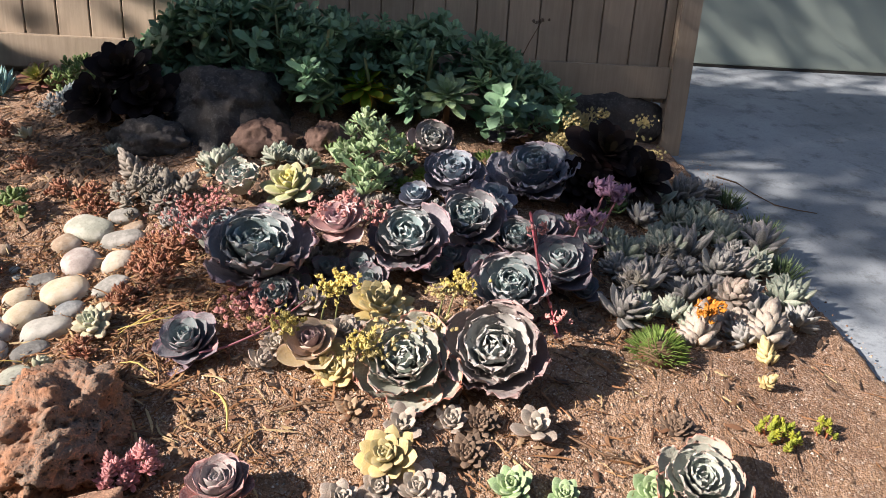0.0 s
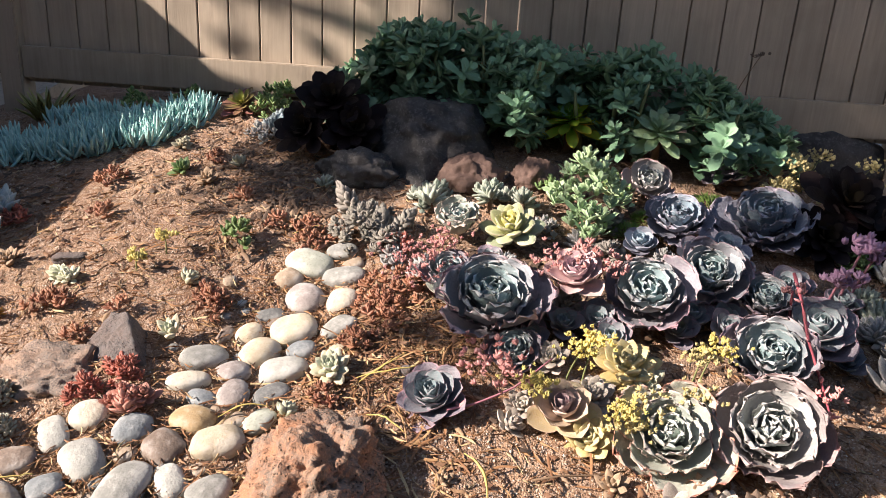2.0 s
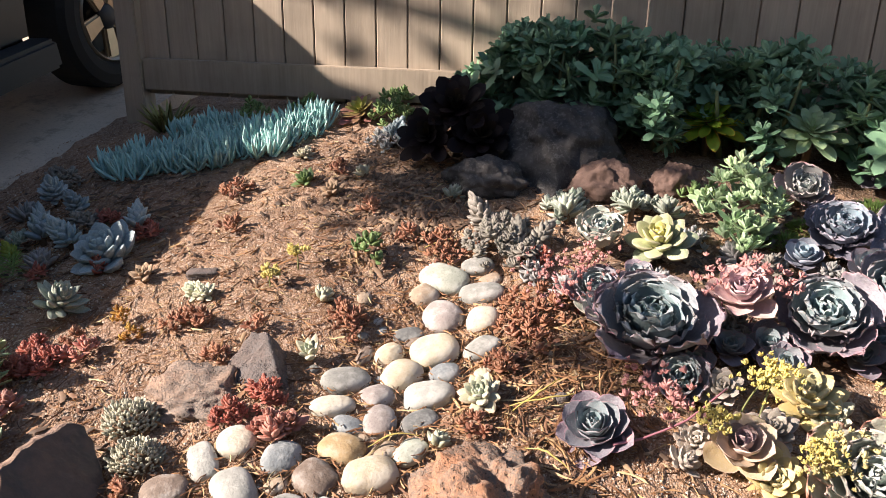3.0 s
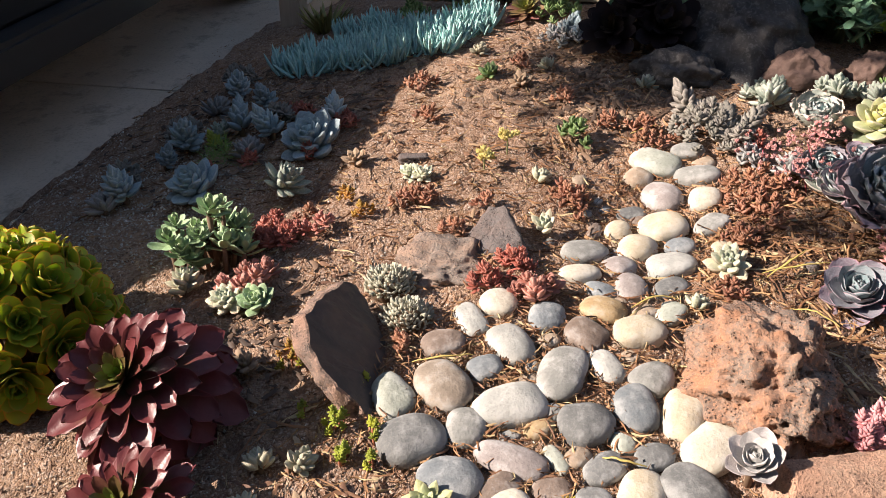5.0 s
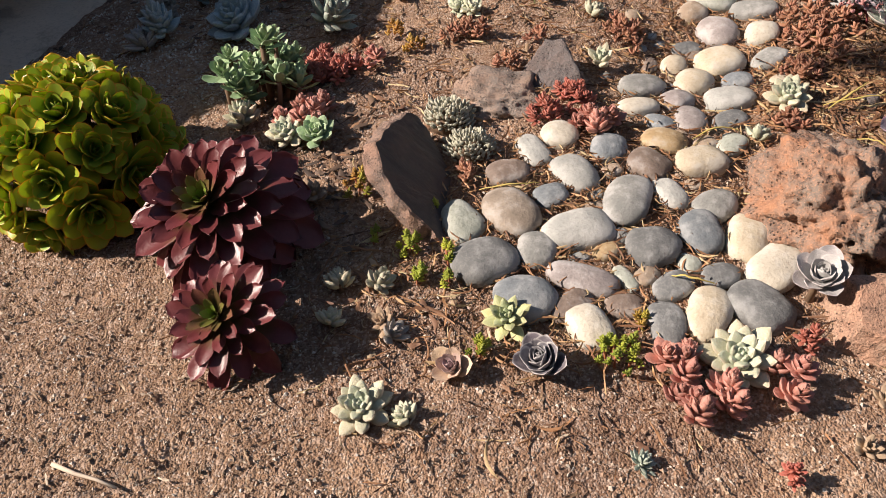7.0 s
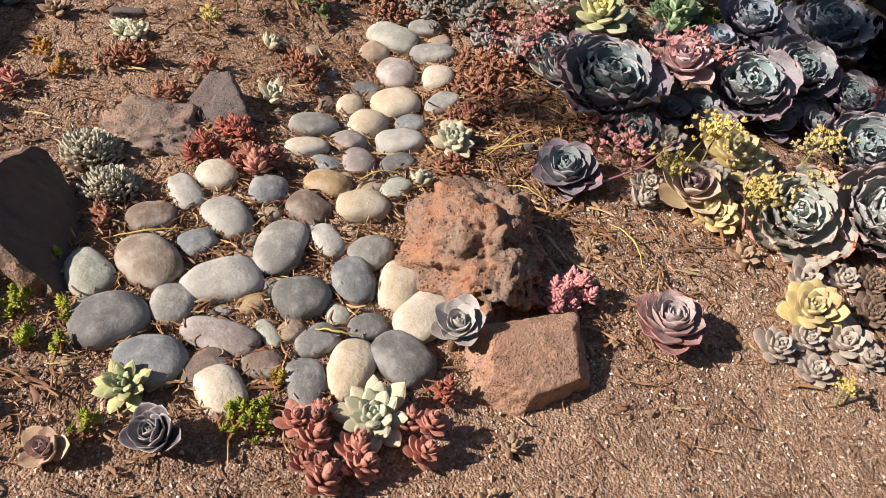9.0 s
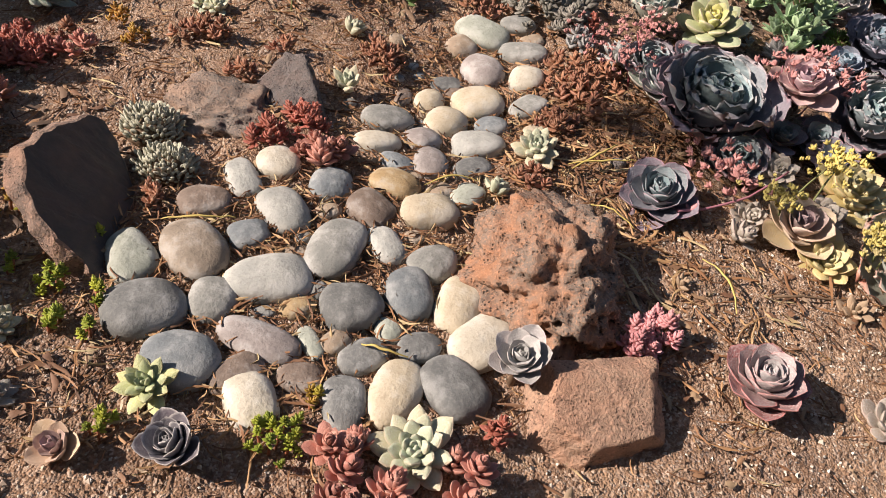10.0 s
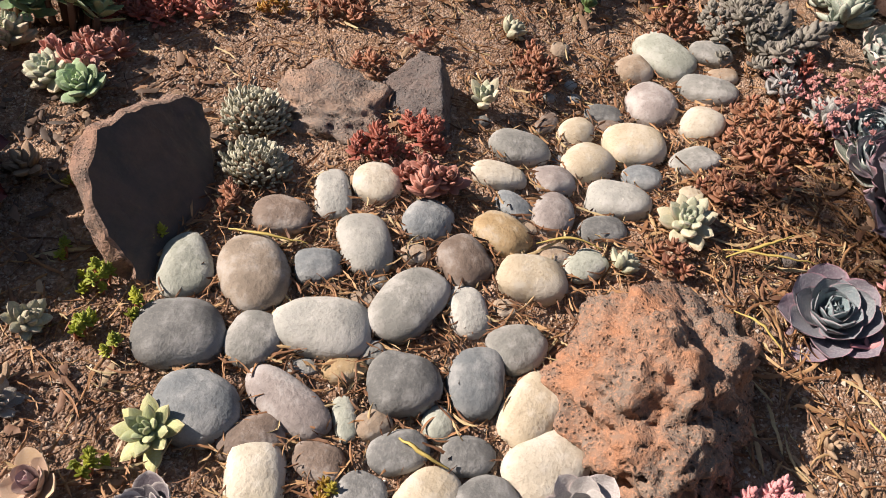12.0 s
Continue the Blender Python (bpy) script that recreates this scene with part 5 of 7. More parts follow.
def build_rocks():
    hollows = [(Vector(w).normalized(), wide, deep) for w, wide, deep in (((0.05, 0.25, 1), 0.022, 0.20), ((0.25, 0.1, 1), 0.012, 0.14), ((0.42, -0.5, 0.75), 0.0016, 0.10), ((0.12, -0.62, 0.75), 0.0012, 0.09), ((-0.3, -0.5, 0.8), 0.001, 0.07), ((0.75, 0.1, 0.6), 0.02, 0.16), ((0.9, -0.35, 0.1), 0.03, 0.14))]
    rock("lava_rock", "red-brown pitted lava rock beside the pebbles", 0.935, 1.0, 0.02, (0.16, 0.185, 0.13), 0, LAVA, (((-0.12, -0.62, 0.75), 0.86), ((-0.75, -0.25, 0.6), 0.86), ((0.05, 0.35, 1), 0.80), ((0.84, -0.12, 0.40), 0.64), ((0.68, -0.30, 0.66), 0.68), ((0.75, 0.6, 0.2), 0.80), ((0.55, -0.85, 0.02), 0.92), ((0, 1, 0.2), 0.95), ((0, 0, -1), 0.9), ((-0.6, 0.8, 0.1), 0.95), ((-0.5, -0.9, 0.0), 0.95)), 6, 0.085, 0.40, 3, soft=34.0, freq=3.4, bites=hollows)
    rock("sandstone_block", "angular pink sandstone block on the soil", 1.02, 0.735, 0.012, (0.108, 0.08, 0.066), 24, PINKROCK, (((1, -0.1, -0.08), 0.95), ((-1, 0.1, 0.25), 1), ((0, 1, 0.1), 0.9), ((0.12, -1, -0.1), 0.98), ((-0.12, -0.5, 0.86), 0.70), ((0, 0.2, 1), 1.0), ((0, 0, -1), 1), ((-0.7, -0.7, 0.1), 1.05), ((0.8, -0.5, 0.5), 0.98)), 6, 0.016, 0.08, 5, soft=70.0, freq=5.0)
    build_slate()
    rock("rock", "flat dark stone chip on the soil", -0.031, 1.733, 0.006, (0.044, 0.024, 0.012), 18, WEDGEROCK, BOXCUT, 4, 0.06, 0.0, 21, soft=10.0)
    rock("rock", "small rounded grey stone in the litter", 1.045, 1.375, 0.008, (0.018, 0.016, 0.014), 0, WEDGEROCK, (), 3, 0.05, 0.0, 22)
    rock("rock", "grey-pink rough rock behind the slate", 0.18, 1.265, -0.02, (0.115, 0.08, 0.055), 10, GREYROCK, (((0.2, -0.5, 1), 0.8), ((-0.6, -0.6, 0.5), 0.9), ((1, 0, 0.3), 0.95), ((0, 1, 0), 1), ((-1, 0.2, 0.2), 1), ((0, 0, -1), 1), ((0, -1, 0.1), 1)), 5, 0.085, 0.3, 10, soft=26.0, freq=4.0)
    rock("rock", "purple-grey wedge-shaped rock among sedums", 0.305, 1.395, -0.008, (0.115, 0.105, 0.098), 0, WEDGEROCK, (((0.86, 0.25, 0.40), 0.50), ((-0.30, -0.66, 0.66), 0.50), ((-0.9, 0.3, 0.30), 0.66), ((0, 1, 0.45), 0.6), ((-0.2, 0.2, 1), 1.0), ((0, 0, -1), 0.8), ((0.1, -1, 0.1), 0.72)), 5, 0.028, 0.1, 12, soft=40.0, freq=4.0)
    rock("boulder", "large dark grey boulder under the bush", 0.955, 2.52, 0.065, (0.20, 0.165, 0.160), 8, BOULDER, (((0, -0.75, 0.65), 0.8), ((0, 0.1, 1), 0.85), ((-1, -0.2, 0.3), 0.95), ((1, -0.2, 0.4), 0.9), ((0, 1, 0), 1), ((0, 0, -1), 1), ((0.6, -0.8, 0.2), 0.95), ((-0.7, -0.7, 0.5), 0.85)), 5, 0.08, 0.1, 14, soft=12.0)
    rock("boulder", "low dark boulder with pale veins", 0.72, 2.31, 0.01, (0.145, 0.10, 0.085), -8, BOULDER, (), 5, 0.09, 0.0, 15)
    rock("boulder", "red-brown boulder at the foot of the bush", 1.12, 2.34, -0.005, (0.12, 0.09, 0.10), 10, REDBOULDER, (), 5, 0.09, 0.05, 16)
    rock("boulder", "small red-brown boulder behind the succulents", 1.345, 2.38, 0.01, (0.085, 0.075, 0.08), 30, REDBOULDER, (), 5, 0.09, 0.05, 17)
    rock("boulder", "grey boulder at the fence foot", 2.50, 3.03, 0.03, (0.30, 0.10, 0.16), 0, BOULDER, (), 4, 0.07, 0.0, 18)


# ---- large aeoniums and background planting ----
def build_large_plants():
    def aeonium(label, heads, skin, category="succulent", n=30, flat=-8, steep=72, name="aeonium", cup=0.35, shape="aeonium", ripe=2.3, young=0.28):
        x, y = heads[0][0], heads[0][1]
        root = thing(name, label, category, (x, y, ground(x, y)))
        rng = random.Random(int(1e3 * x + 1e3 * y))
        for hx, hy, hz, r, tx, ty, tz in heads:
            at = Vector((hx - x, hy - y, hz))
            v, f = tube([(at.x * 0.3, at.y * 0.3, -0.02), (at.x * 0.7, at.y * 0.7, hz * 0.5), at], [0.016, 0.013, 0.012], 7)
            stem = part("branch", mesh_of("branch", v, f, STEM), None, root)
            tip = Matrix.Translation(at) @ Euler((radians(tx), radians(ty), radians(tz))).to_matrix().to_4x4() @ Matrix.Rotation(rng.uniform(0, 6), 4, "Z")
            for i in range(n):
                fr = (i + 0.5) / n
                size = r * (young + (1 - young) * fr**0.7) * rng.uniform(0.92, 1.08)
                el = radians(steep + (flat - steep) * fr**0.8 + rng.uniform(-6, 6))
                m = tip @ Matrix.Translation((0, 0, cup * r * (1 - fr))) @ Matrix.Rotation(i * GOLDEN, 4, "Z") @ Matrix.Rotation(el, 4, "X") @ Matrix.Rotation(rng.uniform(-0.3, 0.3), 4, "Y") @ Matrix.Scale(size, 4)
                part("leaf", leaf_mesh(shape, skin, i), None, stem, m=m, age=min(1, ripe * fr)**0.7)
        return root
    # green mound: rosettes facing out all over a ball
    heads = []
    rng = random.Random(9)
    cx, cy, cz, ball = -0.718, 0.82, 0.085, 0.168
    for i in range(29):
        up = 1 - 1.32 * (i + 0.5) / 29
        w = i * GOLDEN + 0.5
        flat_r = math.sqrt(1 - up * up)
        d = Vector((flat_r * math.cos(w), flat_r * math.sin(w), up))
        hx, hy = cx + ball * d.x, cy + ball * d.y
        turn = d.to_track_quat("Z", "Y").to_euler()
        heads.append((hx, hy, cz + ball * d.z, rng.uniform(0.084, 0.116), math.degrees(turn.x), math.degrees(turn.y), math.degrees(turn.z)))
    heads.insert(0, (cx, cy, cz + ball, 0.095, 15, 0, 0))
    aeonium("yellow-green aeonium mound of many rosettes with rusty tips", heads, "aeogreen", n=30, flat=10, steep=84, shape="paddle", cup=0.2, ripe=1.0)
    aeonium("glossy burgundy aeonium with a green heart", [(-0.28, 0.662, 0.125, 0.225, 38, 2, 0)], "aeopurple", n=92, flat=-34, steep=82, cup=0.25, shape="strap", ripe=5.5, young=0.16)
    aeonium("smaller burgundy aeonium with a bright green heart", [(-0.158, 0.452, 0.072, 0.138, 40, -4, 0)], "aeopurple", n=54, flat=-14, steep=80, shape="strap", ripe=3.6, young=0.2)
    aeonium("near-black aeonium with upright leaves by the boulder", [(0.58, 2.52, 0.15, 0.16, 38, 0, 0), (0.67, 2.47, 0.07, 0.15, 50, 18, 0), (0.50, 2.46, 0.06, 0.14, 50, -18, 0)], "aeoblack", n=30, flat=16, steep=78, shape="lobe", cup=0.2)
    aeonium("near-black aeonium with spoon leaves near the driveway", [(2.34, 2.22, 0.15, 0.165, 42, 0, 0), (2.46, 2.18, 0.08, 0.14, 48, 22, 0), (2.27, 2.15, 0.06, 0.13, 52, -14, 0)], "aeoblack", n=30, flat=16, steep=78, shape="lobe", cup=0.2)
    # broad dark green bush against the fence: a dense mass of small leaf tips
    rng = random.Random(21)

    def crest(x):
        return 0.325 + 0.07 * math.exp(-((x - 1.0) / 0.22) ** 2) + 0.06 * math.exp(-((x - 1.82) / 0.16) ** 2) - 0.14 * max(0, x - 1.95) / 0.25 - 0.12 * max(0, 0.76 - x) / 0.15
    for a, b in ((0.62, 1.0), (1.0, 1.4), (1.4, 1.8), (1.8, 2.24)):
        x0, y0 = (a + b) / 2, 2.78
        root = thing("shrub", "dark green leafy succulent shrub against the fence", "shrub", (x0, y0, ground(x0, y0)), "shrubs along the fence")
        for k in range(11):
            bx, by = rng.uniform(a + 0.03, b - 0.03), rng.uniform(2.54 if a > 0.9 else 2.68, 2.90)
            top = crest(bx) * rng.uniform(0.7, 0.95)
            at = Vector((bx - x0, by - y0, top))
            v, f = tube([(at.x * 0.6, at.y * 0.5, -0.03), (at.x * 0.85, at.y * 0.8, top * 0.5), at], [0.012, 0.009, 0.005], 6)
            stem = part("branch", mesh_of("branch", v, f, GREEN_STEM), None, root)
            for q in range(17):
                x, y = bx + rng.gauss(0, 0.07), min(max(by + rng.gauss(0, 0.08), 2.42 if a > 0.9 else 2.6), 2.94)
                high = crest(x) * min(1.0, 0.45 + 1.9 * (y - 2.40))
                z = high * rng.uniform(0.02, 1.0) ** (0.5 if q % 3 else 1.1) * rng.uniform(0.85, 1.06)
                if any(abs(x - cx) < 0.12 and y < cy for cx, cy in ((1.45, 2.66), (1.79, 2.60))):
                    continue
                tip = Matrix.Translation((x - x0, y - y0, max(z, 0.04))) @ Euler((radians(rng.uniform(5, 60)), radians(rng.uniform(-35, 35)), rng.uniform(0, 6.28))).to_matrix().to_4x4()
                tagged(part("foliage", head_mesh("bush", "bush", 10, 70, -8, q, 0.55), None, stem, m=tip @ Matrix.Scale(rng.uniform(0.060, 0.092), 4), age=rng.random()), kind="stuff")
    # chalk sticks: tufts of upright fingers
    rng = random.Random(33)
    for cx, cy, sx, sy, n in ((-0.66, 2.44, 0.18, 0.11, 52), (-0.42, 2.47, 0.16, 0.11, 64), (-0.20, 2.58, 0.14, 0.12, 64), (-0.06, 2.74, 0.10, 0.10, 36), (-0.45, 2.68, 0.2, 0.1, 40)):
        root = thing("chalk_sticks", "powdery blue-green chalk stick succulents in a dense drift", "succulent", (cx, cy, ground(cx, cy)), "chalk stick drift")
        for i in range(n):
            w, d = rng.uniform(0, 6.28), math.sqrt(rng.random())
            px, py = sx * d * math.cos(w), sy * d * math.sin(w)
            s = rng.uniform(0.09, 0.14)
            m = Matrix.Translation((px, py, ground(cx + px, cy + py) - ground(cx, cy) - 0.01)) @ Euler((rng.gauss(0.05, 0.2), rng.gauss(0, 0.2), rng.uniform(0, 6.28))).to_matrix().to_4x4() @ Matrix.Scale(s, 4)
            tagged(part("tuft", head_mesh("finger", "chalk", 7, 84, 46, i, 0.3), None, root, m=m, age=rng.random()), kind="stuff")


# flower heads: name, label, skin, stem, blooms, bloom size, spread
BLOOM = {
    "yellow": ("flower_stalk", "yellow starry sedum flower head on a pale stalk", "yellowflower", GREEN_STEM, 46, 0.0115, 0.045),
    "cream": ("flower_stalk", "cream-yellow sedum flower head on a thin stalk", "creamflower", GREEN_STEM, 42, 0.0115, 0.045),
    "pink": ("flower_stalk", "drooping coral-pink bell flowers on a pink stalk", "pinkflower", MAUVE_STEM, 26, 0.015, 0.06),
    "red": ("flower_stalk", "haze of tiny red flowers on red stalks", "pinkflower", RED_STEM, 40, 0.010, 0.075),
    "lilac": ("flower_stalk", "lilac echeveria flower spike with fleshy bracts", "lilacflower", MAUVE_STEM, 16, 0.026, 0.035),
    "orange": ("flower_stalk", "orange flower cluster above grey rosettes", "orangeflower", GREEN_STEM, 22, 0.013, 0.03),
    "tiny": ("flower_stalk", "small yellow flower tuft on the open soil", "yellowflower", GREEN_STEM, 26, 0.014, 0.022),
    "speck": ("flower_stalk", "few small yellow florets on thin stalks", "yellowflower", GREEN_STEM, 9, 0.009, 0.022),
    "dry": ("dry_stalk", "thin dry brown seed stalk against the fence", "dry", STEM, 9, 0.012, 0.03),
    "ruby": ("flower_stalk", "ruby-red arching stalk with drying bracts", "pinkflower", RED_STEM, 8, 0.016, 0.03),
}


def bloom(kind, x, y, height, lean_x=0.0, lean_y=0.0, spread=0.0, lift=0.0):
    name, label, skin, stem, blooms, size, wide = BLOOM[kind]
    return sprig(name, label, x, y, height, (lean_x, lean_y), skin, blooms, size, spread or wide, stem, lift, group="flower stalks over the bed", thick=0.0045 if kind in ("lilac", "ruby") else 0.0025)


def stalk(label, path, radius, mat, skin, bracts):
    """A bare arching stalk laid over the rosettes, with a few fleshy bracts along it."""
    rng = random.Random(int(1e4 * path[0][0]))
    pts = [Vector(p) for p in path]
    root = thing("flower_stalk", label, "flower", pts[0], "flower stalks over the bed")
    fine = []
    for i in range(len(pts) - 1):
        a, b = pts[max(i - 1, 0)], pts[min(i + 2, len(pts) - 1)]
        for k in range(4):
            u = k / 4
            p = pts[i].lerp(pts[i + 1], u) + ((pts[i + 1] - a) * (1 - u) - (b - pts[i]) * u) * u * (1 - u) * 0.25
            fine.append(p - pts[0])
    fine.append(pts[-1] - pts[0])
    v, f = tube(fine, [radius * (1 - 0.4 * i / len(fine)) for i in range(len(fine))], 7)
    part("stalk", mesh_of("stalk", v, f, mat), None, root)
    for i in range(bracts):
        p = fine[2 + (i * 5) % (len(fine) - 3)]
        m = Matrix.Translation(p) @ Euler((rng.uniform(0.2, 1.2), rng.uniform(-0.6, 0.6), rng.uniform(0, 6.28))).to_matrix().to_4x4() @ Matrix.Scale(rng.uniform(0.014, 0.024), 4)
        part("bract", leaf_mesh("spoon", skin, i), None, root, m=m, age=rng.random())


def twig(label, path, radius, mat):
    v, f = tube(path, [radius * (1 - 0.5 * i / len(path)) for i in range(len(path))], 6)
    thing("twig", label, "twig", (0, 0, 0), data=mesh_of("twig", v, f, mat))


def blade(x0, y0, x1, y1, bow=0.0):
    """A long dry grass blade lying over stones and soil."""
    rng = random.Random(int(1e4 * x0 + 1e4 * y1))
    a, b = Vector((x0, y0, 0)), Vector((x1, y1, 0))
    across = (b - a).cross(Vector((0, 0, 1))).normalized()
    n, verts, faces = 10, [], []
    for i in range(n + 1):
        u = i / n
        p = a.lerp(b, u) + across * bow * math.sin(math.pi * u) * (b - a).length
        z = ground(p.x, p.y) + 0.028 + 0.012 * math.sin(math.pi * u) + rng.uniform(-0.002, 0.002)
        w = 0.0035 * (1 - 0.8 * abs(2 * u - 0.9)) + 0.0008
        for s, h in ((-1, 0), (0, 0.0015), (1, 0), (0, -0.0012)):
            verts.append((p.x + across.x * s * w, p.y + across.y * s * w, z + h))
    for i in range(n):
        for k in range(4):
            faces.append((4 * i + k, 4 * i + (k + 1) % 4, 4 * i + 4 + (k + 1) % 4, 4 * i + 4 + k))
    thing("dry_straw", "long yellowed dry grass blade across the bed", "grass blade", (0, 0, 0), "dry straws over the bed", data=mesh_of("dry_straw", verts, faces, STRAW))


STRAW = plain("straw_yellow", (0.52, 0.40, 0.12), 0.6)


build_ground()
build_drives()
build_fence()
build_garage()
build_car()
build_walls()
build_tree()
build_rocks()
build_large_plants()


# ---- river pebbles ----
pebble(0.187, 0.837, 0.057, 0.039, 0.025, 2.30, "sage")
pebble(0.287, 0.876, 0.070, 0.053, 0.034, 2.43, "umber")
pebble(0.362, 0.941, 0.036, 0.034, 0.023, 0.63, "blue")
pebble(0.255, 0.996, 0.048, 0.036, 0.024, 0.26, "brown")
pebble(0.298, 1.081, 0.052, 0.031, 0.020, 2.20, "pale")
pebble(0.350, 1.141, 0.044, 0.041, 0.026, 2.76, "white")
pebble(0.402, 1.016, 0.061, 0.042, 0.027, 2.31, "pale")
pebble(0.466, 1.116, 0.044, 0.040, 0.026, 1.72, "blue")
pebble(0.454, 0.966, 0.018, 0.012, 0.009, 0.58, "grey")
pebble(0.456, 0.929, 0.023, 0.015, 0.011, 0.54, "tan")
pebble(0.259, 0.735, 0.064, 0.055, 0.035, 0.58, "dark")
pebble(0.357, 0.781, 0.044, 0.039, 0.025, 1.53, "grey")
pebble(0.430, 0.848, 0.071, 0.050, 0.032, 0.44, "pale")
pebble(0.442, 0.782, 0.021, 0.013, 0.010, 0.55, "grey")
pebble(0.496, 0.809, 0.031, 0.022, 0.015, 0.54, "ochre")
pebble(0.516, 0.851, 0.020, 0.020, 0.014, 2.35, "grey")
pebble(0.584, 0.828, 0.051, 0.049, 0.032, 0.51, "dark")
pebble(0.356, 0.655, 0.060, 0.051, 0.032, 0.23, "blue")
pebble(0.456, 0.724, 0.071, 0.033, 0.022, 2.94, "mauve")
pebble(0.537, 0.745, 0.033, 0.016, 0.011, 2.29, "sage")
pebble(0.576, 0.757, 0.026, 0.021, 0.015, 0.99, "tan")
pebble(0.442, 0.657, 0.046, 0.029, 0.019, 0.80, "brown")
pebble(0.540, 0.675, 0.035, 0.025, 0.017, 0.22, "brown")
pebble(0.627, 0.738, 0.042, 0.030, 0.020, 0.72, "dark")
pebble(0.521, 0.949, 0.072, 0.047, 0.030, 1.47, "grey")
pebble(0.606, 0.991, 0.045, 0.031, 0.020, 2.27, "pale")
pebble(0.557, 1.074, 0.049, 0.041, 0.027, 2.49, "brown")
pebble(0.666, 1.102, 0.056, 0.046, 0.030, 0.49, "cream")
pebble(0.656, 1.030, 0.021, 0.017, 0.012, 0.72, "tan")
pebble(0.702, 0.970, 0.044, 0.039, 0.026, 0.98, "grey")
pebble(0.673, 0.884, 0.055, 0.042, 0.027, 2.06, "blue")
pebble(0.762, 0.886, 0.060, 0.040, 0.026, 1.37, "cream")
pebble(0.817, 0.820, 0.064, 0.043, 0.028, 0.94, "white")
pebble(0.713, 0.781, 0.036, 0.027, 0.018, 0.50, "dark")
pebble(0.654, 0.802, 0.026, 0.022, 0.015, 2.42, "sage")
pebble(0.679, 1.178, 0.030, 0.024, 0.016, 0.78, "tan")
pebble(0.735, 1.182, 0.041, 0.029, 0.019, 1.19, "sage")
pebble(0.585, 1.165, 0.050, 0.040, 0.026, 2.90, "ochre")
pebble(0.481, 1.046, 0.026, 0.019, 0.013, 0.57, "tan")
pebble(0.677, 1.828, 0.071, 0.048, 0.031, 2.82, "sage")
pebble(0.767, 1.883, 0.047, 0.033, 0.022, 3.11, "grey")
pebble(0.632, 1.762, 0.038, 0.036, 0.024, 0.86, "tan")
pebble(0.811, 1.827, 0.033, 0.023, 0.016, 0.50, "tan")
pebble(0.795, 1.775, 0.063, 0.036, 0.023, 0.07, "grey")
pebble(0.704, 1.683, 0.058, 0.051, 0.033, 2.40, "mauve")
pebble(0.814, 1.669, 0.046, 0.042, 0.027, 1.46, "white")
pebble(0.711, 1.548, 0.062, 0.055, 0.035, 0.41, "cream")
pebble(0.831, 1.557, 0.050, 0.032, 0.021, 0.86, "grey")
pebble(0.596, 1.523, 0.040, 0.033, 0.022, 1.36, "cream")
pebble(0.648, 1.445, 0.057, 0.046, 0.030, 1.33, "cream")
pebble(0.535, 1.500, 0.037, 0.018, 0.013, 1.43, "brown")
pebble(0.522, 1.389, 0.056, 0.042, 0.027, 0.51, "grey")
pebble(0.519, 1.295, 0.051, 0.031, 0.021, 0.44, "white")
pebble(0.611, 1.354, 0.040, 0.036, 0.023, 0.80, "mauve")
pebble(0.642, 1.269, 0.052, 0.037, 0.024, 1.77, "mauve")
pebble(0.573, 1.243, 0.037, 0.026, 0.018, 2.95, "blue")
pebble(0.754, 1.466, 0.039, 0.031, 0.021, 0.45, "blue")
pebble(0.734, 1.371, 0.058, 0.046, 0.029, 0.30, "pale")
pebble(0.733, 1.279, 0.044, 0.031, 0.021, 0.75, "dark")
pebble(0.625, 1.610, 0.039, 0.025, 0.017, 0.41, "dark")
pebble(0.647, 1.588, 0.027, 0.018, 0.013, 0.71, "brown")
pebble(0.472, 1.709, 0.024, 0.019, 0.013, 1.80, "tan")
pebble(0.427, 1.410, 0.017, 0.012, 0.009, 0.98, "grey")
pebble(0.508, 1.574, 0.015, 0.011, 0.009, 0.94, "grey")
pebble(0.532, 1.644, 0.015, 0.010, 0.008, 0.83, "pale")
pebble(0.554, 1.610, 0.018, 0.013, 0.010, 0.81, "blue")
pebble(0.594, 1.466, 0.017, 0.014, 0.010, 1.12, "tan")
pebble(0.595, 1.423, 0.013, 0.011, 0.009, 1.03, "blue")
pebble(0.623, 1.217, 0.019, 0.015, 0.011, 0.87, "tan")
pebble(0.852, 1.466, 0.026, 0.018, 0.013, 0.53, "cream")
pebble(0.483, 0.616, 0.050, 0.038, 0.025, 2.10, "white")
pebble(0.619, 0.646, 0.047, 0.034, 0.023, 1.79, "dark")
pebble(0.692, 0.684, 0.062, 0.039, 0.025, 1.29, "cream")
pebble(0.782, 0.714, 0.058, 0.046, 0.030, 2.36, "dark")

# ---- plants in their places ----
plant("ruffled_mauve", 1.239, 1.544, 0.09, 0.162)
plant("ruffled_mauve", 1.650, 1.643, 0.1, 0.130)
plant("ruffled_mauve", 1.828, 1.752, 0.11, 0.119)
plant("ruffled_mauve", 1.975, 1.711, 0.09, 0.084)
plant("ruffled_mauve", 1.935, 1.475, 0.08, 0.126)
plant("ruffled_rust", 1.652, 1.196, 0.06, 0.130, 38, -8)
plant("ruffled_frost", 1.868, 1.222, 0.085, 0.146, 42, -14)
plant("blue_ech", 2.086, 2.168, 0.09, 0.152)
plant("blue_ech", 1.801, 2.114, 0.08, 0.106)
plant("mauve_point", 2.094, 1.624, 0.09, 0.108)
plant("blue_small", 2.168, 1.578, 0.04, 0.055)
plant("ruffled_frost_green", 1.111, 1.954, 0.07, 0.094)
plant("violet_ech", 1.453, 1.632, 0.15, 0.086)
plant("mauve_point", 1.120, 1.258, 0.05, 0.085)
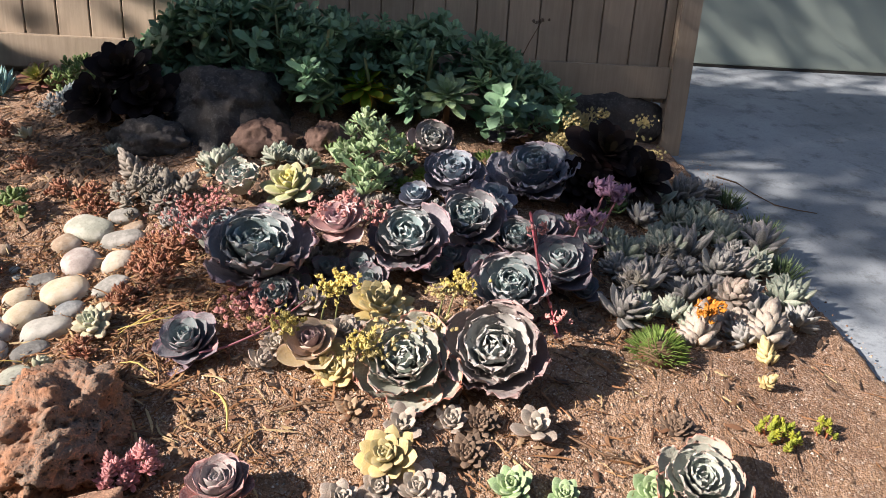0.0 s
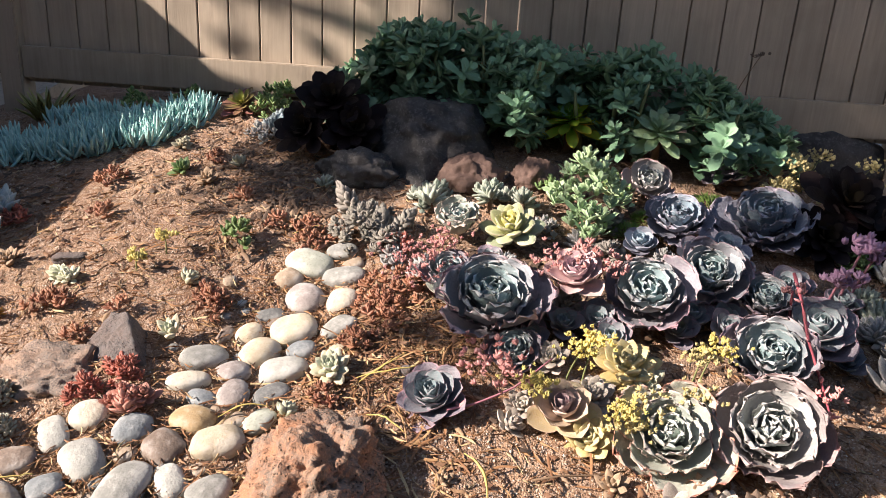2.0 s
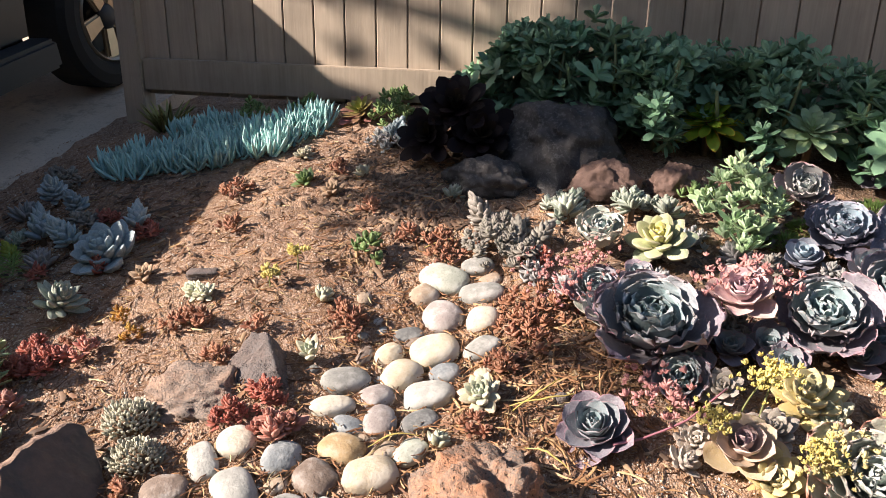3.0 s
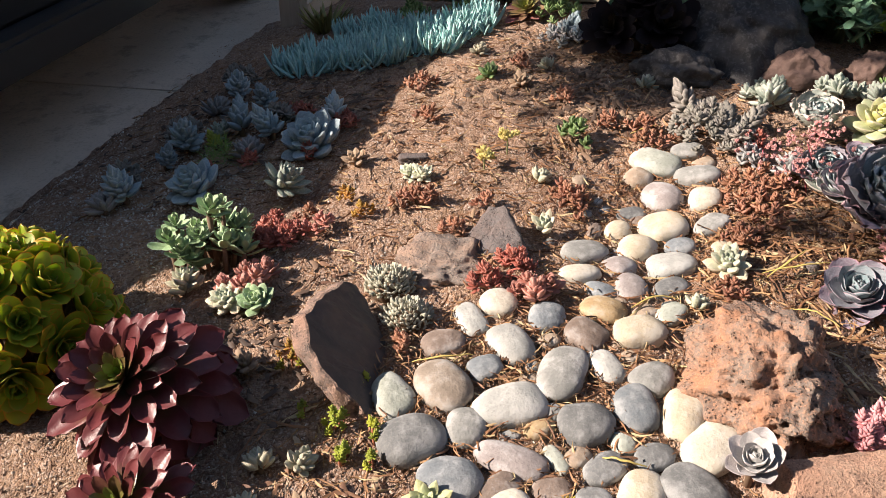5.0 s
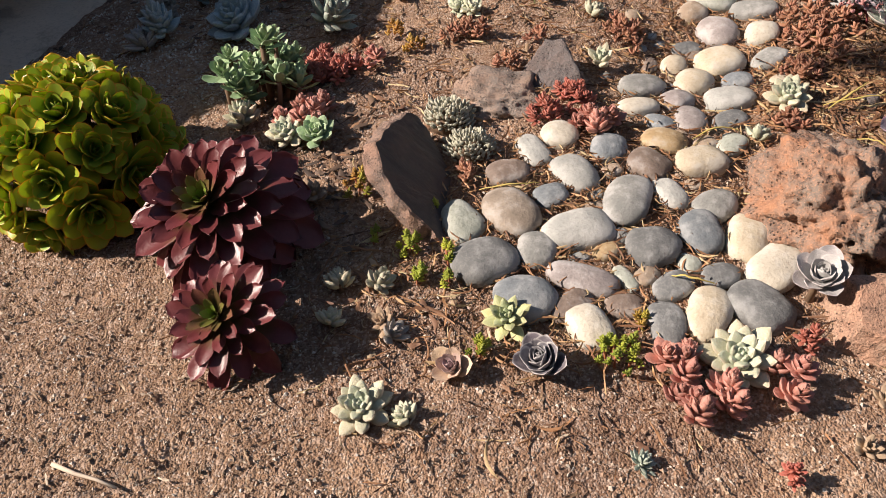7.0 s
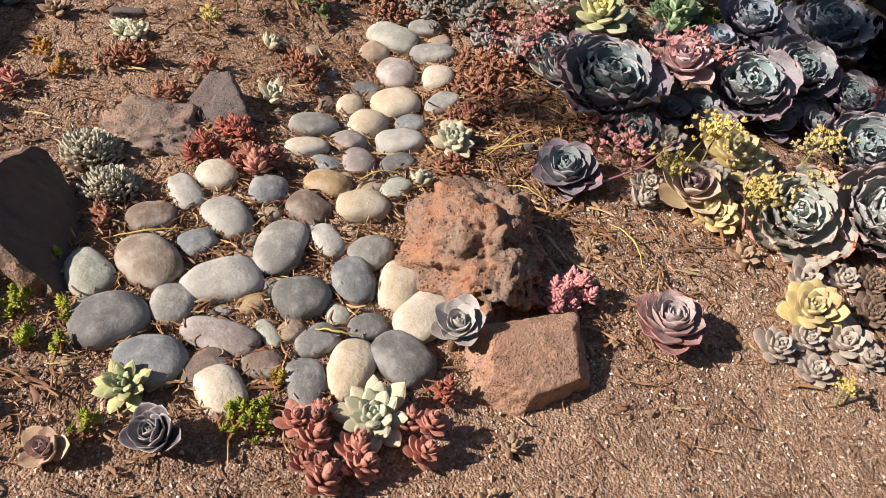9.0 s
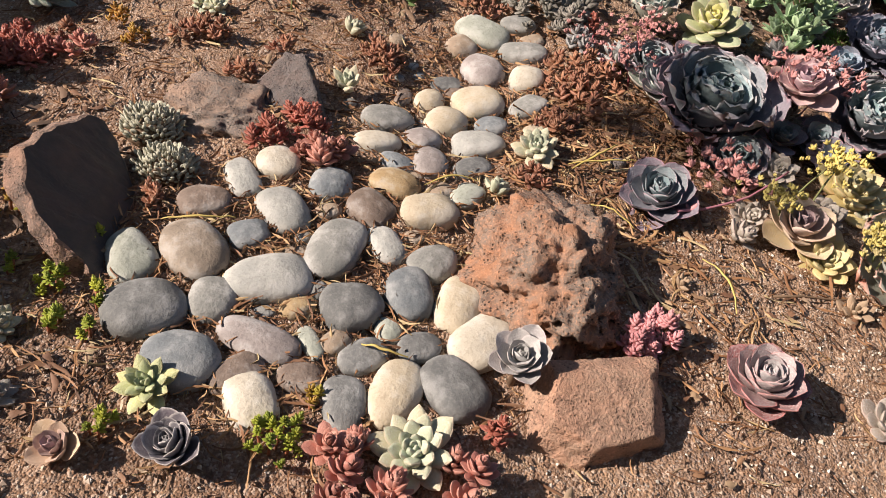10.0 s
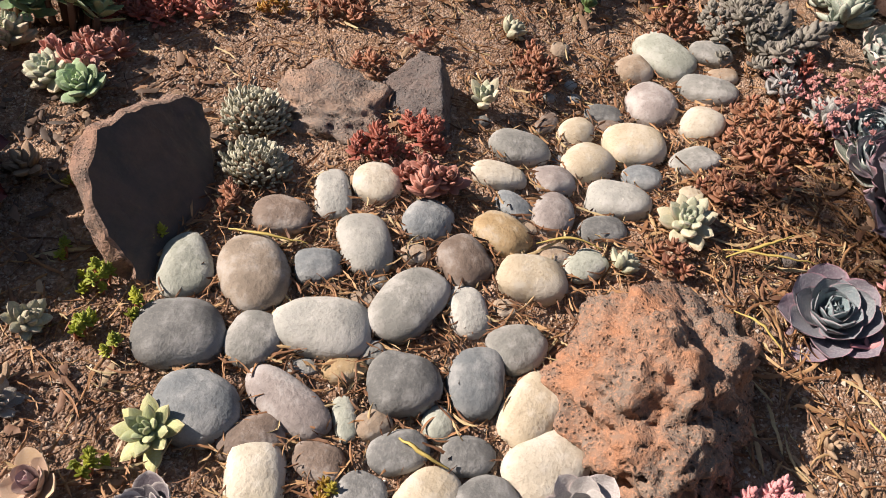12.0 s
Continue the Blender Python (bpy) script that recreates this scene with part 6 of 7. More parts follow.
plant("rust_ech", 1.291, 0.833, 0.06, 0.077, 16, -4)
plant("pink_ruffled", 2.287, 0.908, 0.05, 0.097)
plant("ruffled_white", 1.730, 2.339, 0.08, 0.095)
plant("violet_butter", 1.423, 1.249, 0.06, 0.085)
plant("lemon_ech", 1.270, 1.934, 0.09, 0.093)
plant("butter_spoon", 1.580, 1.439, 0.05, 0.087)
plant("ghost_small", 1.624, 1.398, 0.03, 0.059)
plant("pearl_ech", 1.393, 1.412, 0.06, 0.050)
plant("butter_spoon", 1.615, 0.925, 0.06, 0.070)
plant("pearl_ech", 1.529, 0.843, 0.03, 0.047)
plant("pearl_ech", 1.685, 0.878, 0.03, 0.064)
plant("pearl_ech", 1.600, 0.806, 0.02, 0.043)
plant("pearl_ech", 1.726, 0.857, 0.02, 0.039)
plant("pearl_ech", 1.604, 0.874, 0.03, 0.044)
plant("pearl_ech", 1.299, 1.226, 0.03, 0.041)
plant("pearl_spoon", 1.951, 1.048, 0.04, 0.061)
plant("pearl_spoon", 1.649, 1.040, 0.03, 0.053)
plant("dry_rosette", 1.830, 1.072, 0.02, 0.049)
plant("dry_rosette", 1.794, 0.981, 0.02, 0.054)
plant("dry_rosette", 2.301, 1.103, 0.015, 0.046)
plant("ghost_green", 0.858, 1.353, 0.04, 0.055)
plant("ghost_small", 0.791, 1.206, 0.03, 0.034)
plant("white_small", 0.293, 2.314, 0.04, 0.040)
plant("white_small", 0.410, 1.436, 0.04, 0.047)
plant("ghost_small", 0.027, 1.635, 0.03, 0.039)
plant("ghost_small", 0.361, 1.670, 0.03, 0.038)
plant("parched_small", -0.212, 1.702, 0.03, 0.045)
plant("ghost_small", 0.009, 2.472, 0.03, 0.038)
plant("parched_small", 0.206, 2.202, 0.03, 0.046)
plant("green_small", 0.087, 2.274, 0.03, 0.048)
plant("slateblue_big", -0.390, 1.778, 0.07, 0.111)
plant("slateblue_big", -0.672, 1.519, 0.07, 0.090)
plant("sage_rosette", -0.376, 1.531, 0.07, 0.076)
plant("slateblue_small", -0.848, 2.179, 0.07, 0.086)
plant("slateblue_small", -0.692, 1.895, 0.07, 0.082)
plant("slateblue_small", -0.560, 1.861, 0.07, 0.080)
plant("slateblue_small", -0.847, 1.798, 0.07, 0.091)
plant("slateblue_small", -0.893, 1.498, 0.07, 0.086)
plant("slateblue_small", -0.367, 1.943, 0.07, 0.067)
plant("lime_small", -0.746, 1.814, 0.04, 0.042)
plant("ghost_small", -0.012, 0.629, 0.03, 0.039)
plant("ghost_small", 0.064, 0.644, 0.03, 0.039)
plant("ghost_small", 0.003, 0.535, 0.03, 0.031)
plant("pearl_spoon", 0.123, 0.532, 0.02, 0.037)
plant("ghost_green", 0.122, 0.365, 0.03, 0.053)
plant("ghost_small", 0.202, 0.372, 0.02, 0.032)
plant("pearl_point", 0.254, 0.470, 0.03, 0.043)
plant("frost_point", 0.407, 0.498, 0.05, 0.056)
plant("butter_green", 0.331, 0.587, 0.04, 0.049)
plant("ghost_green", 0.741, 0.576, 0.04, 0.067)
plant("ruffled_grey", 0.872, 0.738, 0.085, 0.056, 30, -6)
plant("parched_small", 1.174, 1.060, 0.02, 0.028)
plant("parched_small", 0.976, 0.565, 0.02, 0.029)
plant("pearl_ech", 1.329, 1.278, 0.03, 0.044)
plant("sage_rosette", 2.324, 1.796, 0.05, 0.090)
plant("sage_rosette", 2.563, 2.063, 0.06, 0.076)
plant("sage_rosette", 2.719, 2.133, 0.06, 0.068)
plant("ash_rosette", 2.445, 2.054, 0.05, 0.072)
plant("sage_rosette", 2.475, 1.925, 0.05, 0.073)
plant("ash_rosette", 2.569, 1.879, 0.06, 0.099)
plant("ash_rosette", 2.351, 1.653, 0.03, 0.091)
plant("ash_rosette", 2.481, 1.627, 0.04, 0.069)
plant("ash_rosette", 2.622, 1.800, 0.04, 0.083)
plant("pearl_fat", 2.460, 1.434, 0.05, 0.095)
plant("pearl_fat", 2.612, 1.637, 0.06, 0.091)
plant("pearl_fat", 2.653, 1.449, 0.07, 0.096)
plant("sage_rosette", 2.797, 1.672, 0.05, 0.076)
plant("butter_fat", 2.639, 1.378, 0.03, 0.052)
plant("butter_fat", 2.590, 1.292, 0.02, 0.038)
plant("ash_rosette", 2.798, 1.553, 0.05, 0.061)
plant("blue_ech", 2.047, 2.570, 0.09, 0.089)
plant("sage_rosette", 1.595, 2.110, 0.05, 0.050)
plant("sage_rosette", 1.199, 2.132, 0.08, 0.050)
plant("sage_rosette", 1.005, 2.111, 0.06, 0.064)
plant("sage_rosette", 1.304, 2.124, 0.08, 0.050)
plant("ash_fat", 0.765, 2.042, 0.06, 0.074)
plant("ash_fat", 0.867, 1.932, 0.04, 0.079)
plant("ash_fat", 0.923, 1.959, 0.05, 0.061)
plant("ash_rosette", 1.257, 1.814, 0.04, 0.055)
plant("mauve_small", 1.126, 1.716, 0.05, 0.060)
plant("mauve_small", 1.134, 1.637, 0.07, 0.067)
plant("aeo_maroon_small", 0.128, 2.792, 0.06, 0.092)
plant("slateblue_small", 0.316, 2.597, 0.06, 0.065)
plant("slateblue_small", 0.379, 2.570, 0.05, 0.061)
plant("mint_rosette", 2.042, 2.831, 0.2, 0.095)
plant("mint_rosette", 1.787, 2.567, 0.19, 0.120)
plant("mint_rosette", 2.244, 2.819, 0.11, 0.091)
plant("aeo_lime", 1.451, 2.630, 0.17, 0.115)
plant("brown_aloe", 2.113, 2.607, 0.05, 0.100)
plant("mint_small", 1.881, 0.895, 0.03, 0.054)
plant("mint_small", 2.188, 0.897, 0.03, 0.058)
plant("mint_small", 1.995, 0.888, 0.02, 0.043)
plant("ash_rosette", 1.041, 1.744, 0.05, 0.061)
plant("sage_rosette", 0.593, 0.365, 0.02, 0.025)
cushion("russet", 0.944, 1.681, 0.117)
cushion("russet", 0.468, 1.590, 0.063)
cushion("russet", 0.860, 1.268, 0.046)
cushion("russet", 0.903, 1.467, 0.042)
cushion("crimson", 0.303, 1.200, 0.051)
cushion("crimson", 0.369, 1.267, 0.053)
cushion("coral6", 0.425, 1.173, 0.063)
cushion("crimson", 0.949, 1.881, 0.042)
cushion("russet", -0.148, 2.204, 0.067)
cushion("russet", -0.058, 1.970, 0.047)
cushion("russet", 0.185, 2.355, 0.048)
cushion("russet", 0.372, 2.110, 0.044)
cushion("crimson", -0.270, 1.326, 0.058)
cushion("coral", -0.185, 1.366, 0.052)
cushion("coral6", -0.275, 1.125, 0.085)
cushion("russet", 0.180, 1.389, 0.044)
cushion("russet", 0.007, 1.499, 0.041)
cushion("orange", -0.091, 1.448, 0.037)
cushion("russet", 0.076, 1.517, 0.038)
cushion("russet", 0.447, 1.605, 0.044)
cushion("russet", 0.169, 0.971, 0.028)
bead_dome("sedum", "silvery beaded succulent cushion against a rock", 0.077, 1.163, 0.062, "cactus")
bead_dome("sedum", "silvery beaded succulent cushion against a rock", 0.154, 1.060, 0.058, "cactus")
cushion("rose", 1.074, 0.868, 0.039)
cushion("rose", 1.120, 0.900, 0.042)
cushion("coral6", 0.641, 0.545, 0.055)
cushion("coral6", 0.660, 0.471, 0.050)
cushion("coral6", 0.721, 0.504, 0.031)
cushion("coral9", 0.822, 0.558, 0.050)
cushion("crimson", 0.860, 0.636, 0.024)
cushion("limesed", 0.538, 0.557, 0.050)
cushion("limesed", 0.020, 0.761, 0.016)
cushion("limesed", 0.101, 0.747, 0.034)
cushion("limesed", 0.122, 0.855, 0.017)
cushion("limesed", 0.185, 0.731, 0.022)
cushion("limesed", 0.141, 0.673, 0.020)
cushion("limesed", 0.199, 0.671, 0.017)
cushion("limesed", 0.297, 0.520, 0.026)
cushion("limesed", 2.555, 1.107, 0.057)
cushion("limesed", 2.683, 1.136, 0.030)
cushion("limeorange", -0.068, 0.912, 0.050)
cushion("limeorange", 0.573, 0.641, 0.022)
cushion("greensed", 0.434, 1.870, 0.061)
cushion("greensed", 0.260, 2.789, 0.101)
cushion("greensed", 0.246, 2.918, 0.086)
cushion("mintshrub", -0.405, 1.225, 0.105)
cushion("mintshrub", -0.480, 1.165, 0.062)
cushion("mintmound", 1.516, 2.123, 0.143)
cushion("mintskirt", 1.505, 2.015, 0.085)
needles("brightgrass", 1.646, 2.089, 0.069)
needles("brightgrass", 1.946, 2.347, 0.084)
cushion("ashgrey", 0.933, 1.812, 0.045)
cushion("greensed", 2.360, 2.079, 0.051)
plant("ghost_green", -0.305, 1.050, 0.04, 0.050)
plant("mint_small", -0.220, 1.042, 0.05, 0.052)
cushion("ghostsed", -0.441, 1.098, 0.029)
cushion("creamsed", 2.345, 2.840, 0.108)
cushion("creamsed", 2.215, 2.470, 0.075)
cushion("creamsed", 2.36, 2.60, 0.085)
cushion("brownsed", 1.437, 1.641, 0.049)
cushion("greensed", 1.42, 2.29, 0.08)
cushion("greensed", 1.61, 2.33, 0.08)
cushion("brownsed", 1.63, 2.20, 0.06)
cushion("ashgrey", 1.385, 2.04, 0.05)
cushion("ashgrey", 1.75, 1.93, 0.06)
cushion("cones", 1.56, 1.90, 0.06)
needles("brightgrass", 1.715, 2.20, 0.06)
plant("parched_small", 0.936, 0.467, 0.02, 0.030)
plant("parched_small", 1.055, 0.470, 0.02, 0.032)
plant("ghost_small", 1.080, 0.448, 0.02, 0.026)
plant("parched_small", 0.104, 0.560, 0.02, 0.036)
cushion("crimson", 0.823, 0.382, 0.018)
needles("brightgrass", 2.326, 1.372, 0.093)
needles("darkgrass", 2.825, 2.009, 0.101)
needles("darkgrass", 2.896, 2.391, 0.079)
needles("yellowgrass", -0.769, 2.847, 0.089)
bloom("yellow", 1.429, 1.366, 0.13, 0.03, -0.03)
bloom("yellow", 1.467, 1.354, 0.15, 0.02, 0.0)
bloom("yellow", 1.389, 1.282, 0.1, -0.03, -0.03)
bloom("yellow", 1.578, 1.221, 0.11, -0.03, -0.04)
bloom("cream", 1.733, 1.400, 0.12, 0.02, 0.0)
bloom("yellow", 1.761, 1.433, 0.12, 0.03, 0.0)
bloom("cream", 1.691, 1.271, 0.12, 0.03, -0.02)
bloom("cream", 1.579, 1.261, 0.1, 0.02, -0.04)
bloom("cream", 1.588, 1.214, 0.09, -0.02, -0.04)
bloom("pink", 1.429, 1.662, 0.16, -0.04, -0.02)
bloom("pink", 1.438, 1.676, 0.18, 0.03, -0.03)
bloom("pink", 1.489, 1.688, 0.15, 0.05, -0.03)
bloom("red", 1.090, 1.724, 0.12, -0.04, -0.02)
bloom("red", 1.068, 1.692, 0.09, -0.05, -0.03)
bloom("red", 1.068, 1.752, 0.13, 0.02, 0.0)
bloom("pink", 1.288, 1.441, 0.06, -0.06, -0.08)
bloom("pink", 1.306, 1.425, 0.05, -0.03, -0.09)
bloom("lilac", 2.214, 1.831, 0.22, 0.05, 0.02)
bloom("lilac", 2.140, 1.747, 0.16, 0.03, -0.01)
bloom("lilac", 2.260, 1.870, 0.18, 0.05, 0.0)
bloom("ruby", 2.036, 1.675, 0.16, -0.02, -0.03)
bloom("ruby", 2.015, 1.476, 0.05, 0.03, -0.12)
bloom("orange", 2.482, 1.486, 0.09, 0.02, -0.01)
bloom("orange", 2.476, 1.463, 0.085, 0.0, -0.01)
bloom("tiny", 0.245, 1.792, 0.06)
bloom("tiny", 0.194, 1.701, 0.045)
bloom("cream", 2.242, 2.524, 0.16, 0.03, 0.0)
bloom("cream", 2.373, 2.696, 0.15, 0.05, 0.0)
bloom("cream", 2.569, 2.732, 0.14, 0.06, 0.0)
bloom("cream", 2.211, 2.404, 0.12)
bloom("red", 0.959, 1.794, 0.06)
bloom("speck", 1.619, 0.737, 0.05)
bloom("speck", 1.645, 0.748, 0.05)
plant("mauve_small", 1.430, 1.560, 0.05, 0.060)
plant("mauve_small", 1.549, 1.521, 0.05, 0.062)
plant("mauve_small", 1.730, 1.587, 0.05, 0.061)
plant("mauve_small", 1.865, 1.670, 0.05, 0.067)
plant("mauve_small", 2.075, 1.856, 0.06, 0.068)
plant("ash_rosette", 1.359, 1.624, 0.05, 0.055)
plant("mauve_small", 2.227, 1.830, 0.05, 0.061)
plant("blue_small", 1.939, 1.948, 0.05, 0.074)
plant("ash_rosette", 1.496, 1.980, 0.04, 0.059)
plant("ash_rosette", 2.418, 1.746, 0.04, 0.073)
plant("sage_rosette", 2.632, 2.038, 0.06, 0.070)
plant("ash_rosette", 2.723, 1.923, 0.04, 0.071)
plant("sage_rosette", 2.303, 1.881, 0.05, 0.058)
plant("ash_rosette", 2.691, 1.665, 0.05, 0.058)
plant("pearl_fat", 2.721, 1.456, 0.05, 0.047)
plant("pearl_ech", 2.594, 1.522, 0.04, 0.055)
plant("ash_rosette", 2.513, 1.761, 0.04, 0.063)
plant("mauve_small", 1.213, 1.825, 0.04, 0.052)
plant("ghost_small", 1.492, 1.224, 0.03, 0.036)
plant("parched_small", 1.724, 1.116, 0.02, 0.047)
plant("parched_small", 1.529, 1.099, 0.015, 0.044)
cushion("russet", -0.245, 1.417, 0.039)
cushion("crimson", -0.326, 1.363, 0.050)
cushion("crimson", -0.331, 1.292, 0.049)
cushion("orange", -0.163, 1.515, 0.037)
cushion("russet", 0.037, 1.522, 0.040)
cushion("russet", 0.435, 1.623, 0.046)
cushion("russet", 0.651, 1.902, 0.057)
cushion("russet", 0.745, 1.947, 0.041)
cushion("crimson", 0.353, 1.295, 0.040)
cushion("russet", 0.527, 1.982, 0.045)
cushion("russet", 0.880, 1.485, 0.039)
cushion("russet", 0.945, 1.653, 0.044)
cushion("russet", 0.237, 1.514, 0.036)
cushion("russet", 0.635, 1.962, 0.059)
cushion("russet", 0.961, 1.542, 0.057)
cushion("russet", 0.162, 0.976, 0.027)
plant("parched_small", -0.163, 0.860, 0.03, 0.042)
plant("parched_small", 0.561, 2.000, 0.02, 0.042)
plant("ghost_small", -0.013, 1.653, 0.025, 0.039)
plant("sage_rosette", 0.625, 2.212, 0.03, 0.043)
blade(0.207, 0.915, 0.331, 0.953, 0.06)
blade(0.646, 1.159, 0.747, 1.211, -0.08)
blade(0.932, 1.318, 1.098, 1.371, 0.05)
blade(0.980, 1.196, 1.073, 1.155, -0.05)
blade(0.620, 0.744, 0.699, 0.739, 0.1)
blade(0.941, 1.303, 1.036, 1.410, 0.05)
blade(0.597, 1.924, 0.686, 1.970, 0.05)
blade(1.212, 1.115, 1.270, 0.995, -0.12)
blade(-0.764, 0.338, -0.726, 0.423, 0.06)
cushion("cones", 0.814, 1.967, 0.112)
cushion("cones", 0.899, 1.873, 0.063)
cushion("palecones", 1.006, 2.159, 0.077)
cushion("palecones", 1.195, 2.215, 0.059)
cushion("palecones", 1.291, 2.197, 0.059)
cushion("cones", 1.584, 2.108, 0.058)
cushion("cones", 1.439, 1.625, 0.045)
cushion("finegreen", -0.683, 1.710, 0.066)
cushion("crimson", -0.524, 2.009, 0.051)
cushion("crimson", -0.325, 1.934, 0.049)
cushion("cones", -0.913, 1.881, 0.075)
cushion("cones", -0.901, 2.287, 0.075)
cushion("ashgrey", 0.305, 2.589, 0.087)
cushion("ashgrey", 0.389, 2.564, 0.074)
cushion("palecones", 2.316, 3.201, 0.107)
cushion("palecones", 2.696, 2.166, 0.082)
cushion("palecones", 2.767, 1.832, 0.073)
cushion("cones", 2.470, 1.791, 0.071)
cushion("cones", 2.316, 1.612, 0.060)
cushion("ashgrey", 2.829, 2.151, 0.073)
plant("mauve_small", 1.522, 1.583, 0.05, 0.070)
plant("mauve_small", 1.771, 1.640, 0.06, 0.066)
plant("mauve_small", 1.860, 1.612, 0.06, 0.058)
plant("frost_small", 1.131, 1.653, 0.06, 0.071)
plant("mauve_small", 1.344, 1.503, 0.04, 0.055)
plant("ruffled_mauve", 1.105, 1.715, 0.06, 0.075)
plant("ash_rosette", 1.262, 1.795, 0.05, 0.05)
plant("ash_rosette", 1.655, 1.845, 0.05, 0.055)
plant("mauve_small", 1.835, 1.955, 0.06, 0.075)
plant("mauve_small", 2.105, 1.88, 0.05, 0.07)
plant("ruffled_mauve", 1.308, 1.440, 0.04, 0.078)
plant("pearl_ech", 1.496, 1.333, 0.04, 0.057)
plant("pearl_ech", 1.739, 1.162, 0.02, 0.059)
plant("butter_spoon", 1.480, 1.204, 0.03, 0.065)
plant("pearl_ech", 1.763, 1.076, 0.02, 0.047)
plant("blue_small", 1.671, 1.992, 0.05, 0.067)
plant("blue_small", 1.924, 2.006, 0.06, 0.083)
plant("ash_rosette", 2.434, 2.186, 0.04, 0.081)
plant("sage_rosette", 2.539, 2.222, 0.04, 0.095)
plant("ash_rosette", 2.656, 2.289, 0.04, 0.110)
plant("sage_rosette", 2.735, 2.079, 0.04, 0.079)
plant("ash_rosette", 2.698, 1.813, 0.04, 0.083)
plant("sage_rosette", 2.486, 1.859, 0.04, 0.095)
plant("ash_rosette", 2.556, 1.671, 0.04, 0.068)
plant("sage_rosette", 2.323, 1.518, 0.04, 0.073)
plant("ash_rosette", 2.258, 1.520, 0.04, 0.083)
plant("sage_rosette", 2.410, 1.533, 0.04, 0.064)
plant("ash_rosette", 2.683, 1.585, 0.04, 0.076)
plant("sage_rosette", 2.835, 1.691, 0.04, 0.090)
plant("ash_rosette", 2.607, 1.454, 0.04, 0.063)
plant("sage_rosette", 2.727, 1.997, 0.04, 0.089)
plant("ash_rosette", 2.861, 2.002, 0.04, 0.101)
plant("sage_rosette", 2.441, 1.500, 0.04, 0.064)
needles("darkgrass", 2.945, 2.175, 0.103)
needles("darkgrass", 2.893, 1.884, 0.082)
plant("slateblue_small", -0.873, 1.701, 0.05, 0.063)
plant("slateblue_small", -0.696, 2.104, 0.05, 0.069)
plant("ash_rosette", -0.883, 2.062, 0.04, 0.070)
plant("ash_rosette", -0.589, 1.746, 0.04, 0.065)
plant("ash_rosette", -0.931, 1.449, 0.04, 0.062)
cushion("cones", -0.962, 1.583, 0.065)
cushion("cones", -0.574, 1.941, 0.066)
cushion("crimson", -0.569, 1.702, 0.032)
cushion("crimson", -0.372, 1.724, 0.028)
cushion("crimson", -0.675, 1.637, 0.028)
cushion("palecones", -0.760, 1.868, 0.046)


# ---- grit and litter ----
def scatter_grit():
    """Crumbs and grit: little angular bits over the open soil, thickest where the path comes close."""
    rng = np.random.default_rng(5)
    n = 60000
    x, y = rng.uniform(-1.3, 3.0, n), rng.uniform(-0.35, 2.9, n)
    near = rng.random(n) < 0.62
    x, y = np.where(near, rng.uniform(-1.2, 2.3, n), x), np.where(near, rng.uniform(0.0, 1.35, n), y)
    z = np.array([ground(a, b) + relief(a, b) for a, b in zip(x, y)])
    size = (0.0016 + 0.0044 * rng.random(n) ** 2.6) * np.where(rng.random(n) < 0.008, 1.4, 1.0)
    base = np.array([(1, 0, -0.3), (-1, 0, -0.3), (0, 1, -0.3), (0, -1, -0.3), (0, 0, 1)], float)
    v = base[None] * size[:, None, None] * rng.uniform(0.6, 1.3, (n, 5, 1))
    v[:, :, 1] *= rng.uniform(0.6, 1, (n, 1))
    v[:, :, 2] *= rng.uniform(0.5, 0.95, (n, 1))
    a = rng.uniform(0, 6.28, (n, 1))
    verts = np.stack([v[:, :, 0] * np.cos(a) - v[:, :, 1] * np.sin(a) + x[:, None], v[:, :, 0] * np.sin(a) + v[:, :, 1] * np.cos(a) + y[:, None], v[:, :, 2] + (z + 0.22 * size)[:, None]], 2)
    tri = np.array([(0, 2, 4), (2, 1, 4), (1, 3, 4), (3, 0, 4)])
    faces = (tri[None] + 5 * np.arange(n)[:, None, None]).reshape(-1, 3)
    mat = island_material("grit", ((0.0, (0.16, 0.096, 0.062)), (0.35, (0.26, 0.155, 0.10)), (0.65, (0.39, 0.26, 0.18)), (0.86, (0.52, 0.41, 0.32)), (0.96, (0.68, 0.60, 0.51))))
    thing("gravel", "fine mixed grit and pumice bits over the soil", "gravel", (0, 0, 0), kind="stuff", data=mesh_of("gravel", verts.reshape(-1, 3), faces.tolist(), mat, False))


def strip(rng, length, width, curve, twist):
    pts, k = [], 5
    for i in range(k + 1):
        u = i / k - 0.5
        w = width * (1 - (2 * u) ** 2) ** 0.5 + width * 0.12 if abs(u) < 0.5 else width * 0.12
        px, py = u * length, curve * length * u * u
        lift = 0.25 * length * twist * (u + 0.5) ** 2
        pts += [(px, py - w / 2, lift), (px, py, lift + w * 0.22), (px, py + w / 2, lift)]
    f = []
    for i in range(k):
        a = 3 * i
        f += [(a, a + 3, a + 4, a + 1), (a + 1, a + 4, a + 5, a + 2)]
    return np.array(pts), f


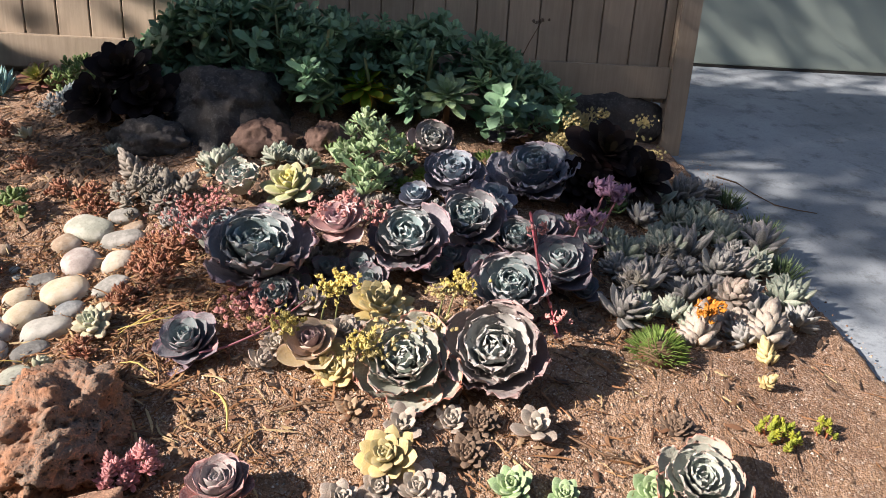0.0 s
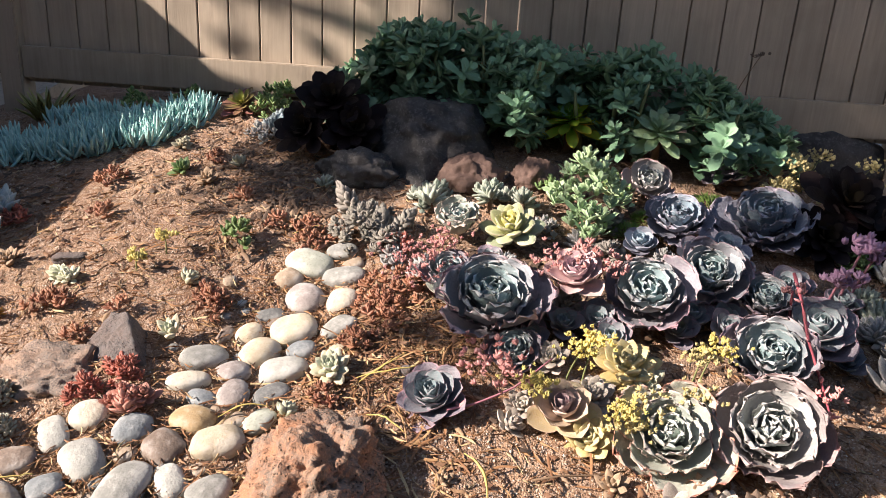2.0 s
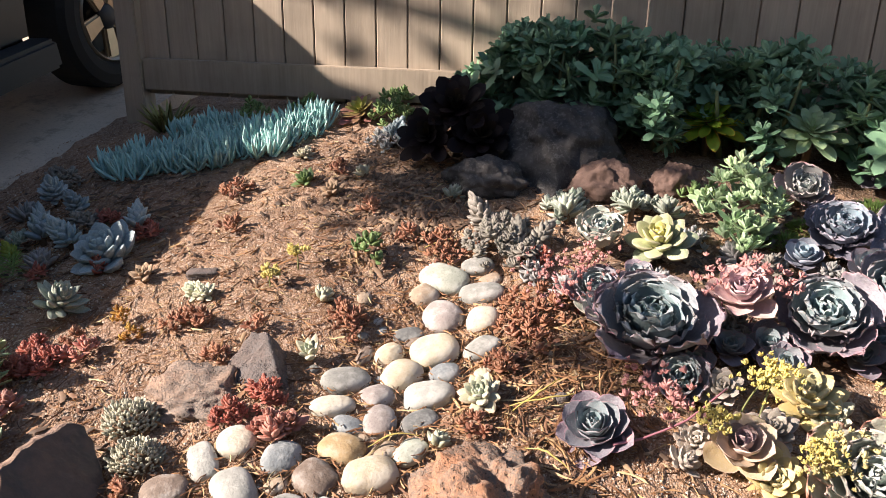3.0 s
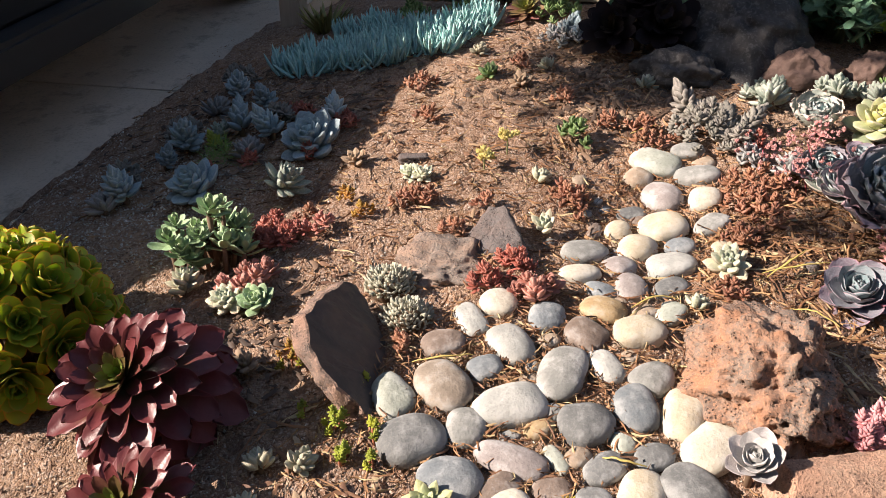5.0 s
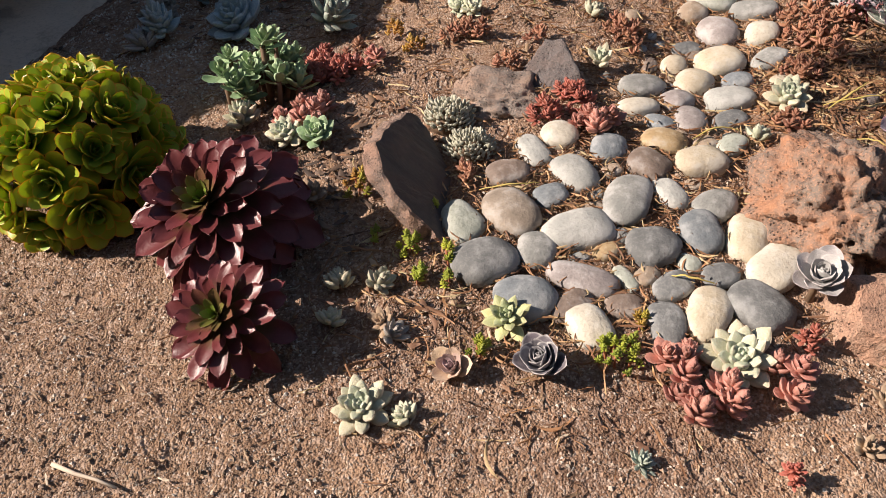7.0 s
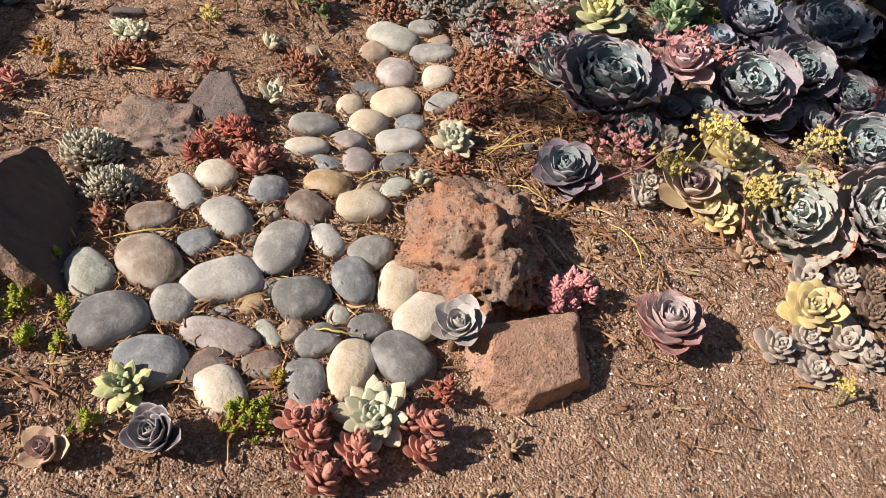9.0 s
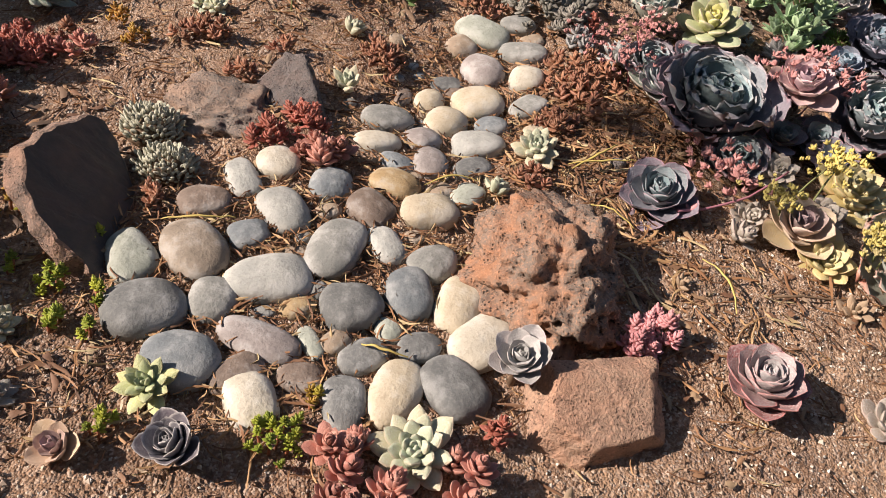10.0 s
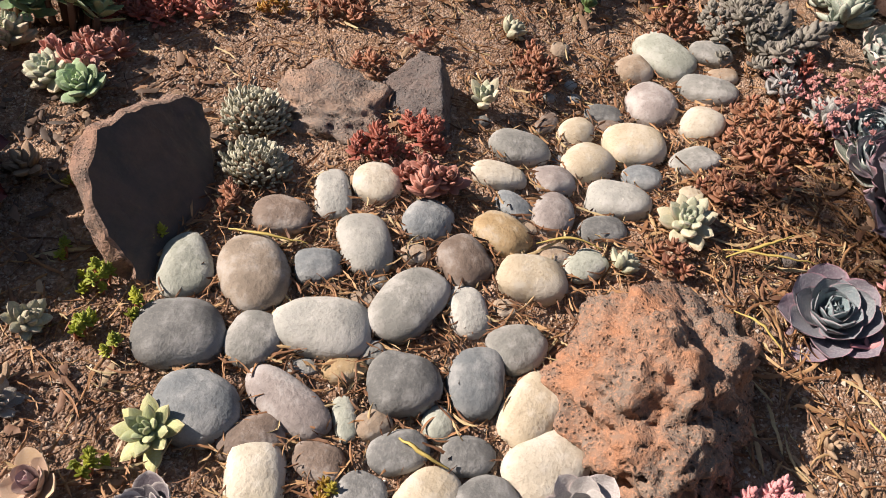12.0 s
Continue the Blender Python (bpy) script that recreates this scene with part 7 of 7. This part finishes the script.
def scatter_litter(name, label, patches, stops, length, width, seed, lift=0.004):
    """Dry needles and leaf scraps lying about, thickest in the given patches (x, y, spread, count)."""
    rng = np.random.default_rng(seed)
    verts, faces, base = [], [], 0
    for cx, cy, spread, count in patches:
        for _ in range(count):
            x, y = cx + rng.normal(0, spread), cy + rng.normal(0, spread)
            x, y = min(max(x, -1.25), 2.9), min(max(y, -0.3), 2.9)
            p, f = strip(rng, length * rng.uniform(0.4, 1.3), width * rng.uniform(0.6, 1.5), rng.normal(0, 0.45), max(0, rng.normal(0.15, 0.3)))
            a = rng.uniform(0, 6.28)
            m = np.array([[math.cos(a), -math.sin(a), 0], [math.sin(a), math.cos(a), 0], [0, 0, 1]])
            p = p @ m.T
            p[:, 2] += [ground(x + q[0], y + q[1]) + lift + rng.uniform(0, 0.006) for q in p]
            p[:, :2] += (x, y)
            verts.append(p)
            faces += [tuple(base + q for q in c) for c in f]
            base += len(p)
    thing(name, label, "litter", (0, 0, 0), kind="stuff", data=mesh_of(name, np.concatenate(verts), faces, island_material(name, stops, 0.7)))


def scatter_perlite():
    """White pumice crumbs lying loose on the soil."""
    rng = np.random.default_rng(15)
    base = np.array([(1, 0, -0.4), (-1, 0.1, -0.3), (0, 1, -0.4), (0.1, -1, -0.3), (0.2, 0.2, 0.9), (-0.3, -0.2, 0.8)], float)
    tri = np.array([(0, 2, 4), (2, 1, 5), (2, 5, 4), (1, 3, 5), (3, 0, 4), (3, 4, 5), (2, 0, 1), (0, 3, 1)])
    verts, faces = [], []
    for cx, cy, spread, count in ((1.3, 1.0, 0.22, 1400), (1.75, 1.02, 0.3, 1200), (2.35, 1.25, 0.3, 1200), (-0.75, 1.6, 0.35, 2900), (-0.9, 1.5, 0.25, 2600), (-0.95, 1.2, 0.2, 600), (0.1, 0.3, 0.4, 900), (0.25, 0.5, 0.3, 350), (1.5, 0.7, 0.3, 500), (0.1, 1.7, 0.35, 350), (-0.5, 0.35, 0.4, 1100), (-0.15, 0.15, 0.3, 900), (0.6, 0.25, 0.3, 500), (2.2, 1.5, 0.2, 200)):
        for _ in range(count):
            x, y = min(max(cx + rng.normal(0, spread), -1.25), 2.85), min(max(cy + rng.normal(0, spread), -0.2), 2.6)
            s = (0.0013 + 0.0034 * rng.random() ** 2.6) * (1.35 if x < -0.5 else 1.0)
            v = base * (s * rng.uniform(0.6, 1.3, (6, 1))) * (1, rng.uniform(0.6, 1), rng.uniform(0.5, 0.9))
            a = rng.uniform(0, 6.28)
            c, q = math.cos(a), math.sin(a)
            z = ground(x, y) + relief(x, y)
            faces.append(tri + 6 * len(verts))
            verts.append(np.stack([v[:, 0] * c - v[:, 1] * q + x, v[:, 0] * q + v[:, 1] * c + y, v[:, 2] + z + 0.3 * s], 1))
    mat = island_material("pumice", ((0.0, (0.42, 0.37, 0.31)), (0.5, (0.56, 0.51, 0.45)), (0.9, (0.72, 0.68, 0.62))))
    thing("pumice_crumbs", "white pumice crumbs loose on the soil", "gravel", (0, 0, 0), kind="stuff", data=mesh_of("pumice_crumbs", np.concatenate(verts), np.concatenate(faces).tolist(), mat, False))


scatter_grit()
scatter_perlite()
NEEDLE = ((0.0, (0.10, 0.05, 0.028)), (0.3, (0.22, 0.10, 0.045)), (0.6, (0.36, 0.18, 0.08)), (0.85, (0.48, 0.29, 0.14)), (0.96, (0.56, 0.44, 0.24)))
SCRAP = ((0.0, (0.13, 0.06, 0.035)), (0.4, (0.22, 0.11, 0.06)), (0.75, (0.34, 0.19, 0.10)), (0.95, (0.44, 0.32, 0.2)))
scatter_litter("dry_needles", "dry rust-brown needles strewn among the pebbles",
               ((0.45, 0.85, 0.19, 900), (0.70, 1.55, 0.16, 420), (0.98, 1.45, 0.14, 900), (0.25, 1.7, 0.32, 420), (0.0, 1.3, 0.3, 520), (0.6, 2.1, 0.3, 480), (1.15, 1.0, 0.2, 380), (0.2, 0.6, 0.2, 260), (1.7, 1.15, 0.3, 380), (2.2, 1.35, 0.3, 380), (-0.6, 1.9, 0.35, 800), (0.1, 2.4, 0.3, 400), (1.6, 1.6, 0.35, 400)),
               NEEDLE, 0.058, 0.0012, 7)
scatter_litter("pebble_litter", "brown needles and bark shreds caught between the pebbles",
               ((0.45, 0.80, 0.17, 520), (0.62, 1.15, 0.15, 420), (0.72, 1.6, 0.14, 260), (0.30, 0.95, 0.14, 220)),
               NEEDLE, 0.05, 0.0024, 27, 0.014)
# leaf mulch, its near-black scraps also deepening the shade between plants
scatter_litter("dark_mulch", "dark brown leaf mulch that also deepens the shade among plants",
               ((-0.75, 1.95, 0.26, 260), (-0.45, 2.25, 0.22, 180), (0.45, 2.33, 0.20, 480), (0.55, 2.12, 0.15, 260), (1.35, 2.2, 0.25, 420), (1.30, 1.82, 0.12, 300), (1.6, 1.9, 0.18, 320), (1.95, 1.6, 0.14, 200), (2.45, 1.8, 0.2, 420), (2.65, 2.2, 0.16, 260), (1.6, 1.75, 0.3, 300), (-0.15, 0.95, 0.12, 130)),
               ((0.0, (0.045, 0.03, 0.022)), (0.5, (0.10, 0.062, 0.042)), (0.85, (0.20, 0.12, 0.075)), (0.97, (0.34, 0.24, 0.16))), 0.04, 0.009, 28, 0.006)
scatter_litter("bark_strips", "long curled rust-brown bark and leaf strips",
               ((0.5, 0.9, 0.22, 90), (0.98, 1.4, 0.16, 130), (1.15, 1.02, 0.15, 70), (0.3, 1.7, 0.3, 50), (1.8, 1.1, 0.3, 50), (0.2, 0.65, 0.12, 20), (2.2, 1.35, 0.25, 30), (0.6, 2.15, 0.25, 50)),
               NEEDLE, 0.10, 0.0042, 17, 0.006)
scatter_litter("straw", "short bleached straw and wood shreds on the gravel",
               ((-0.45, 0.35, 0.3, 200), (0.0, 0.2, 0.3, 180), (0.6, 0.3, 0.3, 120), (1.5, 0.7, 0.35, 110), (2.2, 1.1, 0.3, 80), (0.1, 1.6, 0.4, 90)),
               ((0.0, (0.24, 0.15, 0.09)), (0.5, (0.42, 0.30, 0.19)), (0.9, (0.58, 0.47, 0.35))), 0.026, 0.0026, 37, 0.004)
scatter_litter("leaf_scraps", "curled dry leaf scraps on the soil",
               ((0.98, 1.45, 0.13, 120), (0.3, 1.75, 0.35, 90), (1.15, 1.05, 0.2, 70), (0.5, 0.9, 0.2, 30), (1.8, 1.0, 0.35, 60), (0.6, 2.2, 0.3, 80), (0.1, 0.6, 0.2, 30), (2.2, 1.3, 0.3, 30), (-0.2, 1.2, 0.2, 30)),
               SCRAP, 0.035, 0.008, 8, 0.005)


twig("thin dark curved twig lying over the driveway edge", [(x, y, right_drive(y) + 0.005 + h) for x, y, h in ((2.93, 2.62, 0.05), (3.016, 2.618, 0.03), (3.065, 2.558, 0.014), (3.125, 2.472, 0.006), (3.203, 2.438, 0.004), (3.274, 2.416, 0.004))], 0.004, STEM)
twig("pale bleached twig on the gravel", [(x, y, ground(x, y) + 0.010) for x, y in ((-0.36, 0.166), (-0.31, 0.158), (-0.27, 0.156), (-0.225, 0.149))], 0.0042, plain("bleached_wood", (0.56, 0.46, 0.36), 0.8))
twig("brown dry twig on the soil", [(x, y, ground(x, y) + 0.010) for x, y in ((1.36, 1.085), (1.42, 1.105), (1.49, 1.118), (1.56, 1.14))], 0.003, STEM)
twig("brown dry twig on the soil", [(x, y, ground(x, y) + 0.010) for x, y in ((2.02, 1.06), (2.10, 1.01), (2.19, 0.985))], 0.003, STEM)
stalk("ruby-red arching flower stalk hanging over echeverias", ((1.985, 1.58, 0.24), (1.987, 1.50, 0.196), (2.002, 1.45, 0.119), (2.032, 1.40, 0.035), (2.052, 1.36, -0.027)), 0.0045, RED_STEM, "rose", 7)
stalk("pink flower stalk lying across a rosette", ((1.16, 1.215, -0.03), (1.219, 1.245, -0.028), (1.31, 1.285, 0.005), (1.395, 1.36, 0.05)), 0.0034, MAUVE_STEM, "rose", 3)
bloom("dry", 2.03, 2.84, 0.42, 0.14, 0.0)
bloom("cream", 2.54, 2.60, 0.10)
bloom("cream", 2.62, 2.56, 0.08)
bloom("cream", 2.58, 2.45, 0.07)
plant("ash_rosette", 2.30, 1.73, 0.04, 0.07)
plant("sage_rosette", 2.80, 1.87, 0.04, 0.075)
plant("ash_rosette", 2.80, 2.40, 0.04, 0.07)
cushion("greensed", -0.36, 2.85, 0.08)
cushion("greensed", -0.14, 2.88, 0.07)
cushion("ashgrey", -0.55, 2.82, 0.07)
